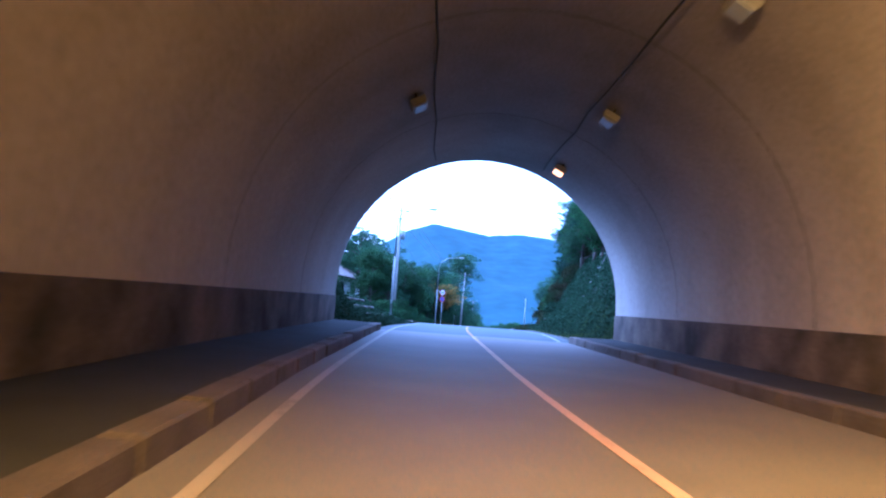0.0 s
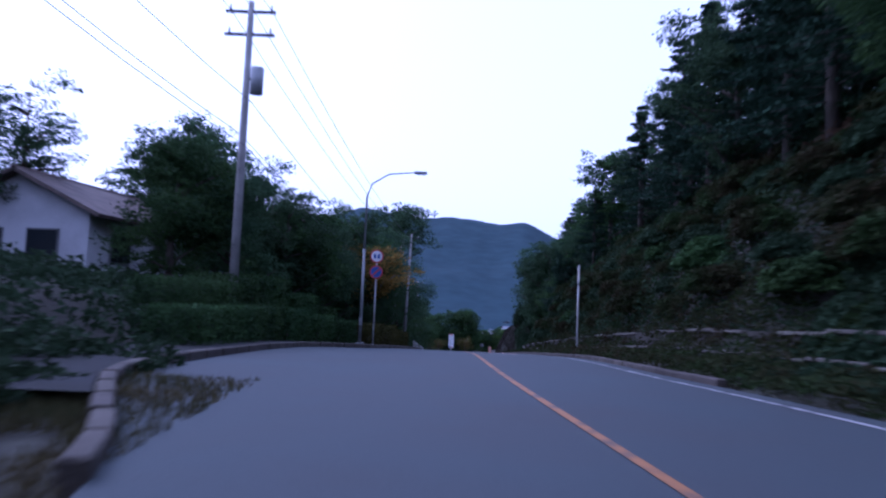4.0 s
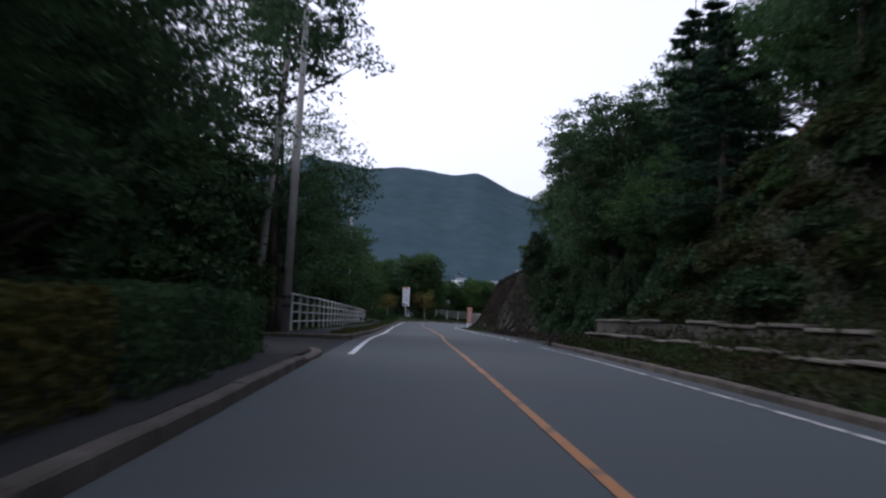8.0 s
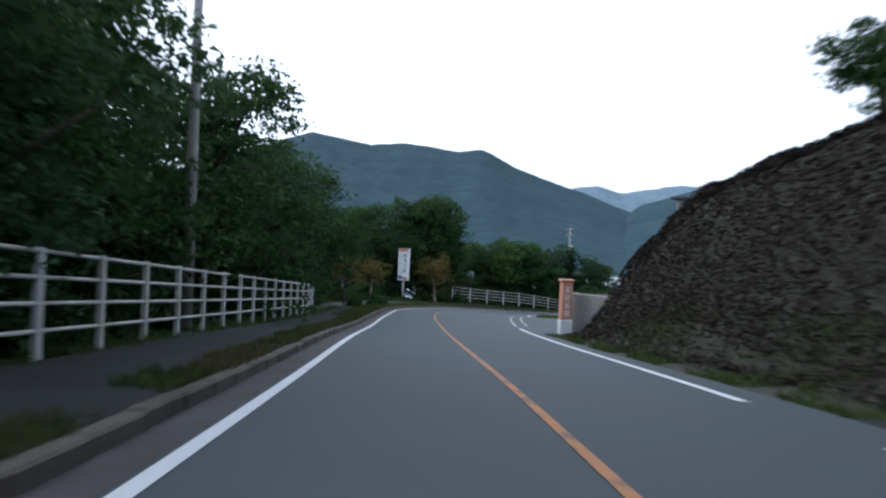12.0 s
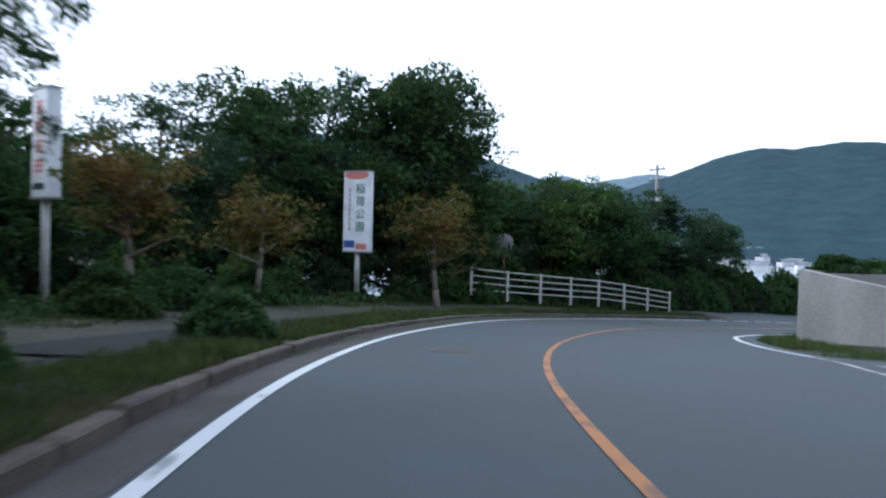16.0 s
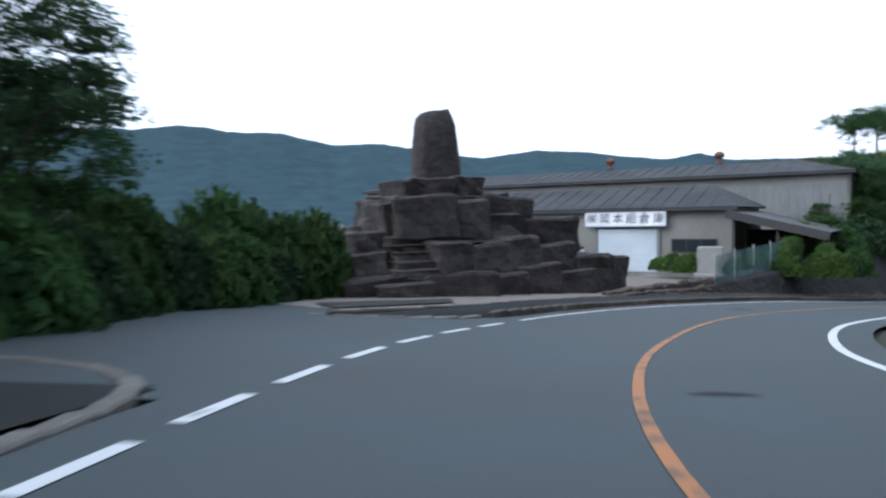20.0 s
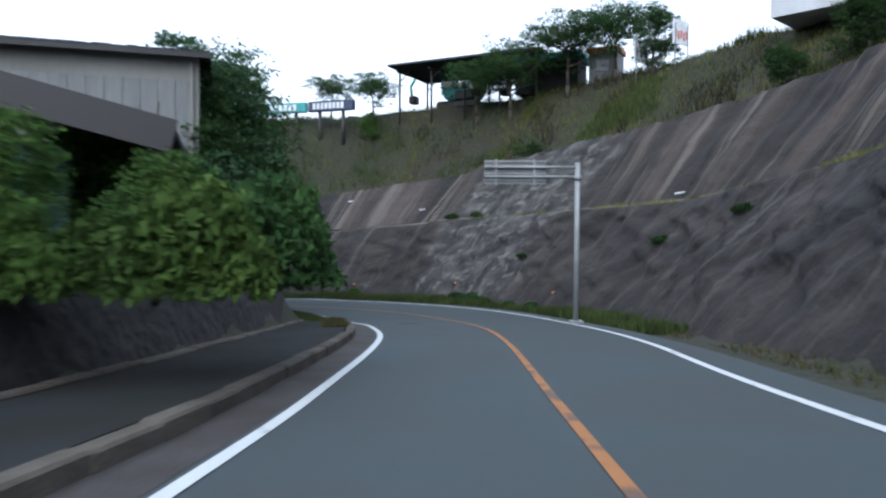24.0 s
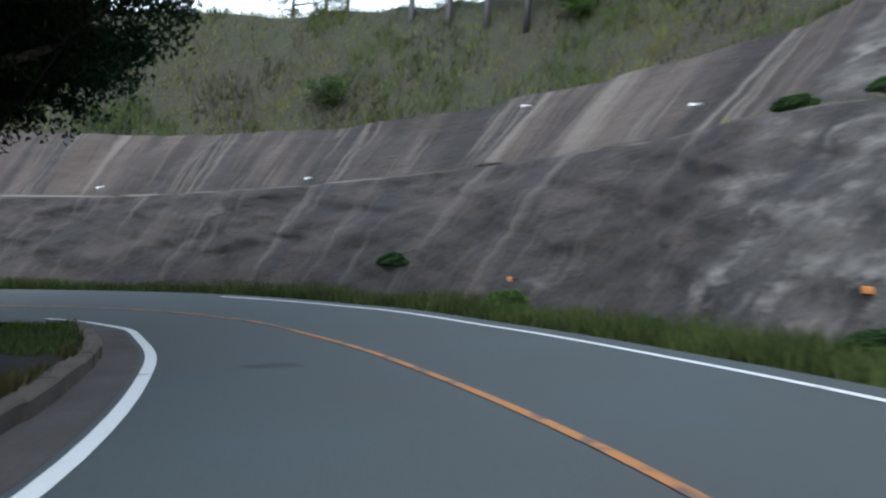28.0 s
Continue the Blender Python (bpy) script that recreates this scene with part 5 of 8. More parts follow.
def scatter_leaves(name, s0, s1, d_of, count, size, mat, label, category, seed, lift=(0.0, 0.5), flat=0.4):
    """Leaves spread thickly over the land between two distances from the road."""
    rng = np.random.default_rng(seed)
    s = rng.uniform(s0, s1, count)
    lo, hi = d_of
    u = rng.random(count)
    d = np.array([(lo(a) if callable(lo) else lo) for a in s]) * (1 - u) + np.array([(hi(a) if callable(hi) else hi) for a in s]) * u
    x, y, z, a, b = mid(s)
    px, py = x + a * d, y + b * d
    swell = np.clip(0.55 + 0.9 * fbm(px * 0.8, py * 0.8, seed) + 0.5 * fbm(px * 2.3, py * 2.3, seed + 1), 0.05, 2.0)
    pz = np.maximum(land(px, py), on_ground(px, py)) + rng.uniform(lift[0], lift[1], count) ** 0.7 * swell
    v, f = leaf_quads(np.stack([px, py, pz], 1), size, rng, flat, 0.75)
    return tagged(raw(name, v, f, mat), label, category, kind="stuff")


def grass_patch(name, s0, s1, lo, hi, count, tall, mat, label, seed, clump=True, lift=-0.02, least=-0.25, gap=0.9):
    """Upright blades along a verge."""
    rng = np.random.default_rng(seed)
    s = rng.uniform(s0, s1, count)
    u = rng.random(count)
    d = np.array([(lo(a) if callable(lo) else lo) for a in s]) * (1 - u) + np.array([(hi(a) if callable(hi) else hi) for a in s]) * u
    x, y, z, a, b = mid(s)
    px, py = x + a * d, y + b * d
    pz = np.maximum(np.maximum(land(px, py), on_ground(px, py)), z + lift)
    keep = fbm(px * gap, py * gap, seed) > (least if clump else -2)
    px, py, pz = px[keep], py[keep], pz[keep]
    n = len(px)
    hgt = tall * rng.uniform(0.4, 1.2, n) * (0.7 + 0.5 * fbm(px * 0.5, py * 0.5, seed + 3))
    ang = rng.uniform(0, 2 * math.pi, n)
    w = 0.012 + 0.02 * tall
    sx, sy = np.cos(ang) * w, np.sin(ang) * w
    lx, ly = rng.normal(0, 0.3, n) * hgt, rng.normal(0, 0.3, n) * hgt
    base = np.stack([px, py, pz - 0.03], 1)
    v = np.stack([base - np.stack([sx, sy, 0 * sx], 1), base + np.stack([sx, sy, 0 * sx], 1), base + np.stack([lx, ly, hgt], 1)], 1)
    return tagged(raw(name, v.reshape(-1, 3), np.arange(3 * n).reshape(n, 3), mat), label, "grass", kind="stuff")


# left of the road, tunnel mouth to the side lane
for s, d, k, h in ((31, -9.6, "mid", 3.0), (44.5, -9.2, "scrub", 2.6), (47.5, -10.4, "scrub", 2.6), (50.5, -12.0, "mid", 4.0), (37.5, -9.6, "bare", 13), (41.5, -10.6, "bare", 11.5), (40, -11.5, "oak", 5.5), (45, -12.5, "oak", 4.2), (46, -15, "bare", 9), (54, -19, "oak", 8), (60, -22, "oak", 8), (66, -25, "airy", 10), (74, -26, "oak", 10)):
    road_tree(k, s, d, h)
for i in range(34):
    s = 84 + (i % 17) * 1.75 + tree_rng.uniform(-0.8, 0.8)
    d = (-9.0 if i < 17 else -15.5) + tree_rng.uniform(-2.2, 1.6)
    if (108 < s < 119 and d > -14) or (s < 105 and i % 5 in (1, 3)) or (i < 17 and s < 97):
        continue
    road_tree(("mid", "oak", "airy")[i % 3], s, d, tree_rng.uniform(6, 8) if i < 17 else tree_rng.uniform(8, 10.5), 0.95)
for s, d, k, h in ((73, -11, "mid", 6), (76, -9.5, "oak", 6.5), (79, -12, "airy", 7.5), (82, -9.0, "oak", 6.0), (84, -8.6, "mid", 6.5), (90.5, -8.6, "oak", 5.2), (86, -11, "airy", 8), (99, -8, "airy", 9.0), (101.5, -8.2, "airy", 8.5), (104, -8.5, "mid", 6), (107, -8, "mid", 6.5), (92, -20, "airy", 10), (78, -20, "airy", 8.5), (72, -24, "oak", 8), (122.2, -7.0, "tall", 17.5), (124.0, -7.0, "wide", 9.2), (127.4, -9.0, "wide", 8.3), (106, -8.8, "airy", 9.6), (120.2, -11.8, "oak", 13.0), (124.5, -11, "oak", 9), (108.2, -9.2, "wide", 9), (121.5, -10.5, "mid", 6.5), (100.5, -8.0, "oak", 6.5), (105.6, -7.2, "wide", 6.4), (94, -9.4, "airy", 8), (93.5, -8.8, "oak", 6.2), (87.6, -8.8, "oak", 6.6), (96, -7.8, "mid", 7.5), (95.8, -6.5, "rust", 7.0), (100.8, -6.6, "oak", 4.6), (94.6, -6.6, "oak", 3.6), (103, -7.4, "oak", 8.5)):
    road_tree(k, s, d, h)
# left, behind the railing and round the park
for i in range(30):
    s = 121 + (i % 15) * 4.3 + tree_rng.uniform(-1.5, 1.5)
    d = (-10.5 if i < 15 else -17) + tree_rng.uniform(-1.8, 1.5)
    road_tree(("mid", "oak", "mid")[i % 3], s, d, (tree_rng.uniform(9.2, 10.6) if i < 15 else tree_rng.uniform(11.5, 13)) * (0.86 if s > 172 else 0.88 if i < 15 and 129 < s < 142 else 1.0), 1.05)
for s, d, k, h in ((131, -9.4, "airy", 7.2), (173, -9.5, "oak", 9), (177, -9.8, "mid", 9), (180, -9.2, "oak", 9.5), (185, -9.4, "mid", 8.4), (189, -10.6, "mid", 8.0), (184.5, -12, "oak", 9), (188, -14.5, "mid", 8), (192, -15, "oak", 7), (198, -17, "mid", 7), (203.5, -17.5, "oak", 8.6), (206, -16.2, "mid", 10), (209, -15.4, "oak", 11), (212.4, -13.6, "mid", 11.6), (213.6, -12.6, "oak", 10.8), (210.4, -12.6, "mid", 11.2), (208, -19, "oak", 10), (214.6, -14.5, "oak", 8.5), (199, -24, "oak", 7)):
    road_tree(k, s, d, h)
road_tree("spread", 189.2, -6.8, 6.2, 0.42)
for s, d, h in ((196.2, -9.6, 4.3), (200.5, -9.8, 3.7), (207.7, -7.9, 4.7)):
    road_tree("autumn", s, d, h)
for i in range(16):
    s = 213 + i * 1.05
    road_tree("mid" if i % 2 else "light", s, -12.2 - (i % 3) * 1.6 + tree_rng.uniform(-0.5, 0.5), tree_rng.uniform(6.6, 7.8) if s < 223 else tree_rng.uniform(3.2, 4.2), 1.0)
for s, d, h in ((222, -17, 8), (218, -19, 8.5), (227, -19, 3.8), (230, -22, 3.6)):
    road_tree("pine" if s < 225 else "mid", s, d, h)
for x, y, h, k in ((27, 226.5, 8, "mid"), (29.5, 228.5, 8.5, "oak"), (31.6, 228.2, 8, "pine"), (34.6, 228.2, 7.2, "oak"), (36.6, 231.5, 5.6, "mid"), (24, 224.5, 8, "mid"), (20.5, 222.5, 7.5, "oak"), (38, 235, 6, "oak"), (32, 233, 7, "mid")):
    tree(k, x, y, h)
for i in range(14):
    road_tree("mid", 187 + i * 2.0, -17.5 - (i % 2) * 2.4, tree_rng.uniform(5.8, 7.0), 1.0)
# right of the road, over the cutting
for i in range(60):
    s = 30 + (i % 30) * 4.0 + tree_rng.uniform(-1.5, 1.5)
    d = (11.0 if i < 30 else 17.5) + tree_rng.uniform(-1.6, 2.2)
    if s > 138 and d < 11:
        continue
    road_tree("pine" if (i * 7) % 5 < (3 if s < 112 else 2) else ("oak", "mid", "airy")[i % 3], s, d, tree_rng.uniform(6, 9) if i < 30 else tree_rng.uniform(7, 11), 1.05)
for s, d, k, h in ((120, 10, "pine", 9), (124, 11, "pine", 11), (128, 11.5, "pine", 12), (133, 12, "oak", 9), (137, 12, "mid", 8), (134, 10, "oak", 10.5), (137.5, 10.2, "oak", 11), (140.5, 10.5, "oak", 9.5), (144, 10.5, "oak", 8), (148, 10, "mid", 6.5), (141, 13, "airy", 9), (152, 10.5, "airy", 6.5), (154, 12, "airy", 6.5), (156.5, 9.5, "mid", 3.6), (46, 11.5, "pine", 10.5), (50.5, 9.9, "pine", 12), (54.5, 10.4, "pine", 12.5), (59, 9.7, "pine", 12), (63.5, 10.4, "pine", 12), (68, 10.0, "pine", 11), (73, 10.5, "pine", 11), (79, 10.3, "pine", 10), (85, 10.8, "pine", 10.5), (92, 10.5, "pine", 9.5), (122.5, 9.8, "mid", 4.6), (125.5, 10.4, "mid", 5.2), (129, 10.2, "mid", 5.4), (132, 10.6, "oak", 5.6), (135.5, 10.2, "mid", 5.2), (139, 10.6, "mid", 5), (143, 10.4, "mid", 4.6), (43, 8.8, "mid", 4.2), (47.5, 8.4, "mid", 4.8), (52, 8.7, "mid", 5.2), (57, 8.6, "oak", 5.5), (62, 8.8, "mid", 5), (30.5, 9.6, "oak", 8), (33.5, 9.2, "oak", 8), (37, 10, "mid", 7), (168, 9.5, "light", 3.2), (172, 12, "light", 2.6)):
    road_tree(k, s, d, h)

# ---- bare rock and mortar face of the cutting at the last bend ----
FACE_FOOT = along((232, 4.0), (236, 4.1), (256, 4.6), (266, 4.7), (275, 5.2), (284, 5.6), (300, 5.8))


def rock_face(s0, s1):
    ns, nt = int((s1 - s0) / 0.22), 64
    ss = np.linspace(s0, s1, ns)
    ts = np.linspace(0, 1, nt)
    ramp = np.clip((ss - 232) / 9, 0, 1)
    v = []
    for s, k in zip(ss, ramp):
        x, y, z, a, b = mid(s)
        foot, low = FACE_FOOT(s), float(np.interp(s, (289, 294.7, 298, 303, 312), (1.0, 0.89, 0.76, 0.68, 0.66)))
        crest = 8.4 + 0.5 * math.sin(s * 0.23) + max(0, 280 - s) * 0.1
        for t in ts:
            if t < 0.5:
                u = t / 0.5
                d, h = foot + 4.1 * u, 0.05 + 4.5 * u
            elif t < 0.55:
                u = (t - 0.5) / 0.05
                d, h = foot + 4.1 + 0.55 * u, 4.55 + 0.08 * u
            else:
                u = (t - 0.55) / 0.45
                d, h = foot + 4.65 + 3.6 * u, 4.63 + (crest - 4.63) * u
            flute = 0.16 * math.sin(s * 2.3 + 0.9 * math.sin(s * 0.7)) + 0.1 * math.sin(s * 5.1 + h)
            lumps = 0.34 * float(fbm(np.array([s * 0.75 - h * 0.3]), np.array([h * 0.9]), 3.0)[0]) * (1 - 0.55 * (t > 0.55)) + 0.24 * float(fbm(np.array([s * 2.6 - h * 0.5]), np.array([h * 2.9]), 5.0)[0]) * (1 - 0.7 * (t > 0.55)) - 0.16 * abs(float(fbm(np.array([s * 4.6 - h * 1.5]), np.array([h * 3.6]), 8.0)[0])) * (1 - 0.8 * (t > 0.55))
            d += (flute * (0.3 + 0.7 * (t > 0.55)) + lumps) * min(1, t * 6)
            v.append((x + a * d, y + b * d, z - 0.1 + h * k * low))
    i = np.arange(ns * nt).reshape(ns, nt)
    f = np.stack([i[:-1, :-1].ravel(), i[:-1, 1:].ravel(), i[1:, 1:].ravel(), i[1:, :-1].ravel()], 1)
    ob = raw("rock_cutting", v, f, SHOTCRETE, smooth=True)
    uv = ob.data.uv_layers.new(name="along_and_up")
    su, tu = np.repeat(ss, nt), np.tile(ts, ns)
    li = f.ravel()
    uv.data.foreach_set("uv", np.stack([su[li], tu[li] * 9.0], 1).ravel().astype(np.float32))
    return tagged(ob, "grey-brown mortared rock cutting with dark streaks and a ledge", "rock face", kind="structure")


rock_face(233, S_END - 1.5)

# ---- railings: four white rails on square posts ----
def railing(points, spacing, height, rails, label, group):
    """A post-and-rail fence along world points that lie on the ground."""
    pts = [Vector(p) for p in points]
    root = thing("railing", Matrix.Translation(pts[0]), label, "railing", group)
    o = pts[0]
    lens = [0.0]
    for a, b in zip(pts[:-1], pts[1:]):
        lens.append(lens[-1] + (b - a).length)
    n = max(1, round(lens[-1] / spacing))
    place = lambda u: Vector([float(np.interp(u, lens, [p[k] for p in pts])) for k in range(3)]) - o  # noqa: E731
    bm = bmesh.new()
    box(bm, 0, 0, height / 2 - 0.15, 0.1, 0.13, height + 0.3, bevel=0.012)
    post = bpy.data.meshes.new("post")
    bm.to_mesh(post)
    bm.free()
    post.materials.append(WHITE_STEEL)
    stops = [place(lens[-1] * k / n) for k in range(n + 1)]
    for k, p in enumerate(stops):
        q = stops[min(k + 1, n)] - stops[max(k - 1, 0)]
        piece("post", post, Matrix.Translation(p) @ pose(0, 0, 0, 0, 0, math.degrees(math.atan2(q.y, q.x)) + 90), root)
    for a, b in zip(stops[:-1], stops[1:]):
        for h in rails:
            rodded("rail", a + Vector((0, 0, h)), b + Vector((0, 0, h)), 0.032, WHITE_STEEL, root, n=6)
    return root


railing([road(s, d, 0.2) for s, d in ((121.5, -6.05), (130, -6.15), (145, -6.2), (160, -6.35), (178, -6.75), (184, -7.6), (187, -9.4))], 2.0, 1.42, (1.37, 1.02, 0.67, 0.3), "long white steel railing with four rails beside the footway", "railings")
railing([(15.2, 215.0, -8.05), (18.0, 216.7, -8.35), (24.0, 220.4, -8.9), (29.6, 223.9, -9.75)], 2.3, 1.2, (1.12, 0.8, 0.48, 0.16), "white steel railing on the outside of the bend", "railings")
railing([road(s, 5.3 + (s - 170) * 0.06, 0.0) for s in (169.5, 172)], 1.2, 0.9, (0.85, 0.45), "short white railing at the yard corner", "railings")


# ---- poles and signs ----
def street_lamp(s, d, h0, height, reach, turned, label):
    root = thing("street_lamp", road_pose(s, d, h0, turned), label, "street lamp", "street lamps")
    rodded("pole", (0, 0, -0.2), (0, 0, height * 0.55), 0.075, GALV, root, n=10, r1=0.06)
    tube("arm", [(0, 0, height * 0.55), (0, 0, height * 0.86), (reach * 0.1, 0, height * 0.94), (reach * 0.45, 0, height), (reach, 0, height + 0.12)], 0.055, GALV, root, r1=0.03)
    bm = bmesh.new()
    box(bm, reach + 0.25, 0, height + 0.12, 0.62, 0.2, 0.13, bevel=0.04)
    part("lamp_head", bm, GALV, root)
    boxed("glass", (reach + 0.27, 0, height + 0.045, 0.42, 0.14, 0.03), LAMP_GLASS, root)
    boxed("base_plate", (0, 0, 0.02, 0.34, 0.34, 0.05), GALV, root)
    boxed("inspection_box", (0, -0.1, 1.0, 0.12, 0.06, 0.35), GALV, root, bevel=0.01)


street_lamp(50.9, -5.55, 0.4, 7.6, 2.2, 0, "tall grey street lamp curving out over the road")
street_lamp(80.7, -5.0, 0.18, 7.9, 2.2, 0, "tall grey street lamp beside the road signs")


def pole(s, d, height, label, arms=1, transformer=False, lean=0.0, h0=None):
    p = road(s, d)
    z = land_at(p.x, p.y) if h0 is None else p.z + h0
    root = thing("utility_pole", pose(p.x, p.y, z, 0, lean, turn(s)), label, "utility pole", "utility poles")
    rodded("shaft", (0, 0, -0.4), (0, 0, height), 0.17, POLE_CONCRETE, root, r1=0.1, n=12)
    for k in range(arms):
        boxed("crossarm", (0, 0, height - 0.35 - 0.8 * k, 1.7, 0.09, 0.09), BLACK_STEEL, root)
        for x in (-0.7, 0, 0.7):
            rodded("insulator", (x, 0, height - 0.3 - 0.8 * k), (x, 0, height - 0.1 - 0.8 * k), 0.045, WHITE_STEEL, root, r1=0.03)
    if transformer:
        rodded("transformer", (0.35, 0, height - 3.2), (0.35, 0, height - 2.3), 0.22, GALV, root, n=12)
        boxed("bracket", (0.15, 0, height - 2.7, 0.3, 0.08, 0.08), BLACK_STEEL, root)
    for k in range(10):
        z = 1.9 + k * 0.42
        rodded("step_bolt", (0, 0.1 * (-1) ** k, z), (0, 0.3 * (-1) ** k, z), 0.012, BLACK_STEEL, root, n=5)
    for z in (1.1, 1.4):
        bm = bmesh.new()
        bmesh.ops.create_cone(bm, cap_ends=False, segments=12, radius1=0.175, radius2=0.172, depth=0.12, matrix=Matrix.Translation((0, 0, z)))
        part("band", bm, CABLE, root)
    return root


pole(71.2, -8.1, 11.5, "grey concrete utility pole with a transformer among trees", 2, True)
pole(121.5, -7.6, 12.0, "slender leaning concrete utility pole rising from the trees", 0, lean=5.0)
pole(118.9, -5.8, 11.5, "concrete utility pole with a pale lower half at the lane corner", 1, lean=1.5)
pole(159.3, -7.1, 12.5, "tall utility pole above the trees behind the railing", 1, h0=-1.0)
pole(191.8, -13.4, 12.4, "utility pole rising out of the park trees", 2, h0=-0.5)
pole(229.5, -16.4, 10.9, "utility pole with a crossarm above the hedge trees", 2, True, h0=-0.5)


def wire(a, b, sag, label="black overhead wire sagging between poles", r=0.012):
    a, b = Vector(a), Vector(b)
    pts = [a.lerp(b, t) - Vector((0, 0, sag * 4 * t * (1 - t))) for t in np.linspace(0, 1, 9)]
    tagged(tube("overhead_wire", pts, r, CABLE, n=5), label, "wire", "overhead wires")


for k, (da, dz) in enumerate(((-0.7, 11.2), (0.0, 11.3), (0.7, 11.2), (0.2, 8.0), (-0.1, 6.9), (0.1, 6.5))):
    a, b, c = road(40, -12 + da, 2.6 + dz), road(71.2, -8.1 + da, 0.1 + dz), road(119.4, -6.1 + da, dz - 0.3)
    wire(a, b, 0.7)
    wire(b, c, 0.8)


def round_sign(root, z, rim, face, bar, mark):
    bm = bmesh.new()
    bmesh.ops.create_cone(bm, cap_ends=True, segments=32, radius1=0.31, radius2=0.31, depth=0.02, matrix=pose(0, -0.06, z, 90))
    ring = part("sign_disc", bm, rim, root)
    bm = bmesh.new()
    bmesh.ops.create_cone(bm, cap_ends=True, segments=32, radius1=0.245, radius2=0.245, depth=0.012, matrix=pose(0, -0.073, z, 90))
    part("sign_face", bm, face, ring)
    if bar:
        boxed("slash", (0, -0.083, z, 0.07, 0.008, 0.5), RED_PAINT, ring, "red slash", rot=pose(0, 0, 0, 0, 45, 0))
    if mark:
        for x in (-0.09, 0.09):
            bm = bmesh.new()
            box(bm, x, -0.083, z, 0.11, 0.008, 0.2)
            part("numeral", bm, BLUE_PAINT, ring, "blue numeral")
    boxed("clamp", (0, -0.02, z, 0.1, 0.08, 0.05), GALV, root)


root = thing("road_sign", road_pose(80.3, -4.35, 0.16), "white post with a round speed sign over a round no-parking sign", "road sign", "road signs")
rodded("post", (0, 0, -0.2), (0, 0, 4.3), 0.035, WHITE_STEEL, root)
round_sign(root, 4.0, RED_PAINT, SIGN_WHITE, False, True)
round_sign(root, 3.28, RED_PAINT, BLUE_PAINT, True, False)
root = thing("marker_post", road_pose(80.2, 4.85, 0.0), "tall plain white snow marker post on the verge", "post", "marker posts")
rodded("post", (0, 0, -0.2), (0, 0, 4.1), 0.045, WHITE_STEEL, root)
rodded("cap", (0, 0, 4.1), (0, 0, 4.14), 0.05, GALV, root)
rodded("reflector_band", (0, 0, 3.2), (0, 0, 3.4), 0.048, GALV, root)


def word_bars(parent, x, z0, z1, n, w, y, mat, name="letter"):
    """A column of unreadable characters as plain strokes."""
    r = random.Random(int(x * 100) + n)
    step = (z1 - z0) / n
    for k in range(n):
        z = z1 - step * (k + 0.5)
        bm = bmesh.new()
        hgt = step * 0.78
        for q in range(3):
            box(bm, x, y, z + hgt * (q - 1) * 0.36, w * r.uniform(0.7, 1.0), 0.006, hgt * 0.14)
        for q in (-1, 1):
            box(bm, x + q * w * 0.3 * r.uniform(0.4, 1), y, z, w * 0.14, 0.007, hgt * 0.8)
        part(name, bm, mat, parent)


def glyph_text(body, parent, x, y, z, size, mat, rx=90, name="letter"):
    """Readable characters in the built-in font, as a flat mesh."""
    cu = bpy.data.curves.new(name, "FONT")
    cu.body, cu.size, cu.extrude, cu.align_x, cu.align_y = body, size, 0.004, "CENTER", "CENTER"
    cu.resolution_u = 2
    tmp = bpy.data.objects.new(name, cu)
    me = bpy.data.meshes.new_from_object(tmp)
    bpy.data.objects.remove(tmp)
    me.materials.clear()
    me.materials.append(mat)
    ob = new(name, me)
    ob.parent = parent
    ob.matrix_local = pose(x, y, z, rx, 0, 0)
    return ob


def board_sign(x, y, z, turned, post_h, w, h, body, mat, label, bars=0):
    """A tall lit-box sign on a post: boxy panel with a pale side, letters in a column."""
    root = thing("sign_board", pose(x, y, z, 0, 0, turned), label, "sign", "park signs")
    rodded("post", (0, 0, -0.3), (0, 0, post_h + 0.3), 0.1, WHITE_STEEL, root, n=10)
    panel = boxed("panel", (0, 0, post_h + h / 2, w, 0.34, h), SIGN_WHITE, root, bevel=0.02)
    boxed("panel_frame", (0, 0.0, post_h + h + 0.02, w + 0.04, 0.38, 0.05), GALV, root)
    boxed("panel_frame", (0, 0.0, post_h - 0.02, w + 0.04, 0.38, 0.05), GALV, root)
    if body:
        step = h * 0.64 / len(body)
        for k, ch in enumerate(body):
            glyph_text(ch, panel, w * 0.16, -0.178, post_h + h * 0.86 - step * (k + 0.5), step * 0.85, mat)
        word_bars(panel, -w * 0.25, post_h + h * 0.25, post_h + h * 0.8, 9, w * 0.09, -0.174, GREY_SHEET, "small_letter")
        bm = bmesh.new()
        bmesh.ops.create_cone(bm, cap_ends=True, segments=24, radius1=w * 0.5, radius2=w * 0.5, depth=0.006, matrix=pose(0, -0.173, post_h + h * 0.96, 90) @ Matrix.Diagonal((0.95, 0.3, 1, 1)))
        part("emblem", bm, SIGN_PINK, panel, "faded pink drawing")
        boxed("emblem", (-w * 0.25, -0.174, post_h + h * 0.09, w * 0.4, 0.006, h * 0.09), BLUE_PAINT, panel, "blue drawing")
        boxed("emblem", (w * 0.2, -0.174, post_h + h * 0.06, w * 0.42, 0.006, h * 0.07), SIGN_PINK, panel, "red drawing")
    if bars:
        word_bars(panel, 0, post_h + h * 0.2, post_h + h * 0.92, bars, w * 0.6, -0.175, mat)
        boxed("lower_lines", (0, -0.175, post_h + h * 0.1, w * 0.7, 0.006, h * 0.06), SIGN_DARK, panel)
    return root


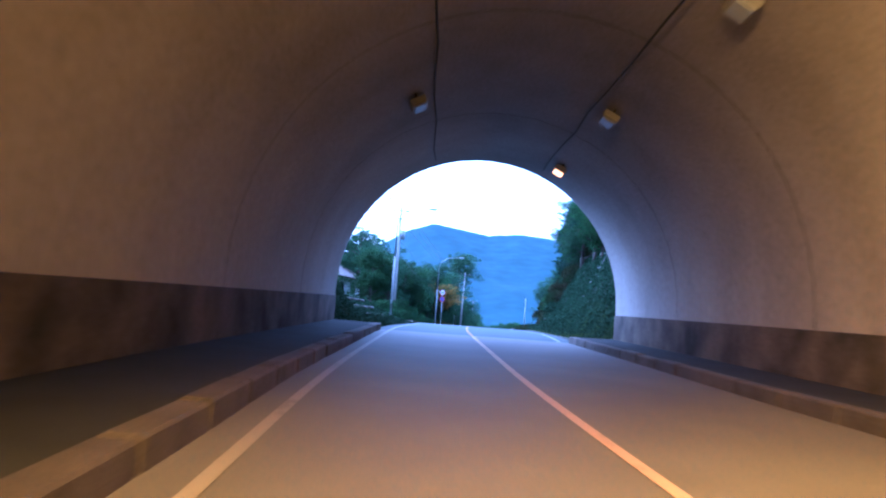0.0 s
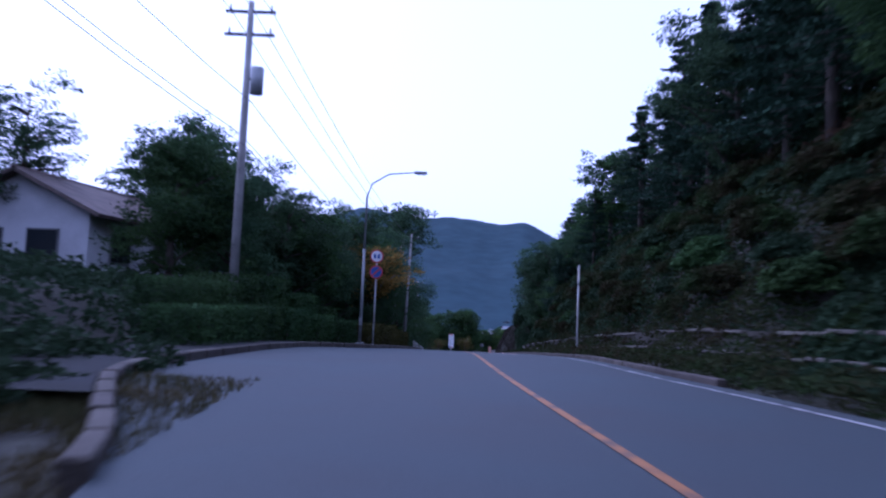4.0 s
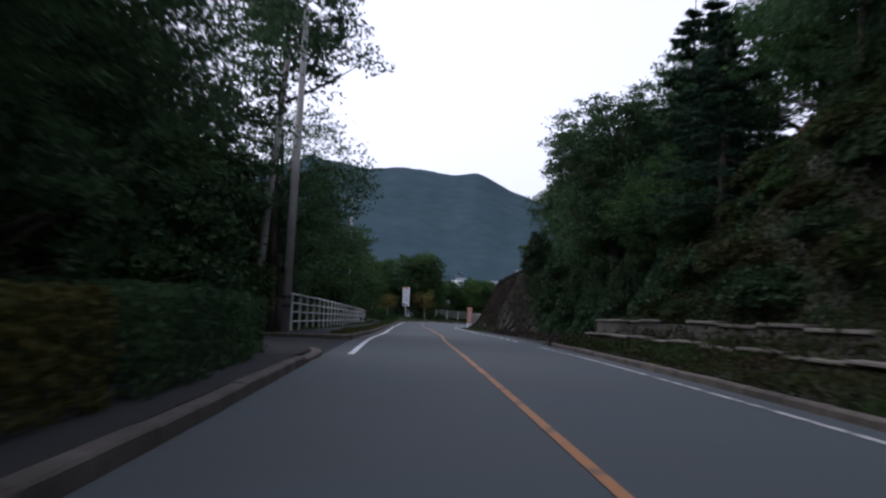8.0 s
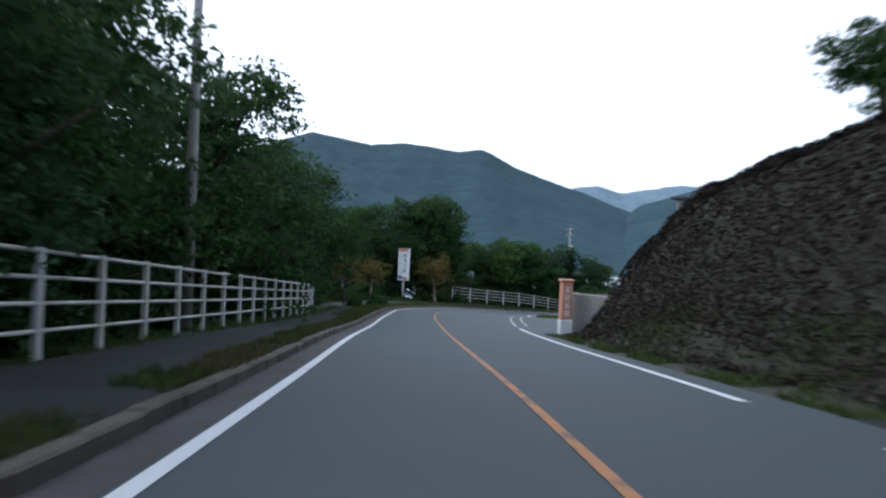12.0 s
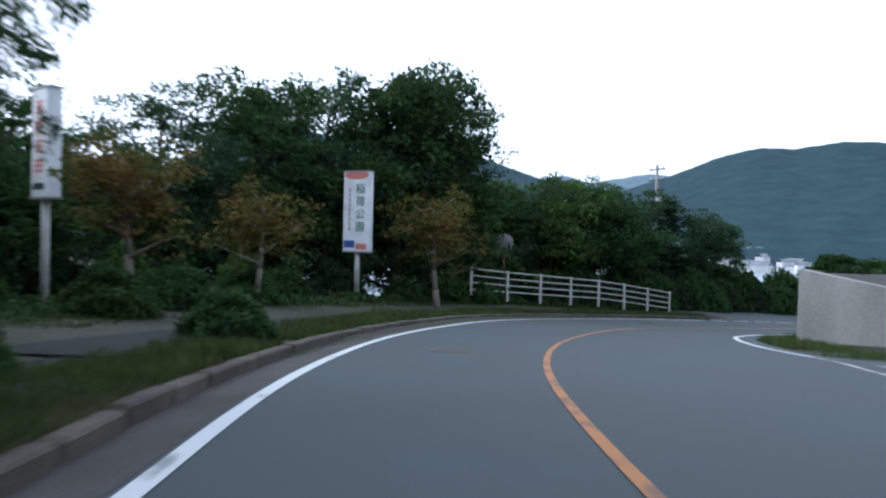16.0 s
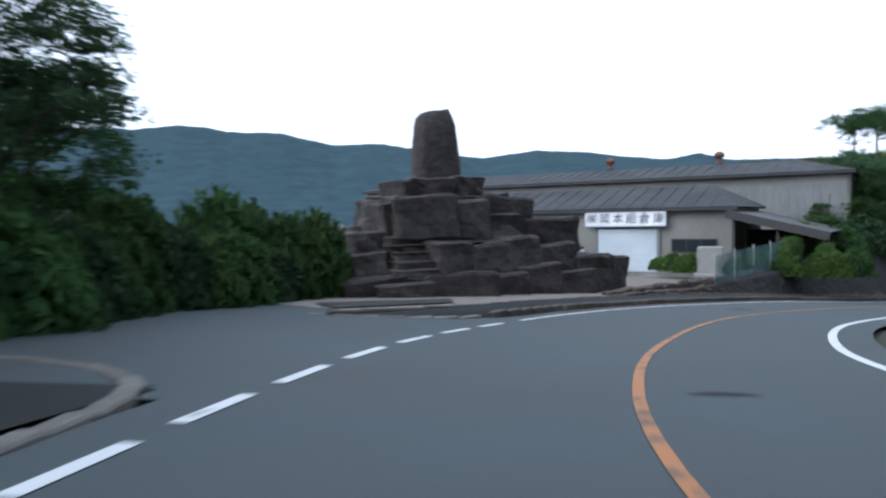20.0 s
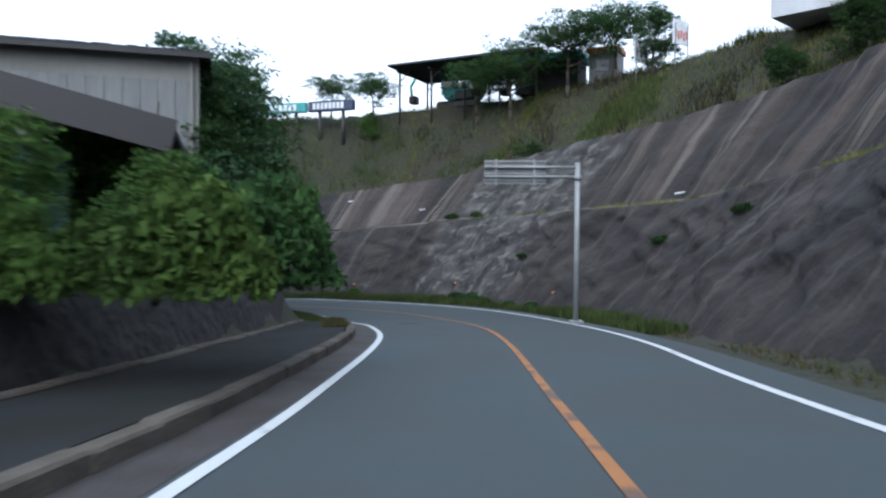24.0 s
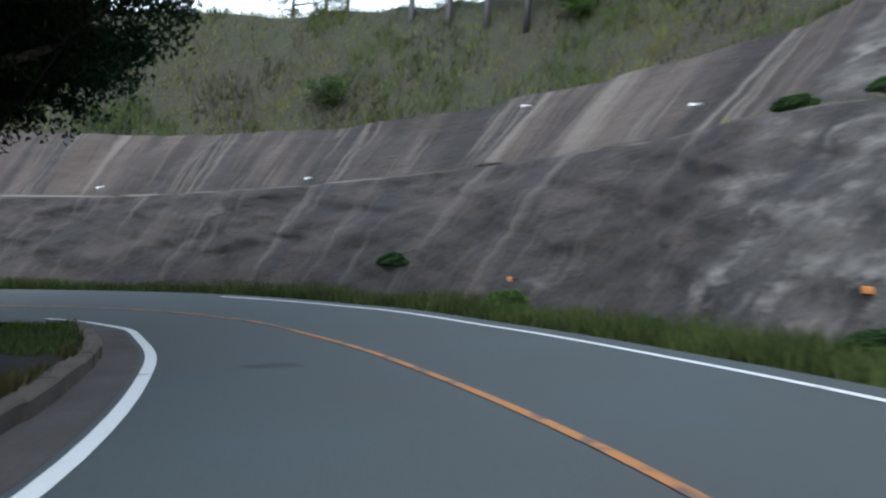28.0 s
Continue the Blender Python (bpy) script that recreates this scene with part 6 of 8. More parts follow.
board_sign(9.65, 209.6, -7.35, -31, 1.25, 1.1, 3.0, "稲荷公園", SIGN_GREEN, "tall white sign board with green characters on a white post")
board_sign(1.6, 201.1, land_at(1.6, 201.1), -50, -4.73 - land_at(1.6, 201.1), 0.95, 2.65, "", SIGN_PINK, "tall white sign board with faded pink characters among trees", 4)

# round traffic mirror seen from behind
root = thing("traffic_mirror", pose(17.4, 217.6, -8.3, 0, 0, -30), "round traffic mirror on a thin post behind the railing", "traffic mirror", "mirrors")
rodded("post", (0, 0, -0.3), (0, 0, 2.7), 0.045, RUST, root)
bm = bmesh.new()
bmesh.ops.create_uvsphere(bm, u_segments=24, v_segments=10, radius=0.42, matrix=pose(0, 0, 2.6) @ Matrix.Diagonal((1, 0.22, 1, 1)))
part("mirror_disc", bm, GALV, root, smooth=True)
bm = bmesh.new()
bmesh.ops.create_cone(bm, cap_ends=True, segments=24, radius1=0.46, radius2=0.46, depth=0.05, matrix=pose(0, 0.02, 2.6, 90))
part("mirror_rim", bm, GALV, root)

# overhead sign on a cantilever at the last bend, seen from its back
root = thing("gantry_sign", pose(77.85, 205.78, -12.98, 0, 0, 71), "grey cantilever post holding the bare back of a road sign", "road sign", "road signs")
rodded("post", (0, 0, -0.9), (0, 0, 4.45), 0.085, GALV, root, n=12)
for z in (4.0, 4.3):
    rodded("arm", (0, 0, z), (2.9, 0, z), 0.045, GALV, root)
boxed("sign_back", (1.95, -0.1, 4.15, 1.95, 0.03, 0.75), GREY_SHEET, root, "bare grey sheet with ribs")
for z in (3.9, 4.1, 4.3, 4.48):
    boxed("rib", (1.95, -0.06, z, 1.95, 0.05, 0.035), GALV, root)
for x in (1.35, 2.55):
    boxed("bracket", (x, -0.03, 4.15, 0.06, 0.08, 0.8), GALV, root)
rodded("collar", (0, 0, 3.9), (0, 0, 4.05), 0.12, GALV, root)
boxed("base_plate", (0, 0, -0.55, 0.4, 0.4, 0.06), GALV, root)

# low retaining wall in two steps below the vine-grown bank: a coped wall, and a ledge of slabs at its foot
def block_mesh(name, w, h, mat, z=0.0):
    bm = bmesh.new()
    box(bm, 0, 0, z, w, 1.97, h, bevel=0.015)
    me = bpy.data.meshes.new(name)
    bm.to_mesh(me)
    bm.free()
    me.materials.append(mat)
    return me


def low_wall(s0, s1):
    root = thing("retaining_wall", road_pose(s0, 6.1), "low stained concrete wall in two steps below the overgrown bank", "wall", kind="structure")
    inv = root.matrix_world.inverted()
    rows = ((block_mesh("wall_block", 0.22, 0.9, WALL_OLD), 6.3, 0.53), (block_mesh("coping", 0.3, 0.08, COPING), 6.27, 1.02), (block_mesh("foot_block", 0.3, 0.6, WALL_OLD), 5.98, 0.15), (block_mesh("ledge_slab", 0.42, 0.07, COPING), 5.9, 0.485))
    s = s0 + 1
    while s < s1:
        for me, d, h in rows:
            if h > 1 and int(s) % 10 in (4, 5, 9):
                continue
            piece(me.name, me, inv @ road_pose(s, d, h + 0.03 * math.sin(s * 1.7)) @ pose(0, 0, 0, slope(s) + 0.4 * math.sin(s * 2.3)), root)
        s += 2.0


low_wall(57, 123)

# salmon-coloured gate post and concrete corner wall at the yard
root = thing("gate_post", road_pose(167.9, 4.65, 0.0, 4), "faded salmon gate post with a white foot beside the yard", "gate post", "gate posts")
boxed("shaft", (0, 0, 1.3, 0.42, 0.42, 1.5), SALMON, root, bevel=0.03)
boxed("foot", (0, 0, 0.28, 0.46, 0.46, 0.62), SIGN_WHITE, root, bevel=0.02)
boxed("cap", (0, 0, 2.1, 0.5, 0.5, 0.1), SALMON, root, bevel=0.02)
word_bars(root, 0.0, 0.7, 1.9, 4, 0.22, -0.215, SIGN_WHITE)
root = thing("corner_wall", road_pose(168.5, 4.9, 0.0, -55), "pale concrete wall behind the gate post", "wall", "yard walls")
boxed("wall", (1.2, 0, 0.8, 2.3, 0.2, 1.7), CONCRETE, root, bevel=0.02)


def prism_wall(name, a, b, ha, hb, thick, base, mat, label):
    """A wall between two places whose top slopes from height ha to hb."""
    a, b = Vector(a), Vector(b)
    u = (b - a).normalized()
    n = Vector((-u.y, u.x, 0)) * thick / 2
    bm = bmesh.new()
    q = []
    for p, h in ((a, ha), (b, hb)):
        for sgn in (-1, 1):
            q += [bm.verts.new((p.x + n.x * sgn, p.y + n.y * sgn, base)), bm.verts.new((p.x + n.x * sgn, p.y + n.y * sgn, h))]
    for f in ((0, 1, 5, 4), (2, 6, 7, 3), (1, 3, 7, 5), (0, 2, 3, 1), (4, 5, 7, 6), (0, 4, 6, 2)):
        bm.faces.new([q[i] for i in f])
    bmesh.ops.recalc_face_normals(bm, faces=bm.faces)
    return tagged(part(name, bm, mat), label, "wall", kind="structure")


prism_wall("yard_wall", (24.25, 203.9, 0), (25.7, 195.3, 0), -6.27, -7.28, 0.3, -9.3, CONCRETE, "stained concrete retaining wall with a sloping top")
prism_wall("yard_wall", (24.45, 203.95, 0), (33.0, 210.2, 0), -6.27, -6.9, 0.3, -10.4, CONCRETE, "concrete retaining wall along the inside of the bend")
prism_wall("yard_wall", (25.7, 195.2, 0), (27.4, 191.8, 0), -7.28, -8.1, 0.3, -9.3, EARTH, "worn earth edge where the yard ramp meets the road")
v = [(24.5, 203.8, -6.38), (25.85, 195.3, -7.36), (27.2, 192.4, -7.95), (46, 184, -7.4), (52, 205, -6.6), (33, 210.1, -6.9)]
tagged(raw("yard_ramp", v, [(0, 1, 2), (0, 2, 3), (0, 3, 4), (0, 4, 5)], GUTTER), "dark asphalt ramp up to the factory yard", "yard", kind="structure")

for s, d, h in ((213.2, 5.6, 2.36), (217.1, 6.0, 2.48), (220.7, 6.0, 2.60), (224.0, 6.4, 2.86), (227.7, 7.3, 3.09)):
    bush("light" if h < 1.7 else "mid", s, d, 1.2, 1.5, 0.9, h - 0.15, "leafy green weeds at the top of the yard ramp")

# ---- the stone monument: rough blocks piled in tiers round a standing stone ----
def rough_block(seed, bumpy=0.07):
    bm = bmesh.new()
    bmesh.ops.create_cube(bm, size=1)
    bmesh.ops.bevel(bm, geom=list(bm.edges), offset=0.07, segments=1, affect="EDGES")
    bmesh.ops.subdivide_edges(bm, edges=[e for e in bm.edges if e.calc_length() > 0.4], cuts=2, use_grid_fill=True)
    for v in bm.verts:
        q = Vector((seed * 3.1, seed * 1.7, seed))
        v.co += noise.noise_vector(v.co * 1.4 + q) * bumpy * 1.6 + noise.noise_vector(v.co * 4 + q) * bumpy * 0.75 + noise.noise_vector(v.co * 9 + q) * bumpy * 0.25
    me = bpy.data.meshes.new("stone")
    bm.to_mesh(me)
    bm.free()
    me.materials.append(STONE)
    return me


BLOCKS = [rough_block(k) for k in range(9)]
MON_Z = -11.0
mon = thing("stone_monument", pose(51.3, 229.0, MON_Z, 0, 0, -30), "monument of piled dark weathered stone blocks round a tall standing stone", "monument")
mr = random.Random(3)


def stone(x, y, z, sx, sy, sz, tilt=4.0, which=None):
    me = BLOCKS[which if which is not None else mr.randrange(9)]
    z, sz = z * 0.93 - 0.08, sz * 0.95
    m = pose(x, y, z + sz / 2, mr.uniform(-tilt, tilt), mr.uniform(-tilt, tilt), mr.uniform(-9, 9)) @ Matrix.Diagonal((sx * 1.05, sy * 1.05, sz * 1.07, 1))
    piece("stone", me, m, mon)


# laid stones: cap and upper tiers, the stair on one side, middle and foot tiers, flanks, and the hidden core
stone(-2.1, -0.2, 3.6, 1.1, 1.6, 0.9, 2.5)
stone(-1.1, 0.0, 3.7, 1.6, 2.2, 0.85, 2.5)
stone(0.3, -0.05, 3.9, 1.25, 1.7, 0.72, 2.5)
stone(-1.92, -1.3, 2.3, 2.2, 1.2, 1.5, 1, 2)
stone(-3.05, -0.65, 2.4, 0.85, 1.3, 1.2, 2.5)
stone(-0.02, -0.95, 2.2, 1.6, 1.3, 1.5, 2.5)
stone(1.55, -0.3, 2.8, 1.05, 1.2, 1.1, 2.5)
stone(1.9, -0.6, 2.1, 1.95, 1.4, 1.65, 2.5)
stone(-3.97, -0.9, 1.65, 1.15, 1.4, 0.9, 2.5)
stone(-4.15, -1.35, 0.9, 1.2, 1.5, 0.9, 2.5)
stone(-2.54, -1.35, 1.8, 2.05, 0.9, 0.55, 1.5)
stone(-2.54, -1.8, 1.45, 1.6, 0.8, 0.36, 1.5)
stone(-2.67, -2.2, 1.15, 1.5, 0.8, 0.33, 1.5)
stone(-2.89, -2.6, 0.85, 1.55, 0.8, 0.36, 1.5)
stone(-1.26, -2.0, 0.85, 1.55, 1.2, 1.25, 2, 4)
stone(0.31, -1.75, 0.7, 1.65, 1.3, 1.25, 2.5)
stone(1.82, -1.55, 0.7, 1.65, 1.3, 1.5, 2.5)
stone(3.8, -0.75, 1.5, 2.3, 1.5, 1.45, 3, 5)
stone(3.5, -1.35, 0.75, 1.85, 1.3, 1.15, 2.5)
stone(-4.35, -2.3, -0.1, 2.2, 1.4, 1.1, 2.5)
stone(-3.45, -3.0, -0.1, 1.9, 1.0, 0.86, 2, 6)
stone(-2.6, -2.55, -0.1, 1.9, 1.0, 1.0, 2.5)
stone(-1.36, -2.95, -0.1, 2.7, 1.1, 1.05, 2.5, 1)
stone(0.9, -2.4, -0.1, 1.5, 1.2, 0.95, 2.5)
stone(2.4, -2.1, -0.1, 1.65, 1.2, 1.2, 2.5)
stone(3.9, -1.95, -0.15, 1.85, 1.3, 0.95, 2.5)
stone(5.2, -1.4, -0.25, 1.75, 1.4, 1.6, 3, 4)
stone(6.5, -1.15, -0.35, 1.25, 1.5, 1.55, 4, 7)
stone(-4.9, -0.6, -0.1, 1.3, 2.2, 1.0, 2.5)
stone(-4.3, 0.3, 0.8, 1.3, 2.2, 1.0, 2.5)
stone(-3.5, 0.6, 1.7, 1.3, 2.0, 1.0, 2.5)
stone(5.9, 0.5, -0.3, 1.5, 2.2, 1.3, 2.5)
stone(4.6, 0.8, 0.9, 1.5, 2.2, 1.2, 2.5)
stone(3.0, 0.9, 2.0, 1.5, 1.8, 1.3, 2.5)
stone(-2.6, 0.9, 2.7, 1.2, 1.8, 1.1, 2.5)
stone(0.6, 0.3, -0.1, 9.0, 4.6, 1.2, 0.6)
stone(0.0, 0.4, 0.9, 7.2, 4.0, 1.2, 0.6)
stone(-0.4, 0.5, 1.9, 5.6, 3.2, 1.2, 0.6)
stone(-0.6, 0.5, 2.9, 4.0, 2.6, 1.0, 0.6)
# the standing stone narrows upward and is slightly hollow at one side
bm = bmesh.new()
rings = 11
last = None
for k in range(rings):
    t = k / (rings - 1)
    w, d = 0.9 - 0.2 * t + 0.06 * math.sin(t * 3.0), 0.6 - 0.14 * t
    if t > 0.86:
        w, d = w * (1.0 - (t - 0.86) * 2.0), d * (1.0 - (t - 0.86) * 2.0)
    ring = []
    for j in range(14):
        a = 2 * math.pi * j / 14
        c, s_ = math.cos(a), math.sin(a)
        e = 0.45
        p = Vector((math.copysign(abs(c) ** e, c) * w, math.copysign(abs(s_) ** e, s_) * d, t * 2.85))
        p += noise.noise_vector(p * 1.3) * 0.07
        p.z += 0.1 * c * (t > 0.9)
        ring.append(bm.verts.new(p))
    if last:
        for j in range(14):
            bm.faces.new((last[j], last[(j + 1) % 14], ring[(j + 1) % 14], ring[j]))
    last = ring
bm.faces.new(last)
slab = part("standing_stone", bm, STONE, mon, "tall dark standing stone", smooth=True)
slab.matrix_local = pose(-0.55, 0.1, 3.95, 1.0, -1.0, 3)

# paved apron and dark edging before the monument
def patch(name, corners, mat, label, category, lift=0.02, n=8):
    """A four-cornered sheet that follows the land."""
    a, b, c, d = [np.array(q, float) for q in corners]
    u, w = np.meshgrid(np.linspace(0, 1, n), np.linspace(0, 1, n))
    u, w = u.ravel()[:, None], w.ravel()[:, None]
    q = (1 - w) * ((1 - u) * a + u * b) + w * ((1 - u) * d + u * c)
    z = land(q[:, 0], q[:, 1]) + lift
    i = np.arange(n * n).reshape(n, n)
    f = np.stack([i[:-1, :-1].ravel(), i[:-1, 1:].ravel(), i[1:, 1:].ravel(), i[1:, :-1].ravel()], 1)
    return tagged(raw(name, np.column_stack([q, z]), f, mat, smooth=True), label, category, kind="structure")


def on(s, d):
    p = road(s, d)
    return (p.x, p.y)


PAVING = material("pale_paving", (0.165, 0.147, 0.132), rough=0.9, vary=0.2, scale=0.8, fine=20.0, bump=0.3, second=(0.11, 0.096, 0.086))
patch("monument_apron", (on(234.5, -7.3), on(244.5, -5.9), on(246, -9), on(236, -14)), PAVING, "pale paved apron at the foot of the monument", "paving", 0.05)
patch("apron_bed", (on(234.9, -8.6), on(238.0, -7.3), on(239.0, -8.3), on(235.8, -10.2)), MORTAR, "dark planting bed let into the apron", "paving", 0.09)
kerb_row(233.5, 246, lambda s: float(np.interp(s, (233.5, 237, 246), (-7.6, -6.3, -5.75))), KERB_ONE, 0.8, "dark kerb curving round the monument apron", height=-0.02)
patch("sandy_lot", (on(244.8, -6.5), on(253.0, -6.0), on(259, -13), on(246, -22)), SAND, "bare sandy lot in front of the warehouse", "lot", 0.05, 14)

rub = thing("rubble_bank", road_pose(245, -6.1), "low bank of brown rubble and earth below the sandy lot", "rubble", "rocks")
inv_r = rub.matrix_world.inverted()
RUB = []
for me in BLOCKS[:4]:
    me = me.copy()
    me.materials.clear()
    me.materials.append(RUBBLE)
    RUB.append(me)
for k in range(40):
    s = 244.8 + k * 0.19
    tall = float(np.interp(s, (244.8, 249, 252.5), (0.3, 0.65, 1.0)))
    for row in range(2 if k % 2 else 1):
        piece("rock", RUB[k % 4], inv_r @ road_pose(s, -6.05 - 0.35 * row - mr.uniform(0, 0.2), 0.05 + tall * 0.35 * row, mr.uniform(0, 90)) @ Matrix.Diagonal((mr.uniform(0.35, 0.7), mr.uniform(0.4, 0.8), tall * mr.uniform(0.6, 1.0), 1)), rub)

# ---- the warehouse: long main hall, hipped annex with a shutter, lean-to ----
WH = pose(68.7, 222.0, -11.45, 0, 0, -91)


def hall(name, x0, x1, y0, y1, eave, ridge, label, wall_mat, hip=0.0):
    root = thing(name, WH, label, "warehouse", "warehouse")
    th = 0.2
    boxed("front_wall", ((x0 + x1) / 2, y0 + th / 2, eave / 2 - 0.4, x1 - x0, th, eave + 0.8), wall_mat, root)
    boxed("back_wall", ((x0 + x1) / 2, y1 - th / 2, eave / 2 - 0.4, x1 - x0, th, eave + 0.8), wall_mat, root)
    ym = (y0 + y1) / 2
    for x in (x0 + th / 2, x1 - th / 2):
        bm = bmesh.new()
        ends = []
        for xx in (x - th / 2, x + th / 2):
            top = [(xx, ym, ridge - 0.05)] if not hip else []
            ends.append([bm.verts.new(c) for c in [(xx, y0 + th, -0.8), (xx, y1 - th, -0.8), (xx, y1 - th, eave)] + top + [(xx, y0 + th, eave)]])
        bm.faces.new(ends[0][::-1]), bm.faces.new(ends[1])
        k = len(ends[0])
        for j in range(k):
            bm.faces.new((ends[0][j], ends[0][(j + 1) % k], ends[1][(j + 1) % k], ends[1][j]))
        bmesh.ops.recalc_face_normals(bm, faces=bm.faces)
        part("end_wall", bm, wall_mat, root)
    o = 0.35
    for sgn, ye in ((-1, y0 - o), (1, y1 + o)):
        bm = bmesh.new()
        q = [(x0 - o, ye, eave + 0.02), (x1 + o, ye, eave + 0.02), (x1 + o - hip, ym, ridge), (x0 - o + hip, ym, ridge)]
        lo = [bm.verts.new(c) for c in q]
        hi = [bm.verts.new((c[0], c[1], c[2] + 0.12)) for c in q]
        bm.faces.new(lo[::-1]), bm.faces.new(hi)
        for j in range(4):
            bm.faces.new((lo[j], lo[(j + 1) % 4], hi[(j + 1) % 4], hi[j]))
        bmesh.ops.recalc_face_normals(bm, faces=bm.faces)
        slope = part("roof_slope", bm, ROOF, root)
        if sgn < 0:
            r = math.hypot(ym - ye, ridge - eave)
            ang = math.degrees(math.atan2(ridge - eave, ym - ye))
            x = x0
            while x < x1:
                inset = max(0, (x - (x1 - hip)) / max(hip, 0.01)) if hip else 0
                length = r * (1 - min(1, max(0, inset))) - 0.1
                if length > 0.5:
                    c = length / 2
                    boxed("roof_rib", (x, ye + math.cos(radians(ang)) * c, eave + 0.15 + math.sin(radians(ang)) * c, 0.06, length, 0.03), ROOF, slope, rot=pose(0, 0, 0, ang))
                x += 0.9
    if hip:
        for xa, xb in ((x0 - o, x0 - o + hip), (x1 + o, x1 + o - hip)):
            bm = bmesh.new()
            vs = [bm.verts.new(c) for c in ((xa, y0 - o, eave + 0.1), (xa, y1 + o, eave + 0.1), (xb, ym, ridge + 0.11))]
            bm.faces.new(vs)
            part("roof_slope", bm, ROOF, root)
    else:
        rodded("ridge_cap", (x0 - o, ym, ridge + 0.12), (x1 + o, ym, ridge + 0.12), 0.16, ROOF, root)
    boxed("gutter", ((x0 + x1) / 2, y0 - o - 0.05, eave - 0.02, x1 - x0 + 2 * o, 0.12, 0.12), BLACK_STEEL, root)
    return root


main = hall("warehouse_hall", -34, 4.75, 11.3, 20.0, 5.75, 6.8, "long cream and grey sheet-metal warehouse with a low slate-grey roof", CREAM, hip=3.7)
for k in range(19):
    x = -4.1 + k * 0.47
    boxed("grey_panel", (x, 11.285, 3.75, 0.44, 0.05, 2.6), GREY_SHEET, main, "weathered grey sheet panel")
boxed("downpipe", (4.55, 11.2, 2.7, 0.1, 0.1, 5.8), CREAM, main)
for x in (-4.0, -12.4):
    vent = part("roof_vent", rod(bmesh.new(), (x, 15.65, 6.7), (x, 15.65, 7.45), 0.2, 0.18, 14), RUST, main, "rusty turning roof ventilator")
    bm = bmesh.new()
    bmesh.ops.create_uvsphere(bm, u_segments=14, v_segments=8, radius=0.38, matrix=Matrix.Translation((x, 15.65, 7.6)) @ Matrix.Diagonal((1, 1, 0.75, 1)))
    part("ventilator_head", bm, RUST, vent)
    part("ventilator_flashing", rod(bmesh.new(), (x, 15.65, 6.75), (x, 15.65, 7.05), 0.5, 0.22, 14), ROOF, vent)
for x in (-7.5, -18.5, -27):
    boxed("roof_light", (x, 13.3, 6.35, 1.0, 1.5, 0.06), SIGN_WHITE, main, "pale translucent roof sheet", rot=pose(0, 0, 0, 13.0))
annex = hall("warehouse_annex", -20, 0, 0, 8, 3.5, 4.85, "cream single-storey annex with a hipped slate-grey roof and white shutter", CREAM, hip=2.2)
door = boxed("shutter_door", (-5.72, -0.06, 1.2, 3.45, 0.1, 2.45), SHUTTER, annex, "closed white roller shutter")
for k in range(11):
    boxed("shutter_slat", (-5.72, -0.12, 0.12 + k * 0.22, 3.42, 0.03, 0.2), SHUTTER, door, bevel=0.012)
for x in (-7.55, -3.9):
    boxed("door_jamb", (x, -0.08, 1.3, 0.16, 0.14, 2.6), GREY_SHEET, annex)
for x, n in ((-1.97, 3), (-11.6, 2)):
    win = boxed("window_frame", (x, -0.03, 1.5, 0.82 * n, 0.1, 0.75), BLACK_STEEL, annex)
    for k in range(n):
        boxed("pane", (x + (k - (n - 1) / 2) * 0.8, -0.07, 1.5, 0.74, 0.05, 0.64), PANE, win)
boxed("wall_base", (-10, -0.02, 0.15, 20.04, 0.1, 0.9), CONCRETE, annex, "stained concrete footing")
board = thing("name_board", WH @ pose(-5.75, -0.4, 3.0), "long white board with dark painted characters over the shutter", "sign", "signs")
boxed("panel", (0, 0, 0, 4.7, 0.08, 0.78), SIGN_WHITE, board)
bm = bmesh.new()
for z in (-0.39, 0.39):
    box(bm, 0, -0.02, z, 4.74, 0.1, 0.04)
for x in (-2.35, 2.35):
    box(bm, x, -0.02, 0, 0.04, 0.1, 0.82)
part("panel_frame", bm, SHUTTER, board)
for x in (-1.9, 1.9):
    boxed("bracket", (x, 0.2, 0, 0.06, 0.36, 0.5), BLACK_STEEL, board)
for k, ch in enumerate("㈱岡本組倉庫"):
    glyph_text(ch, board, -1.95 + k * 0.78, -0.055, 0.0, 0.62, SIGN_DARK)
lean = thing("lean_to", WH, "dark open lean-to roof beside the annex", "shed", "warehouse")
for k in range(9):
    y = -0.8 + k * 1.05
    boxed("roof_sheet", (2.35, y, 2.78, 4.9, 1.02, 0.06), BLACK_STEEL, lean, rot=pose(0, 0, 0, 0, 14.0, 0))
boxed("fascia", (2.35, -1.36, 2.62, 4.95, 0.06, 0.42), BLACK_STEEL, lean, rot=pose(0, 0, 0, 0, 14.0, 0))
for x, z in ((0.3, 3.1), (2.4, 2.65), (4.5, 2.15)):
    for y in (-1.1, 2.5, 6.5):
        boxed("post", (x, y, z / 2, 0.12, 0.12, z), BLACK_STEEL, lean)
# added panel: the shade below the roof as a near-black sheet
boxed("dark_back", (2.3, 3.4, 1.1, 4.4, 0.1, 2.4), SHADE_BLACK, lean)
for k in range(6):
    boxed("stored_bundle", (0.9 + 0.5 * k, 4.4 + 0.3 * (k % 2), 0.35, 0.4, 3.0, 0.7 + 0.15 * (k % 3)), SHADE_BLACK, lean, bevel=0.03)
patch("yard_slab", ((62.5, 223), (78.5, 218.6), (82, 244), (62, 244)), SAND, "packed pale ground round the warehouse", "yard", 0.06, 14)
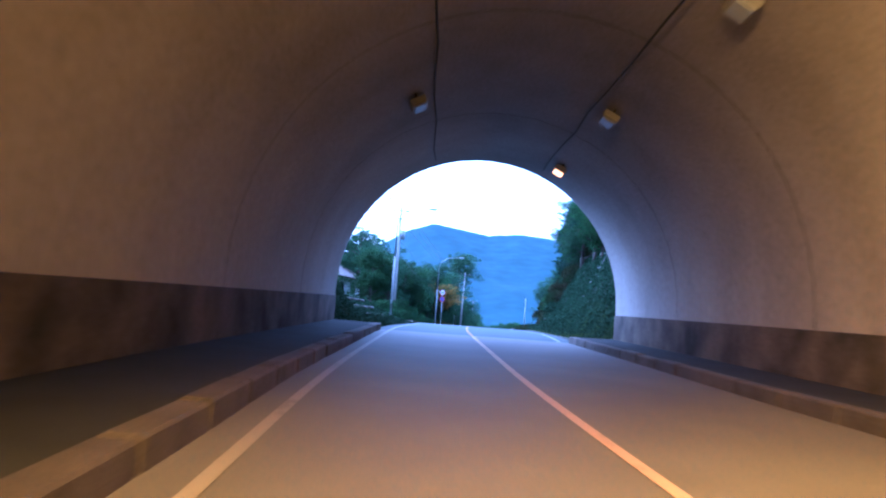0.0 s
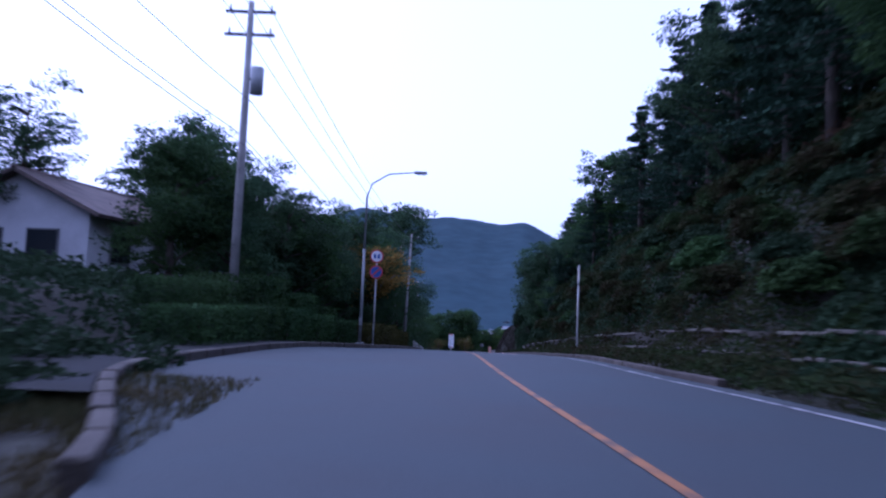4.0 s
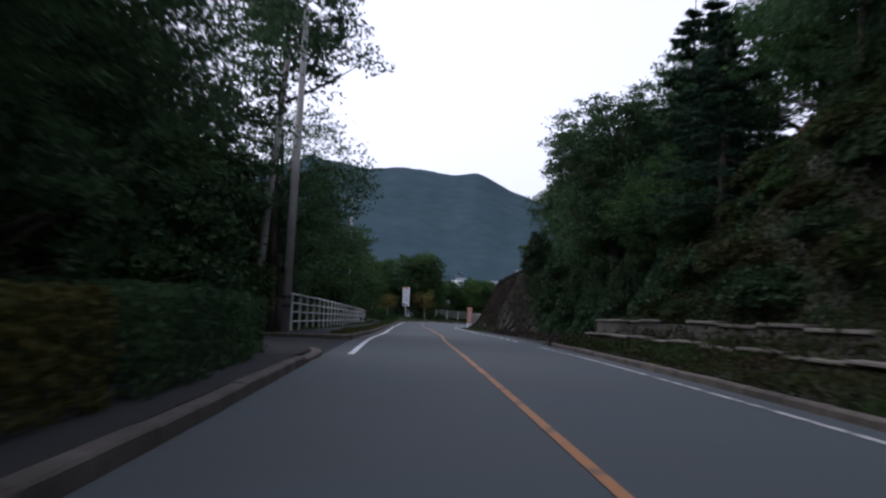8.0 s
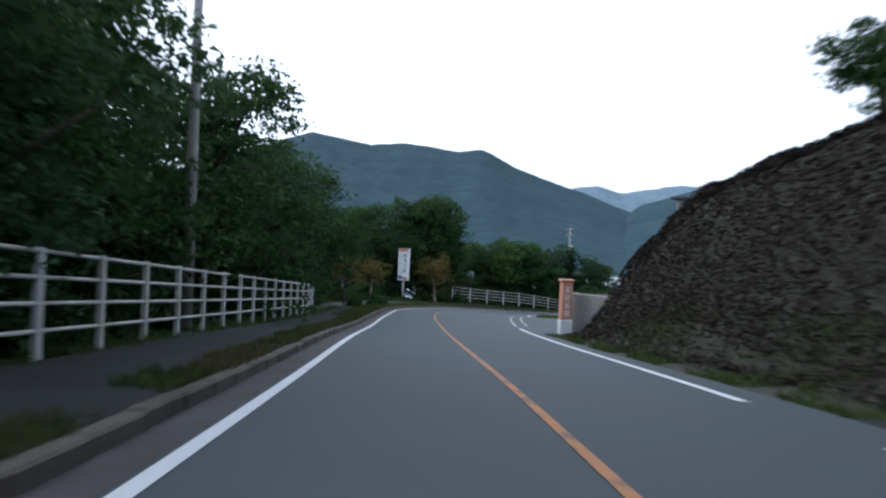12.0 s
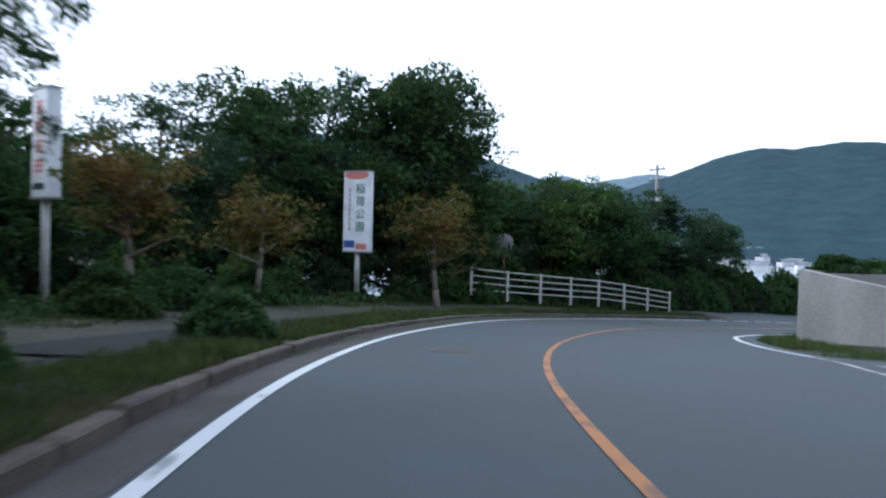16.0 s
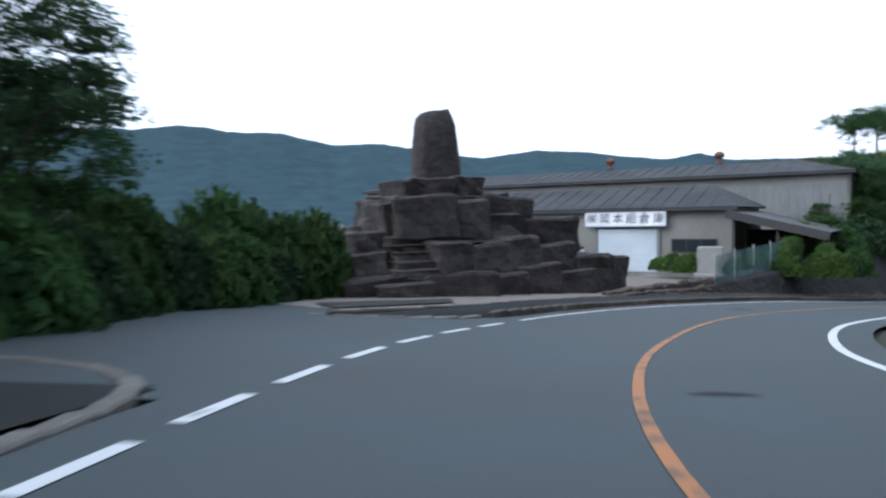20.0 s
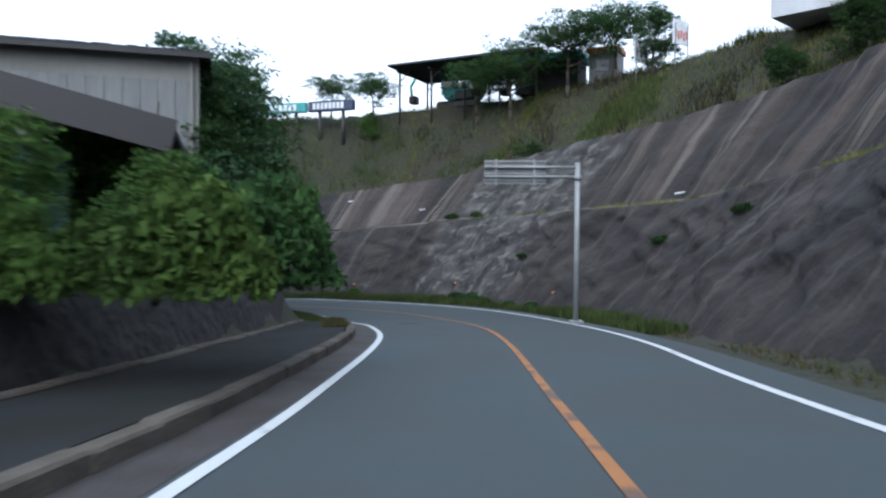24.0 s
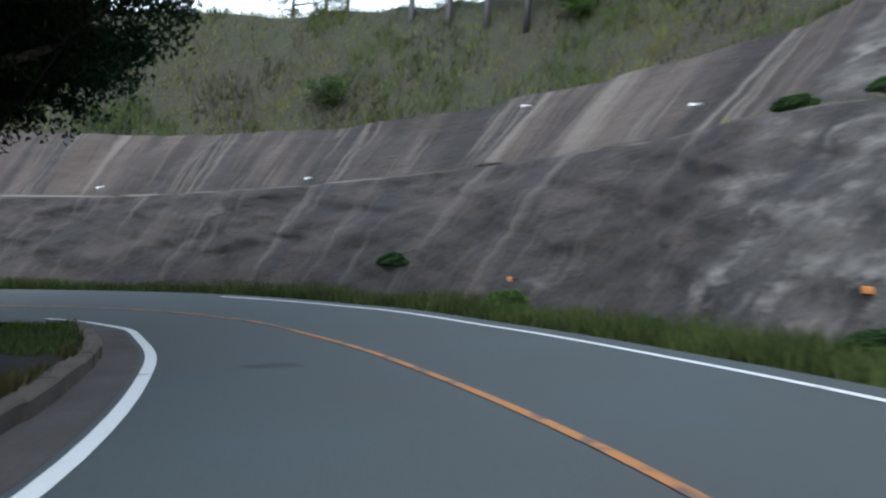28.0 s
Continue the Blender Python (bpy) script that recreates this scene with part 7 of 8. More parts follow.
# small sheds before the annex
for x, y, h in ((1.6, -2.9, 1.4), (3.1, -2.7, 1.9), (4.6, -2.4, 1.6)):
    p = WH @ Vector((x, y, 0))
    tree("light", p.x, p.y, h, 0.9, p.z, "bright green layered shrub before the lean-to")
hut = thing("garden_hut", WH @ pose(-11.2, -3.4, -0.1), "low open hut with a dark slate roof", "hut", "sheds")
boxed("roof", (0, 0, 2.5, 3.6, 2.4, 0.12), ROOF, hut, rot=pose(0, 0, 0, 11))
boxed("eaves_board", (0, -1.1, 2.2, 3.4, 0.08, 0.16), BLACK_STEEL, hut)
for x in (-1.6, 1.6):
    for y in (-1.0, 1.0):
        boxed("post", (x, y, 1.1, 0.12, 0.12, 2.2), BLACK_STEEL, hut)
# near-black panel in place of the shade inside the hut
boxed("back_panel", (0, 1.05, 1.0, 3.2, 0.08, 2.0), SHADE_BLACK, hut)
block = thing("concrete_block", WH @ pose(-0.3, -3.6, 0.1, 0, 0, 8), "old upright concrete slab overgrown with weeds", "block", "yard things")
boxed("slab", (0, 0, 0.75, 1.2, 0.45, 1.5), CONCRETE, block, bevel=0.06)
boxed("foot", (0, 0, 0.05, 1.5, 0.75, 0.2), CONCRETE, block, bevel=0.04)
truck = thing("parked_van", WH @ pose(-9.4, -1.5, -0.05, 0, 0, 82), "small white van parked by the annex wall", "van", "vehicles")
boxed("body", (0, 0, 0.95, 1.35, 2.9, 1.0), SIGN_WHITE, truck, bevel=0.12)
boxed("cabin_glass", (0, -1.0, 1.3, 1.28, 0.85, 0.42), PANE, truck, bevel=0.08)
for x in (-0.62, 0.62):
    for y in (-0.9, 0.9):
        rodded("wheel", (x - 0.08, y, 0.3), (x + 0.08, y, 0.3), 0.29, CABLE, truck, n=14)

# mortar wall on the inside of the footway, with its dark battered face
def mortar_wall(s0, s1):
    ns, nt = int((s1 - s0) / 0.5), 12
    v = []
    for s in np.linspace(s0, s1, ns):
        top = float(np.interp(s, (250, 254, 258, 266, 274, 282, 292), (0.25, 0.9, 1.5, 2.5, 2.9, 2.6, 1.6)))
        foot = float(np.interp(s, (250, 254, 266, 275, 284, 292), (-5.9, -5.45, -5.5, -5.6, -6.0, -6.6)))
        for t in np.linspace(0, 1, nt):
            d = foot - t * top * 0.33 + 0.07 * float(fbm(np.array([s * 0.8]), np.array([t * 2.0]), 6.0)[0])
            p = road(s, d, 0.08 + t * top)
            v.append(p)
        v[-1] = road(s, foot - top * 0.33 - 1.2, 0.08 + top)
    i = np.arange(ns * nt).reshape(ns, nt)
    f = np.stack([i[:-1, :-1].ravel(), i[:-1, 1:].ravel(), i[1:, 1:].ravel(), i[1:, :-1].ravel()], 1)
    tagged(raw("mortar_wall", v, f, MORTAR, smooth=True), "dark mortar-faced bank wall beside the footway", "wall", kind="structure")


mortar_wall(249.5, 292)
kerb_row(246, 276, lambda s: float(np.interp(s, (246, 252, 276), (-5.85, -5.2, -5.35))), KERB_ONE, 1.0, "dark edging along the back of the footway", height=0.02)
net = thing("net_fence", road_pose(251.0, -6.1, 0.3), "blue-green windbreak net on posts along the lot", "fence", "fences")
inv = net.matrix_world.inverted()
NET = material("blue_net", (0.06, 0.12, 0.13), rough=0.9, vary=0.25, scale=0.4, fine=40.0, bump=0.3)
for k in range(5):
    q0, q1 = 251.2 + k * 1.7, 252.9 + k * 1.7
    up = lambda q: float(np.interp(q, (250, 254, 258, 266), (0.25, 0.9, 1.5, 2.5)))  # noqa: E731
    a = inv @ road(q0, -5.85 - up(q0) * 0.33, up(q0) + 0.05)
    b = inv @ road(q1, -5.85 - up(q1) * 0.33, up(q1) + 0.05)
    rodded("post", a - Vector((0, 0, 0.5)), a + Vector((0, 0, 1.35)), 0.03, GALV, net)
    bm = bmesh.new()
    for q in range(25):
        c = a.lerp(b, q / 25) + Vector((0.03 * math.sin(q * 0.5), 0, 0))
        rod(bm, c, c + Vector((0, 0, 1.22)), 0.008, 0.008, 4)
    for z in range(20):
        rod(bm, a + Vector((0, 0, 0.02 + z * 0.063)), b + Vector((0, 0, 0.02 + z * 0.063)), 0.008, 0.008, 4)
    part("net_panel", bm, NET, net)

# ---- the pale factory building over the yard ----
FB = pose(35.5, 207.0, -6.6, 0, 0, -54)
fac = thing("factory_building", FB, "tall grey metal-clad factory building", "building", "factory")
boxed("wall", (9, 3.0, 4.6, 18, 6, 9.6), CREAM, fac)
for k in range(36):
    boxed("cladding_rib", (0.25 + 0.5 * k, -0.03, 4.6, 0.05, 0.06, 9.5), CREAM, fac)
boxed("roof", (9, 3.0, 9.5, 18.8, 6.8, 0.25), ROOF, fac, bevel=0.03)
boxed("downpipe", (4.2, -0.1, 4.6, 0.12, 0.12, 9.4), CREAM, fac)
off = thing("factory_office", FB @ pose(-1.5, -3.6, 0), "white single-storey office with dark windows below the factory", "building", "factory")
boxed("wall", (7, 1.75, 1.5, 14, 3.5, 3.4), PLASTER, off)
boxed("roof", (7, 1.6, 3.25, 14.7, 4.3, 0.18), ROOF, off)
for x in (2.6, 5.6, 8.6):
    w = boxed("window_frame", (x, -0.02, 1.6, 1.5, 0.1, 1.1), SIGN_WHITE, off)
    for k in (-0.35, 0.35):
        boxed("pane", (x + k, -0.06, 1.6, 0.64, 0.05, 0.98), PANE, w)
boxed("door", (0.7, -0.04, 1.15, 0.9, 0.1, 2.1), GREY_SHEET, off)

# ---- the house behind the hedges ----
hp = road(81, -18.5)
house = thing("house", pose(hp.x, hp.y, land_at(hp.x, hp.y) - 0.2, 0, 0, turn(80) - 8), "pale plastered house with a brown roof behind hedges", "house", "houses")
boxed("wall", (0, 0, 1.6, 6.5, 8.0, 3.6), PLASTER, house)
for sgn in (-1, 1):
    boxed("roof_slope", (sgn * 1.95, 0, 4.05, 4.6, 9.2, 0.16), TILE_ROOF, house, rot=pose(0, 0, 0, 0, sgn * 25, 0))
rodded("ridge", (0, -4.6, 4.98), (0, 4.6, 4.98), 0.14, TILE_ROOF, house)
for y in (-3.9, 3.9):
    bm = bmesh.new()
    ends = [[bm.verts.new(c) for c in ((-3.25, yy, 3.4), (3.25, yy, 3.4), (0, yy, 4.9))] for yy in (y - 0.09, y + 0.09)]
    bm.faces.new(ends[0]), bm.faces.new(ends[1][::-1])
    for j in range(3):
        bm.faces.new((ends[0][j], ends[1][j], ends[1][(j + 1) % 3], ends[0][(j + 1) % 3]))
    bmesh.ops.recalc_face_normals(bm, faces=bm.faces)
    part("gable", bm, PLASTER, house)
for x, y, rz in ((1.2, -4.02, 0), (-1.4, -4.02, 0), (3.27, -1.8, 90), (3.27, 1.6, 90)):
    w = boxed("window_frame", (x, y, 1.9, 1.5, 0.08, 1.3), GREY_SHEET, house, rot=pose(0, 0, 0, 0, 0, rz))
    off_ = (0, -0.04, 0) if rz == 0 else (0.04, 0, 0)
    boxed("pane", (x + off_[0], y + off_[1], 1.9, 1.36, 0.05, 1.16), PANE, w, rot=pose(0, 0, 0, 0, 0, rz))
rk = thing("rock_garden", road_pose(73.5, -9.8, 0.4), "heap of grey garden rocks below the house", "rocks", "rocks")
for k in range(22):
    me = BLOCKS[k % 9]
    piece("rock", me, pose(mr.uniform(-1.6, 1.2), mr.uniform(-3.5, 3.0), mr.uniform(0.0, 0.9), mr.uniform(-30, 30), mr.uniform(-30, 30), mr.uniform(0, 360)) @ Matrix.Diagonal((mr.uniform(0.5, 1.1), mr.uniform(0.5, 1.0), mr.uniform(0.4, 0.8), 1)), rk)

# stepped timber and stone edging left of the tunnel mouth
steps = thing("log_terrace", road_pose(34, -5.8), "weathered timber edging in low steps on the bank", "edging", "edging")
inv = steps.matrix_world.inverted()
for k in range(3):
    for q in range(7):
        a, b = road(29.5 + q * 2.6, -5.75 - 0.65 * k, 0.42 + 0.42 * k), road(32.05 + q * 2.6, -5.75 - 0.65 * k, 0.42 + 0.42 * k)
        rodded("log", inv @ a, inv @ b, 0.075, BARK, steps, n=7)

# rockfall rails on the cutting right of the tunnel mouth
rr = thing("rockfall_fence", road_pose(40, 7.4), "grey rockfall rails fixed along the cutting", "fence", "fences")
inv = rr.matrix_world.inverted()
for k in range(4):
    h = 2.3 + 0.9 * k
    for q in range(2):
        a, b = road(36.5 + q * 4.2, 6.85 + 0.4 * k, h), road(40.5 + q * 4.2, 6.85 + 0.4 * k, h + 0.15)
        rodded("rail", inv @ a, inv @ b, 0.022, DULL_STEEL, rr, n=6)
for q in range(3):
    rodded("post", inv @ road(36.8 + q * 3.6, 6.7, 1.6), inv @ road(36.8 + q * 3.6, 8.2, 5.4), 0.03, BLACK_STEEL, rr, n=6)

# ---- on the hill over the last bend: shed, machines, banners ----
def hill(x, y, dz=0.0):
    return Vector((x, y, land_at(x, y) + dz))


def frame_from(a, b):
    """A pose at a whose x axis runs level towards b."""
    return pose(a.x, a.y, a.z, 0, 0, math.degrees(math.atan2(b.y - a.y, b.x - a.x)))


a, b = hill(115.2, 201.7), hill(106.5, 193.6)
shed = thing("open_shed", frame_from(a, b), "open steel shed with a thin flat roof on posts", "shed", "sheds")
L = (Vector((b.x, b.y, 0)) - Vector((a.x, a.y, 0))).length
for k in range(5):
    x = L * k / 4
    for y in (0.0, 4.5):
        rodded("post", (x, y, -0.8), (x, y, 4.35), 0.09, BLACK_STEEL, shed)
    boxed("beam", (x, 2.25, 4.25, 0.12, 5.4, 0.2), BLACK_STEEL, shed)
    if k < 4:
        for y in (0.0, 4.5):
            rodded("brace", (x, y, 3.4), (x + 0.9, y, 4.25), 0.04, BLACK_STEEL, shed)
boxed("roof", (L / 2, 2.25, 4.5, L + 1.2, 6.4, 0.16), ROOF, shed, rot=pose(0, 0, 0, -3))


def excavator(p, q, label, boom_mat, scale=1.0):
    root = thing("excavator", frame_from(p, q) @ Matrix.Diagonal((scale, scale, scale, 1)), label, "excavator", "machines")
    for y in (-0.9, 0.9):
        boxed("track", (0, y, 0.4, 2.9, 0.45, 0.75), BLACK_STEEL, root, bevel=0.18)
    boxed("body", (-0.4, 0, 1.35, 2.3, 2.0, 0.9), boom_mat, root, bevel=0.1)
    boxed("cab", (0.45, 0.55, 2.0, 1.1, 0.95, 1.5), boom_mat, root, bevel=0.08)
    boxed("cab_glass", (0.47, 0.55, 2.2, 1.14, 0.99, 0.8), PANE, root, bevel=0.05)
    tube("boom", [(0.6, -0.3, 1.5), (1.8, -0.3, 3.6), (3.4, -0.3, 3.9)], 0.17, boom_mat, root)
    tube("arm", [(3.3, -0.3, 4.0), (4.3, -0.3, 2.4), (4.2, -0.3, 1.6)], 0.13, boom_mat, root)
    boxed("bucket", (4.0, -0.3, 1.2, 0.7, 0.9, 0.7), BLACK_STEEL, root, bevel=0.12)
    return root


excavator(hill(115.8, 196.6), hill(118.5, 200), "teal excavator with a raised arm under the shed", TEAL)
excavator(hill(113.6, 196.0), hill(106, 190), "dark tracked machine parked under the shed", BLACK_STEEL, 0.8)


def boom_truck(p, q, mat, label, letters):
    root = thing("crane_boom", frame_from(p, q), label, "crane", "machines")
    boxed("boom", (2.1, 0, 2.0, 4.2, 0.5, 0.85), mat, root, bevel=0.06)
    rodded("cradle", (1.0, 0, -1.5), (1.0, 0, 1.7), 0.16, BLACK_STEEL, root)
    rodded("cradle", (3.2, 0, -1.5), (3.2, 0, 1.7), 0.16, BLACK_STEEL, root)
    for k in range(letters):
        boxed("letter", (0.6 + k * 3.0 / letters, -0.27, 2.0, 2.1 / letters, 0.02, 0.5), SIGN_WHITE, root)
        boxed("letter", (0.6 + k * 3.0 / letters, 0.27, 2.0, 2.1 / letters, 0.02, 0.5), SIGN_WHITE, root)


boom_truck(Vector((121.4, 212.2, -2.75)), Vector((119.2, 208.8, 0)), TEAL, "teal truck crane with a lettered boom", 7)
boom_truck(Vector((118.9, 208.5, -2.75)), Vector((116.0, 205.0, 0)), NAVY, "dark lettered boom of a second truck crane", 8)
for x, y, rz, mat, text, letters in ((98.2, 190.2, 118, SIGN_WHITE, "white notice board on the slope", 3), (96.0, 188.8, 112, SIGN_WHITE, "white board with red lettering on the slope", 5)):
    p = hill(x, y)
    root = thing("notice_board", pose(p.x, p.y, p.z, 0, 0, rz), text, "sign", "notice boards")
    boxed("panel", (0, 0, 1.8, 1.7, 0.06, 1.5), mat, root)
    for k in (-0.7, 0.7):
        rodded("post", (k, 0.06, -0.5), (k, 0.06, 2.3), 0.04, GALV, root)
    for k in range(letters):
        boxed("letter", (-0.6 + 1.2 * k / max(1, letters - 1), -0.04, 1.7 - 0.1 * (k % 2), 0.2, 0.02, 0.5), SIGN_PINK if letters > 3 else GREY_SHEET, root)
        boxed("letter", (-0.6 + 1.2 * k / max(1, letters - 1), 0.04, 1.7 - 0.1 * (k % 2), 0.2, 0.02, 0.5), SIGN_PINK if letters > 3 else GREY_SHEET, root)
p = hill(104.8, 191.2)
can = thing("site_cabin", frame_from(p, hill(108.6, 195.2)), "teal-roofed site cabin under trees", "cabin", "site cabins")
boxed("wall", (2.4, -1.5, 1.0, 4.8, 2.6, 2.2), SHADE_BLACK, can)
boxed("roof", (2.4, -1.5, 2.5, 5.6, 3.6, 0.6), TEAL, can, bevel=0.15)
p = hill(102.0, 189.6)
can = thing("site_cabin", frame_from(p, hill(105, 192.6)), "small orange-topped cream site cabin", "cabin", "site cabins")
boxed("wall", (1, -1, 1.0, 2.0, 2.0, 2.2), CREAM, can)
boxed("roof", (1, -1, 2.3, 2.3, 2.3, 0.4), ORANGE_CAB, can, bevel=0.05)
boxed("window", (1, 0.02, 1.2, 0.9, 0.06, 0.8), PANE, can)
p = hill(85.5, 186.2)
wb = thing("hill_house", pose(p.x, p.y, p.z - 0.3, 0, 0, 25), "white house at the top of the slope", "house", "houses")
boxed("wall", (0, 0, 2.4, 6, 6, 5.2), PLASTER, wb)
boxed("roof", (0, 0, 5.1, 6.8, 6.8, 0.25), ROOF, wb)
for x in (-1.5, 1.2):
    w = boxed("window_frame", (x, 3.02, 2.4, 1.3, 0.08, 1.6), GREY_SHEET, wb)
    boxed("pane", (x, 3.06, 2.4, 1.15, 0.05, 1.45), PANE, w)

# bolts, orange markers and plants on the rock face
REFLECTOR, DRAIN = "orange reflector on the rock", "white drain pipe end on the ledge"
for s, h, mat, label in ((278.6, 0.8, ORANGE_CAB, REFLECTOR), (285.3, 1.0, ORANGE_CAB, REFLECTOR), (291.8, 0.8, ORANGE_CAB, REFLECTOR), (276.7, 4.85, SIGN_WHITE, DRAIN), (278.2, 5.9, SIGN_WHITE, DRAIN),
                         (291.1, 5.3, SIGN_WHITE, DRAIN), (294.3, 6.1, SIGN_WHITE, DRAIN), (297.8, 3.75, SIGN_WHITE, DRAIN), (303.5, 3.4, SIGN_WHITE, DRAIN)):
    t_d = FACE_FOOT(s) + (h * 0.91 if h < 3 else 4.65 + max(0.0, h - 4.63) * 0.93)
    root = thing("rock_marker" if h < 3 else "drain_pipe", road_pose(s, t_d - 0.25, h - 0.1), label, "marker" if h < 3 else "pipe", "rock face fittings")
    if h < 3:
        boxed("plate", (0, 0, 0.05, 0.05, 0.15, 0.1), mat, root, bevel=0.01)
        rodded("stem", (0, 0, 0.05), (0.3, 0, 0.05), 0.02, BLACK_STEEL, root)
    else:
        rodded("pipe", (0.02, 0, 0.05), (0.5, 0, 0.12), 0.04, mat, root)
        rodded("flange", (0.02, 0, 0.05), (0.05, 0, 0.05), 0.055, mat, root)

# ---- hedges, shrubs, vines and grass ----
for s, d, rx, ry, rz in ((68, -8.4, 0.9, 2.2, 1.7), (72, -8.6, 0.9, 2.0, 2.0), (76, -8.6, 0.9, 2.2, 2.1), (79.5, -8.0, 0.9, 1.9, 1.75), (83, -7.6, 0.9, 1.8, 1.5), (66, -7.2, 0.7, 2.4, 1.15), (70.5, -7.3, 0.7, 2.3, 1.3), (74.6, -7.1, 0.7, 2.0, 1.35), (78.3, -6.7, 0.7, 1.9, 1.25), (81.8, -6.2, 0.7, 1.7, 1.2)):
    bush("hedge_mid", s, d, rx, ry, rz, label="clipped dark green hedge mounding beside the footway")
for s, d, rx, ry, rz in ((86.5, -5.6, 0.9, 1.9, 1.25), (91, -5.2, 0.9, 2.0, 1.3), (95, -5.0, 0.8, 1.5, 1.15), (98.5, -4.9, 0.8, 1.3, 1.1), (101.5, -4.8, 0.8, 1.2, 1.2), (104.6, -4.8, 0.7, 1.1, 1.15), (107, -4.9, 0.6, 0.8, 1.1)):
    bush("hedge_olive" if s < 100 else "hedge", s, d, rx, ry, rz)
for s, d, r, k in ((88.5, -6.4, 0.9, "autumn"), (93, -6.2, 0.8, "autumn"), (84, -6.6, 1.0, "dark"), (100, -6.2, 0.9, "dark"), (103, -6.3, 0.9, "mid")):
    bush(k, s, d, r, r, r * 1.2)
for s, d, r in ((188, -5.8, 0.55), (193.5, -5.6, 0.75), (195.5, -9.5, 0.9), (198, -10, 0.9), (201, -10.5, 1.0), (203.5, -11.5, 1.1), (208.5, -10.2, 0.9), (210.5, -9.6, 0.9), (212.5, -9.4, 0.9)):
    bush("mid", s, d, r * 1.1, r * 1.15, r * 1.15, label="rounded clipped shrub in the park strip")
for i in range(17):
    s = 120 + i * 1.9
    bush("dark", s, 8.3 + 0.9 * (i % 3), 1.3, 1.5, 1.5 + 0.35 * (i % 4))
for i in range(26):
    s = 186 + i * 1.05
    bush(("mid", "light", "dark")[i % 3], s, -12.5 - (i % 4) * 1.1 - max(0, 196 - s) * 0.1, 1.1, 1.1, 1.3 + 0.5 * (i % 3))
for i in range(30):
    s = 122 + i * 2.2
    bush(("dark", "mid")[i % 2], s, -8.6 - (i % 3) * 0.9, 1.4, 1.5, 1.7)
for i in range(11):
    bush("dark" if i % 2 else "mid", 216 + i * 1.0, -11.6 - 0.3 * (i % 2), 1.2, 1.2, 2.4)
for i in range(26):
    s = 226.5 + (i % 13) * 0.95
    d = float(np.interp(s, (226, 229, 233, 239), (-11.5, -10.6, -12.4, -12.6))) - (1.8 if i > 12 else 0) + tree_rng.uniform(-0.4, 0.3)
    r = tree_rng.uniform(1.2, 1.7)
    bush(("mid", "dark", "mid")[i % 3], s, d, r, r, tree_rng.uniform(1.9, 2.7) + (0.5 if i > 12 else 0), -0.1, "dense green hedge shrub closing the side road")
# plants round the warehouse lot and over the mortar wall
for x, y, r, k in ((-7.2, -1.2, 0.5, "mid"), (-6.2, -1.0, 0.4, "mid"), (-3.6, -1.2, 0.5, "light"), (-2.7, -1.6, 0.65, "light"), (-1.7, -2.4, 0.7, "light"), (0.9, -3.6, 0.6, "light"), (2.0, -3.2, 0.7, "light"), (3.1, -3.0, 0.7, "light"), (4.1, -2.6, 0.6, "light"), (-9.8, -2.6, 0.6, "dark"), (5.0, -3.2, 0.8, "light"), (5.8, -2.2, 0.9, "mid")):
    p = WH @ Vector((x, y, 0))
    q = thing("yard_shrub", pose(p.x, p.y, p.z + 0.2), "bright weedy shrub in front of the warehouse", "shrub", "yard shrubs")
    piece("leaves", tree_rng.choice(BUSHES[k]), Matrix.Diagonal((r, r, r * 1.35, 1)), q)
for s, d, r, k, h in ((258, -7.4, 0.6, "light", 1.4), (260.5, -7.6, 0.8, "light", 1.8), (263, -7.6, 1.3, "light", 2.2), (265.5, -7.4, 1.2, "mid", 2.2), (268, -7.4, 1.3, "mid", 2.4), (270.5, -7.6, 1.5, "dark", 2.6), (273, -7.8, 2.0, "dark", 2.7), (276, -8, 1.8, "dark", 2.6), (256, -7.6, 0.5, "mid", 1.1)):
    bush(k, s, d, r, r, r * 1.25, h)
for s, d, h in ((279, -8.5, 7.5), (283, -8.8, 8.0), (286.5, -8.5, 7.0)):
    road_tree("oak", s, d, h)
for s, d, h in ((272, -9.5, 5.0), (275.5, -9.5, 6)):
    road_tree("mid", s, d, h)
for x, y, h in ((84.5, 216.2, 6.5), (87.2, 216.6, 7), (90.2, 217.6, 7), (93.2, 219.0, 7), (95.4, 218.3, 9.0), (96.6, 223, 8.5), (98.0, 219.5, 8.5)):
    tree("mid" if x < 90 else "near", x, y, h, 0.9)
# trees on the hill
for x, y, k, h in ((127.5, 216.5, "spread", 5.6), (124.0, 215.0, "spread", 5.0), (130, 219, "spread", 5.8), (120.6, 206.4, "spread", 3.6), (117.2, 203.4, "spread", 3.9), (115.4, 204.2, "light", 2.4), (106.5, 195.6, "spread", 5.4), (103.5, 192.6, "spread", 5.6), (100.6, 190.6, "spread", 5.2), (97.5, 189.8, "mid", 4.2), (112.5, 193.0, "airy", 5.5), (109.2, 197.2, "spread", 4.6), (83.5, 192.5, "mid", 2.6), (80.5, 191.0, "mid", 3.0), (77, 189.5, "mid", 3.2), (73.5, 190, "airy", 5), (69, 191, "oak", 5), (64.5, 193, "airy", 5)):
    tree(k, x, y, h)
for s, d, h in ((262, 13.5, 1.6), (270, 15.0, 2.0), (276, 17.5, 2.2), (283, 13.2, 1.4), (288, 16.2, 2.0), (294, 14.0, 1.8), (299, 17.0, 2.2)):
    road_tree("scrub", s, d, h * 0.8, 1.1, "low straggling shrub on the grass slope")
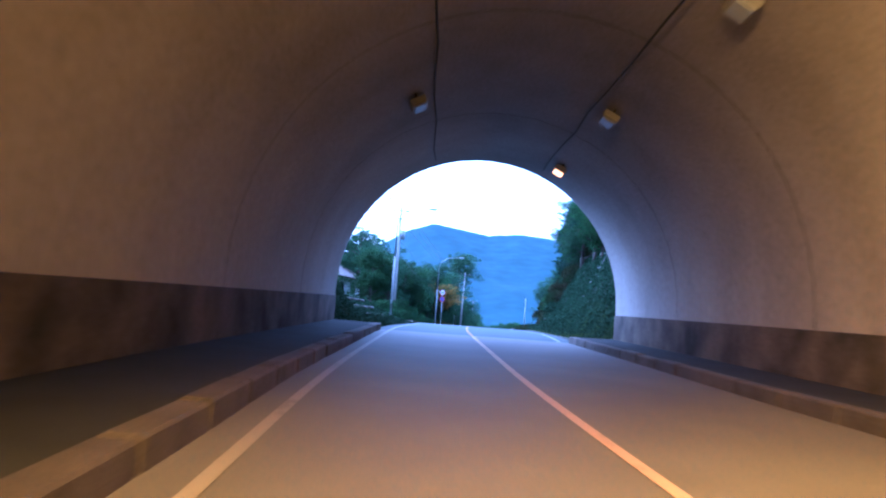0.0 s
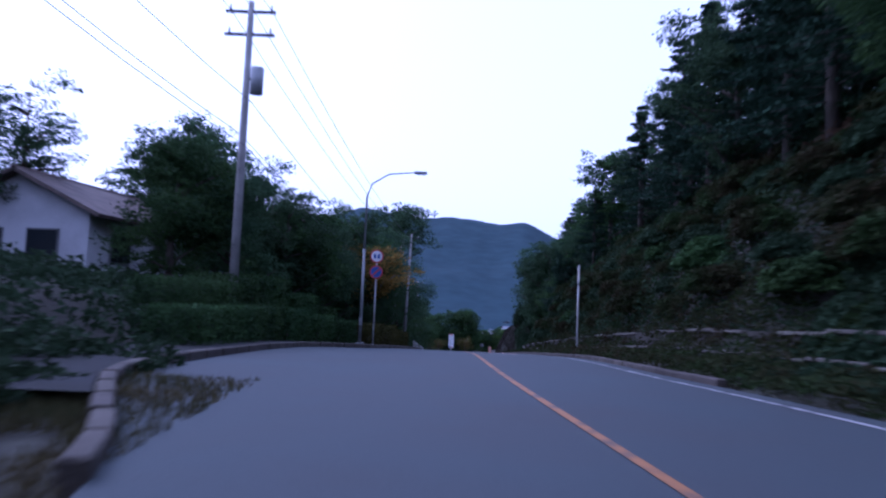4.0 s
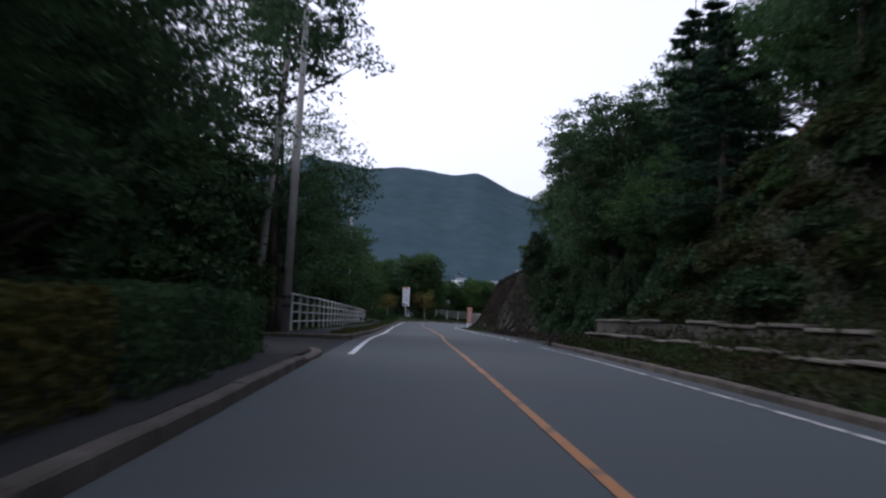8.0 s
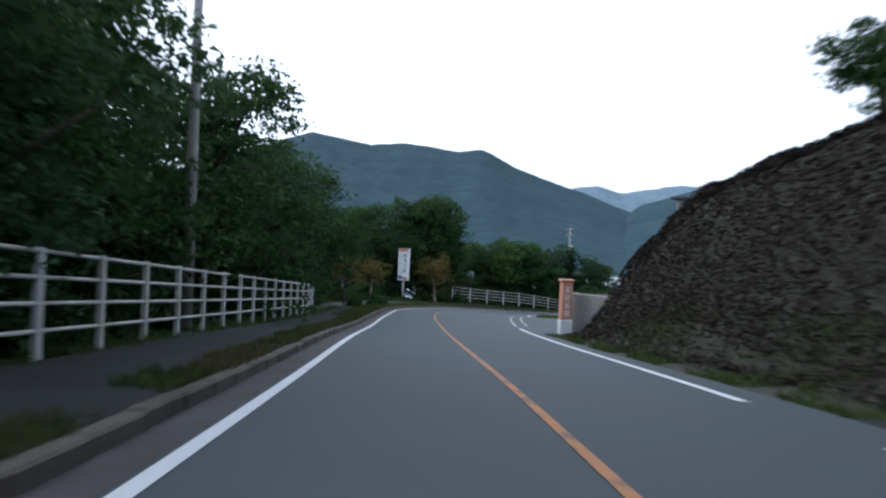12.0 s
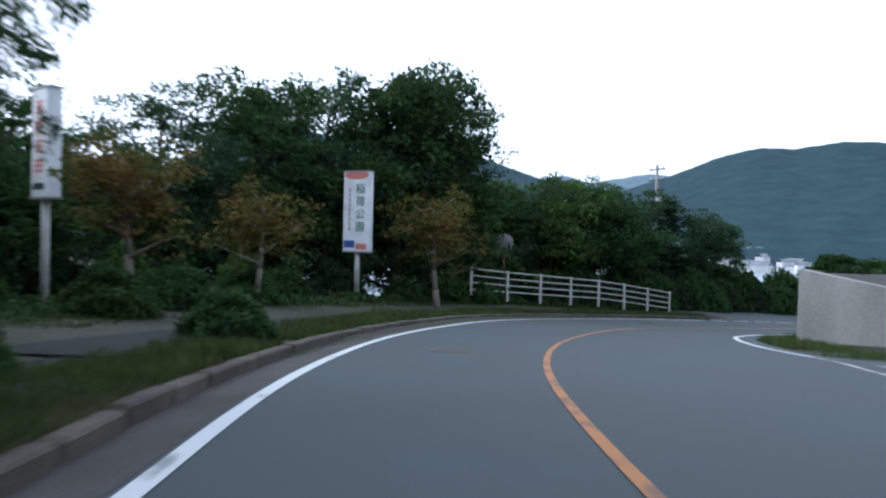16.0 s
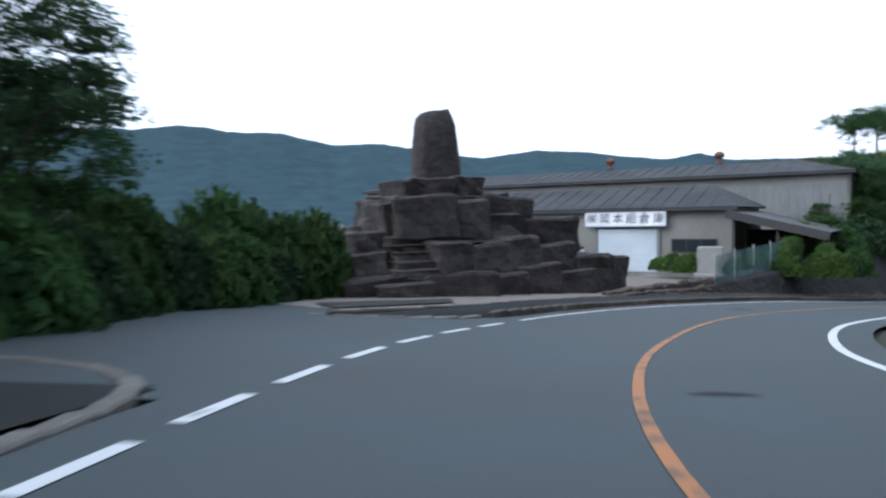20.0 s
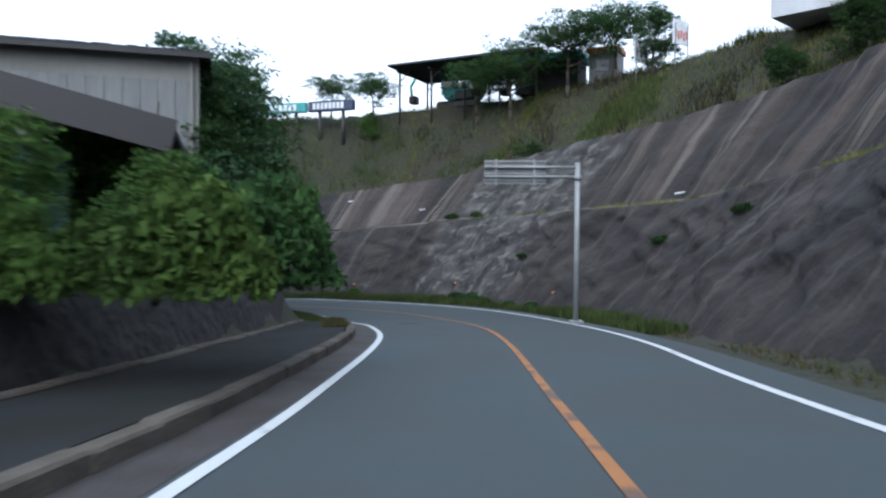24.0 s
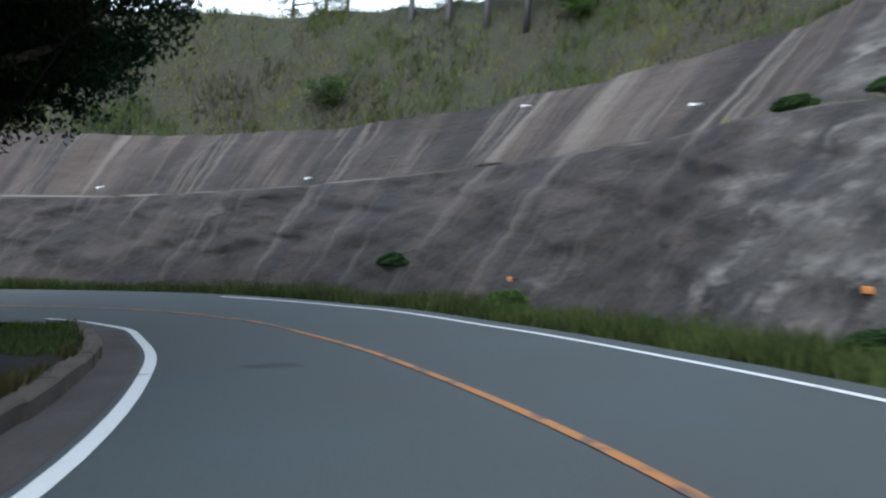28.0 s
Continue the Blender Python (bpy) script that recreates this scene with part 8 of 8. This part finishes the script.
grass_patch("ledge_grass", 258, 290, lambda s: FACE_FOOT(s) + 4.15, lambda s: FACE_FOOT(s) + 4.7, 2600, 0.3, HILL_BLADE, "tufts of grass along the ledge of the rock face", 230, True, 4.45)

scatter_leaves("ivy_bank", 28.2, 62, (5.7, 13), 90000, 0.15, LEAF_DEEP, "dark leaves and ferns covering the rocky cutting", "undergrowth", 101, (0.0, 0.5))
scatter_leaves("vine_bank", 60, 122, (6.3, 12.5), 60000, 0.11, LEAF_DEEP, "green vines covering the bank above the low wall", "vines", 102, (0.0, 1.0))
scatter_leaves("dry_vines", 58, 124, (9.5, 13), 34000, 0.16, LEAF_DRY, "brown dry vines hanging from the top of the bank", "vines", 103, (0.1, 0.9))
scatter_leaves("hill_undergrowth", 122, 166.5, (4.9, 11), 130000, 0.09, BRUSH, "brown-green brush on the steep bank by the driveway", "undergrowth", 104, (0.0, 0.1), 0.85)
scatter_leaves("hill_undergrowth", 120, 150, (8.6, 16), 24000, 0.18, LEAF_DEEP, "dark leafy undergrowth below the pines", "undergrowth", 105, (0.0, 0.9))
scatter_leaves("forest_floor", 29, 108, (-7, -22), 60000, 0.2, LEAF_DEEP, "dark leafy undergrowth beneath the trees", "undergrowth", 106, (0.0, 0.8))
scatter_leaves("forest_floor", 120, 186, (-7.4, -18), 44000, 0.2, LEAF_DEEP, "dark undergrowth on the slope behind the railing", "undergrowth", 107, (0.0, 0.9))
scatter_leaves("ground_ivy", 186, 226, (-9.2, -17), 26000, 0.16, LEAF_MID, "low green ground cover in the park", "undergrowth", 108, (0.0, 0.3))
grass_patch("verge_grass", 56, 120, 3.75, 6.0, 50000, 0.16, DULL_STRAW, "dull short verge grass", 201)
grass_patch("verge_grass", 29, 60, 4.7, 6.6, 60000, 0.25, BLADE, "green verge grass at the cutting foot", 202)
grass_patch("verge_grass", 30, 58, -3.9, -6.0, 22000, 0.2, STRAW, "dry verge grass", 203)
grass_patch("kerb_weeds", 120, 190, lambda s: LEFT_EDGE(s) - 0.12, lambda s: LEFT_EDGE(s) - 0.75, 36000, 0.2, STRAW, "weeds growing over the kerb", 204, True, 0.13)
grass_patch("kerb_grass", 120, 190, lambda s: LEFT_EDGE(s) - 0.15, lambda s: LEFT_EDGE(s) - 0.95, 30000, 0.22, BLADE, "green grass along the edge of the footway", 224, True, 0.13)
grass_patch("path_grass", 176, 224, lambda s: LEFT_EDGE(s) - 0.2, lambda s: LEFT_EDGE(s) - 1.5, 50000, 0.28, BLADE, "uneven grass between kerb and park path", 225, True, 0.1)
grass_patch("park_grass", 176, 221, lambda s: LEFT_EDGE(s) - 0.2, lambda s: LEFT_EDGE(s) - 1.9, 22000, 0.26, BLADE, "rough park grass beside the bend", 205)
grass_patch("park_grass", 188, 226, lambda s: -8.2, lambda s: -12.0, 16000, 0.25, BLADE, "park grass by the path", 206)
grass_patch("rail_grass", 120, 186, -5.9, -7.0, 9000, 0.25, BLADE, "grass along the railing foot", 207)
grass_patch("island_grass", 199, 233, lambda s: RIGHT_EDGE(s) + 0.1, lambda s: RIGHT_EDGE(s) + 2.5, 9000, 0.3, BLADE, "grass on the inside of the bend", 208)
grass_patch("toe_grass", 268, 318, lambda s: RIGHT_EDGE(s) + 0.1, lambda s: FACE_FOOT(s) + 0.55, 30000, 0.5, BLADE, "long green grass at the foot of the rock face", 209, False)
grass_patch("toe_grass", 240, 270, lambda s: RIGHT_EDGE(s) + 0.5, lambda s: FACE_FOOT(s) + 0.3, 3000, 0.18, STRAW, "thin dry grass at the foot of the rock face", 210)
grass_patch("hill_grass", 250, 318, lambda s: FACE_FOOT(s) + 7.7, lambda s: FACE_FOOT(s) + 22, 80000, 0.45, HILL_BLADE, "long grass on the slope above the rock face", 211, False)
grass_patch("hill_tufts", 250, 318, lambda s: FACE_FOOT(s) + 7.7, lambda s: FACE_FOOT(s) + 22, 90000, 0.95, BLADE, "dark clumps of tall weeds on the slope", 219, True, -0.02, 0.22, 0.45)
grass_patch("hill_tufts", 250, 318, lambda s: FACE_FOOT(s) + 7.7, lambda s: FACE_FOOT(s) + 22, 60000, 0.75, DULL_STRAW, "brown clumps of withered weeds on the slope", 221, True, -0.02, 0.2, 0.6)
grass_patch("hill_dry_grass", 250, 318, lambda s: FACE_FOOT(s) + 7.7, lambda s: FACE_FOOT(s) + 24, 34000, 0.6, STRAW, "dry yellow grass on the slope above the rock face", 212)
grass_patch("kerb_weeds", 266.5, 292, lambda s: LEFT_EDGE(s) - 0.2, lambda s: LEFT_EDGE(s) - 1.1, 8000, 0.22, BLADE, "weeds growing from the kerb round the bend", 213, True, 0.13, 0.0, 0.5)
grass_patch("kerb_straw", 268, 288, lambda s: LEFT_EDGE(s) - 0.15, lambda s: LEFT_EDGE(s) - 0.8, 16000, 0.2, STRAW, "dry weeds over the kerb round the bend", 215, True, 0.13, -0.1, 0.6)
grass_patch("bank_grass", 147, 167, 3.75, 5.2, 12000, 0.22, BLADE, "rough green grass at the foot of the bank", 214)
scatter_leaves("bank_ivy", 29.0, 60, (-5.6, -11), 60000, 0.12, LEAF_DEEP, "dark ferns and ivy on the bank beside the tunnel mouth", "undergrowth", 109, (0.0, 0.4))
scatter_leaves("bank_brush", 120, 150, (7.0, 11), 50000, 0.14, LEAF_DEEP, "dark brush hanging over the foot of the bank", "undergrowth", 110, (0.0, 0.9))
scatter_leaves("vine_bank", 58, 122, (6.0, 12.5), 120000, 0.11, LEAF_VINE, "dark green creepers covering the bank and wall", "vines", 112, (0.0, 0.9))
scatter_leaves("bank_litter", 118, 167, (4.2, 10), 90000, 0.09, BRUSH, "dark brown brush over the steep bank", "undergrowth", 113, (0.0, 0.1), 0.85)
scatter_leaves("verge_weeds", 28.4, 51, (-3.85, -6.6), 56000, 0.11, LEAF_DEEP, "low dark weeds on the verge", "undergrowth", 114, (0.0, 0.2))
scatter_leaves("verge_weeds", 29.5, 62, (4.7, 6.6), 40000, 0.1, LEAF_DEEP, "low dark weeds at the foot of the cutting", "undergrowth", 115, (0.0, 0.2))
scatter_leaves("verge_weeds", 56, 120, (4.0, 6.2), 40000, 0.09, LEAF_VINE, "low dark weeds below the wall", "undergrowth", 116, (0.0, 0.25))
for i in range(16):
    s = 184 + i * 2.0
    bush("dark", s, -18.5 - (i % 2) * 1.2, 1.9, 1.9, 2.6)

# swelling masses of creeper and brush on the bank above the low wall
for i in range(150):
    s = 58 + i * 0.42 + tree_rng.uniform(-0.5, 0.5)
    r = tree_rng.uniform(0.6, 1.35)
    bush("mid" if i % 9 == 4 else ("creeper" if i % 3 else "dark"), s, 6.9 + 5.2 * ((i * 0.618) % 1.0), r, r * 1.3, r * 0.75, None, "swelling mass of dark creeper on the bank")
for i in range(14):
    s = 286 + i * 1.1
    d = FACE_FOOT(s) - 0.15 + tree_rng.uniform(-0.1, 0.25)
    k = tree_rng.uniform(0.25, 0.6)
    q = thing("fallen_rock", road_pose(s, d, -0.02, tree_rng.uniform(0, 360)), "pale broken rock lying at the foot of the face", "rock", "fallen rocks")
    piece("rock", BLOCKS[i % 9], Matrix.Diagonal((k, k * 0.8, k * 0.7, 1)), q)
for s, h, r, k in ((294.8, 1.1, 0.4, "mid"), (291.6, 0.3, 0.45, "light"), (288.6, 4.7, 0.4, "mid"), (287.4, 4.8, 0.3, "mid"), (282.4, 2.4, 0.25, "mid"), (284.6, 0.2, 0.55, "mid"), (283.6, 0.15, 0.65, "mid"),
                   (282.8, 0.1, 0.5, "light"), (281.0, 0.1, 0.4, "mid"), (279.4, 0.1, 0.45, "mid"), (288.2, 0.1, 0.4, "mid"), (275.2, 2.9, 0.35, "mid"), (274.0, 0.1, 0.45, "mid"), (271.5, 3.6, 0.35, "mid")):
    t_d = FACE_FOOT(s) + (h * 0.91 if h < 4.6 else 4.45 + (h - 4.63) * 0.93)
    bush(k, s, t_d - 0.1, r, r * 1.3, r * 0.75, h - 0.15, "small green shrub rooted in the rock face")
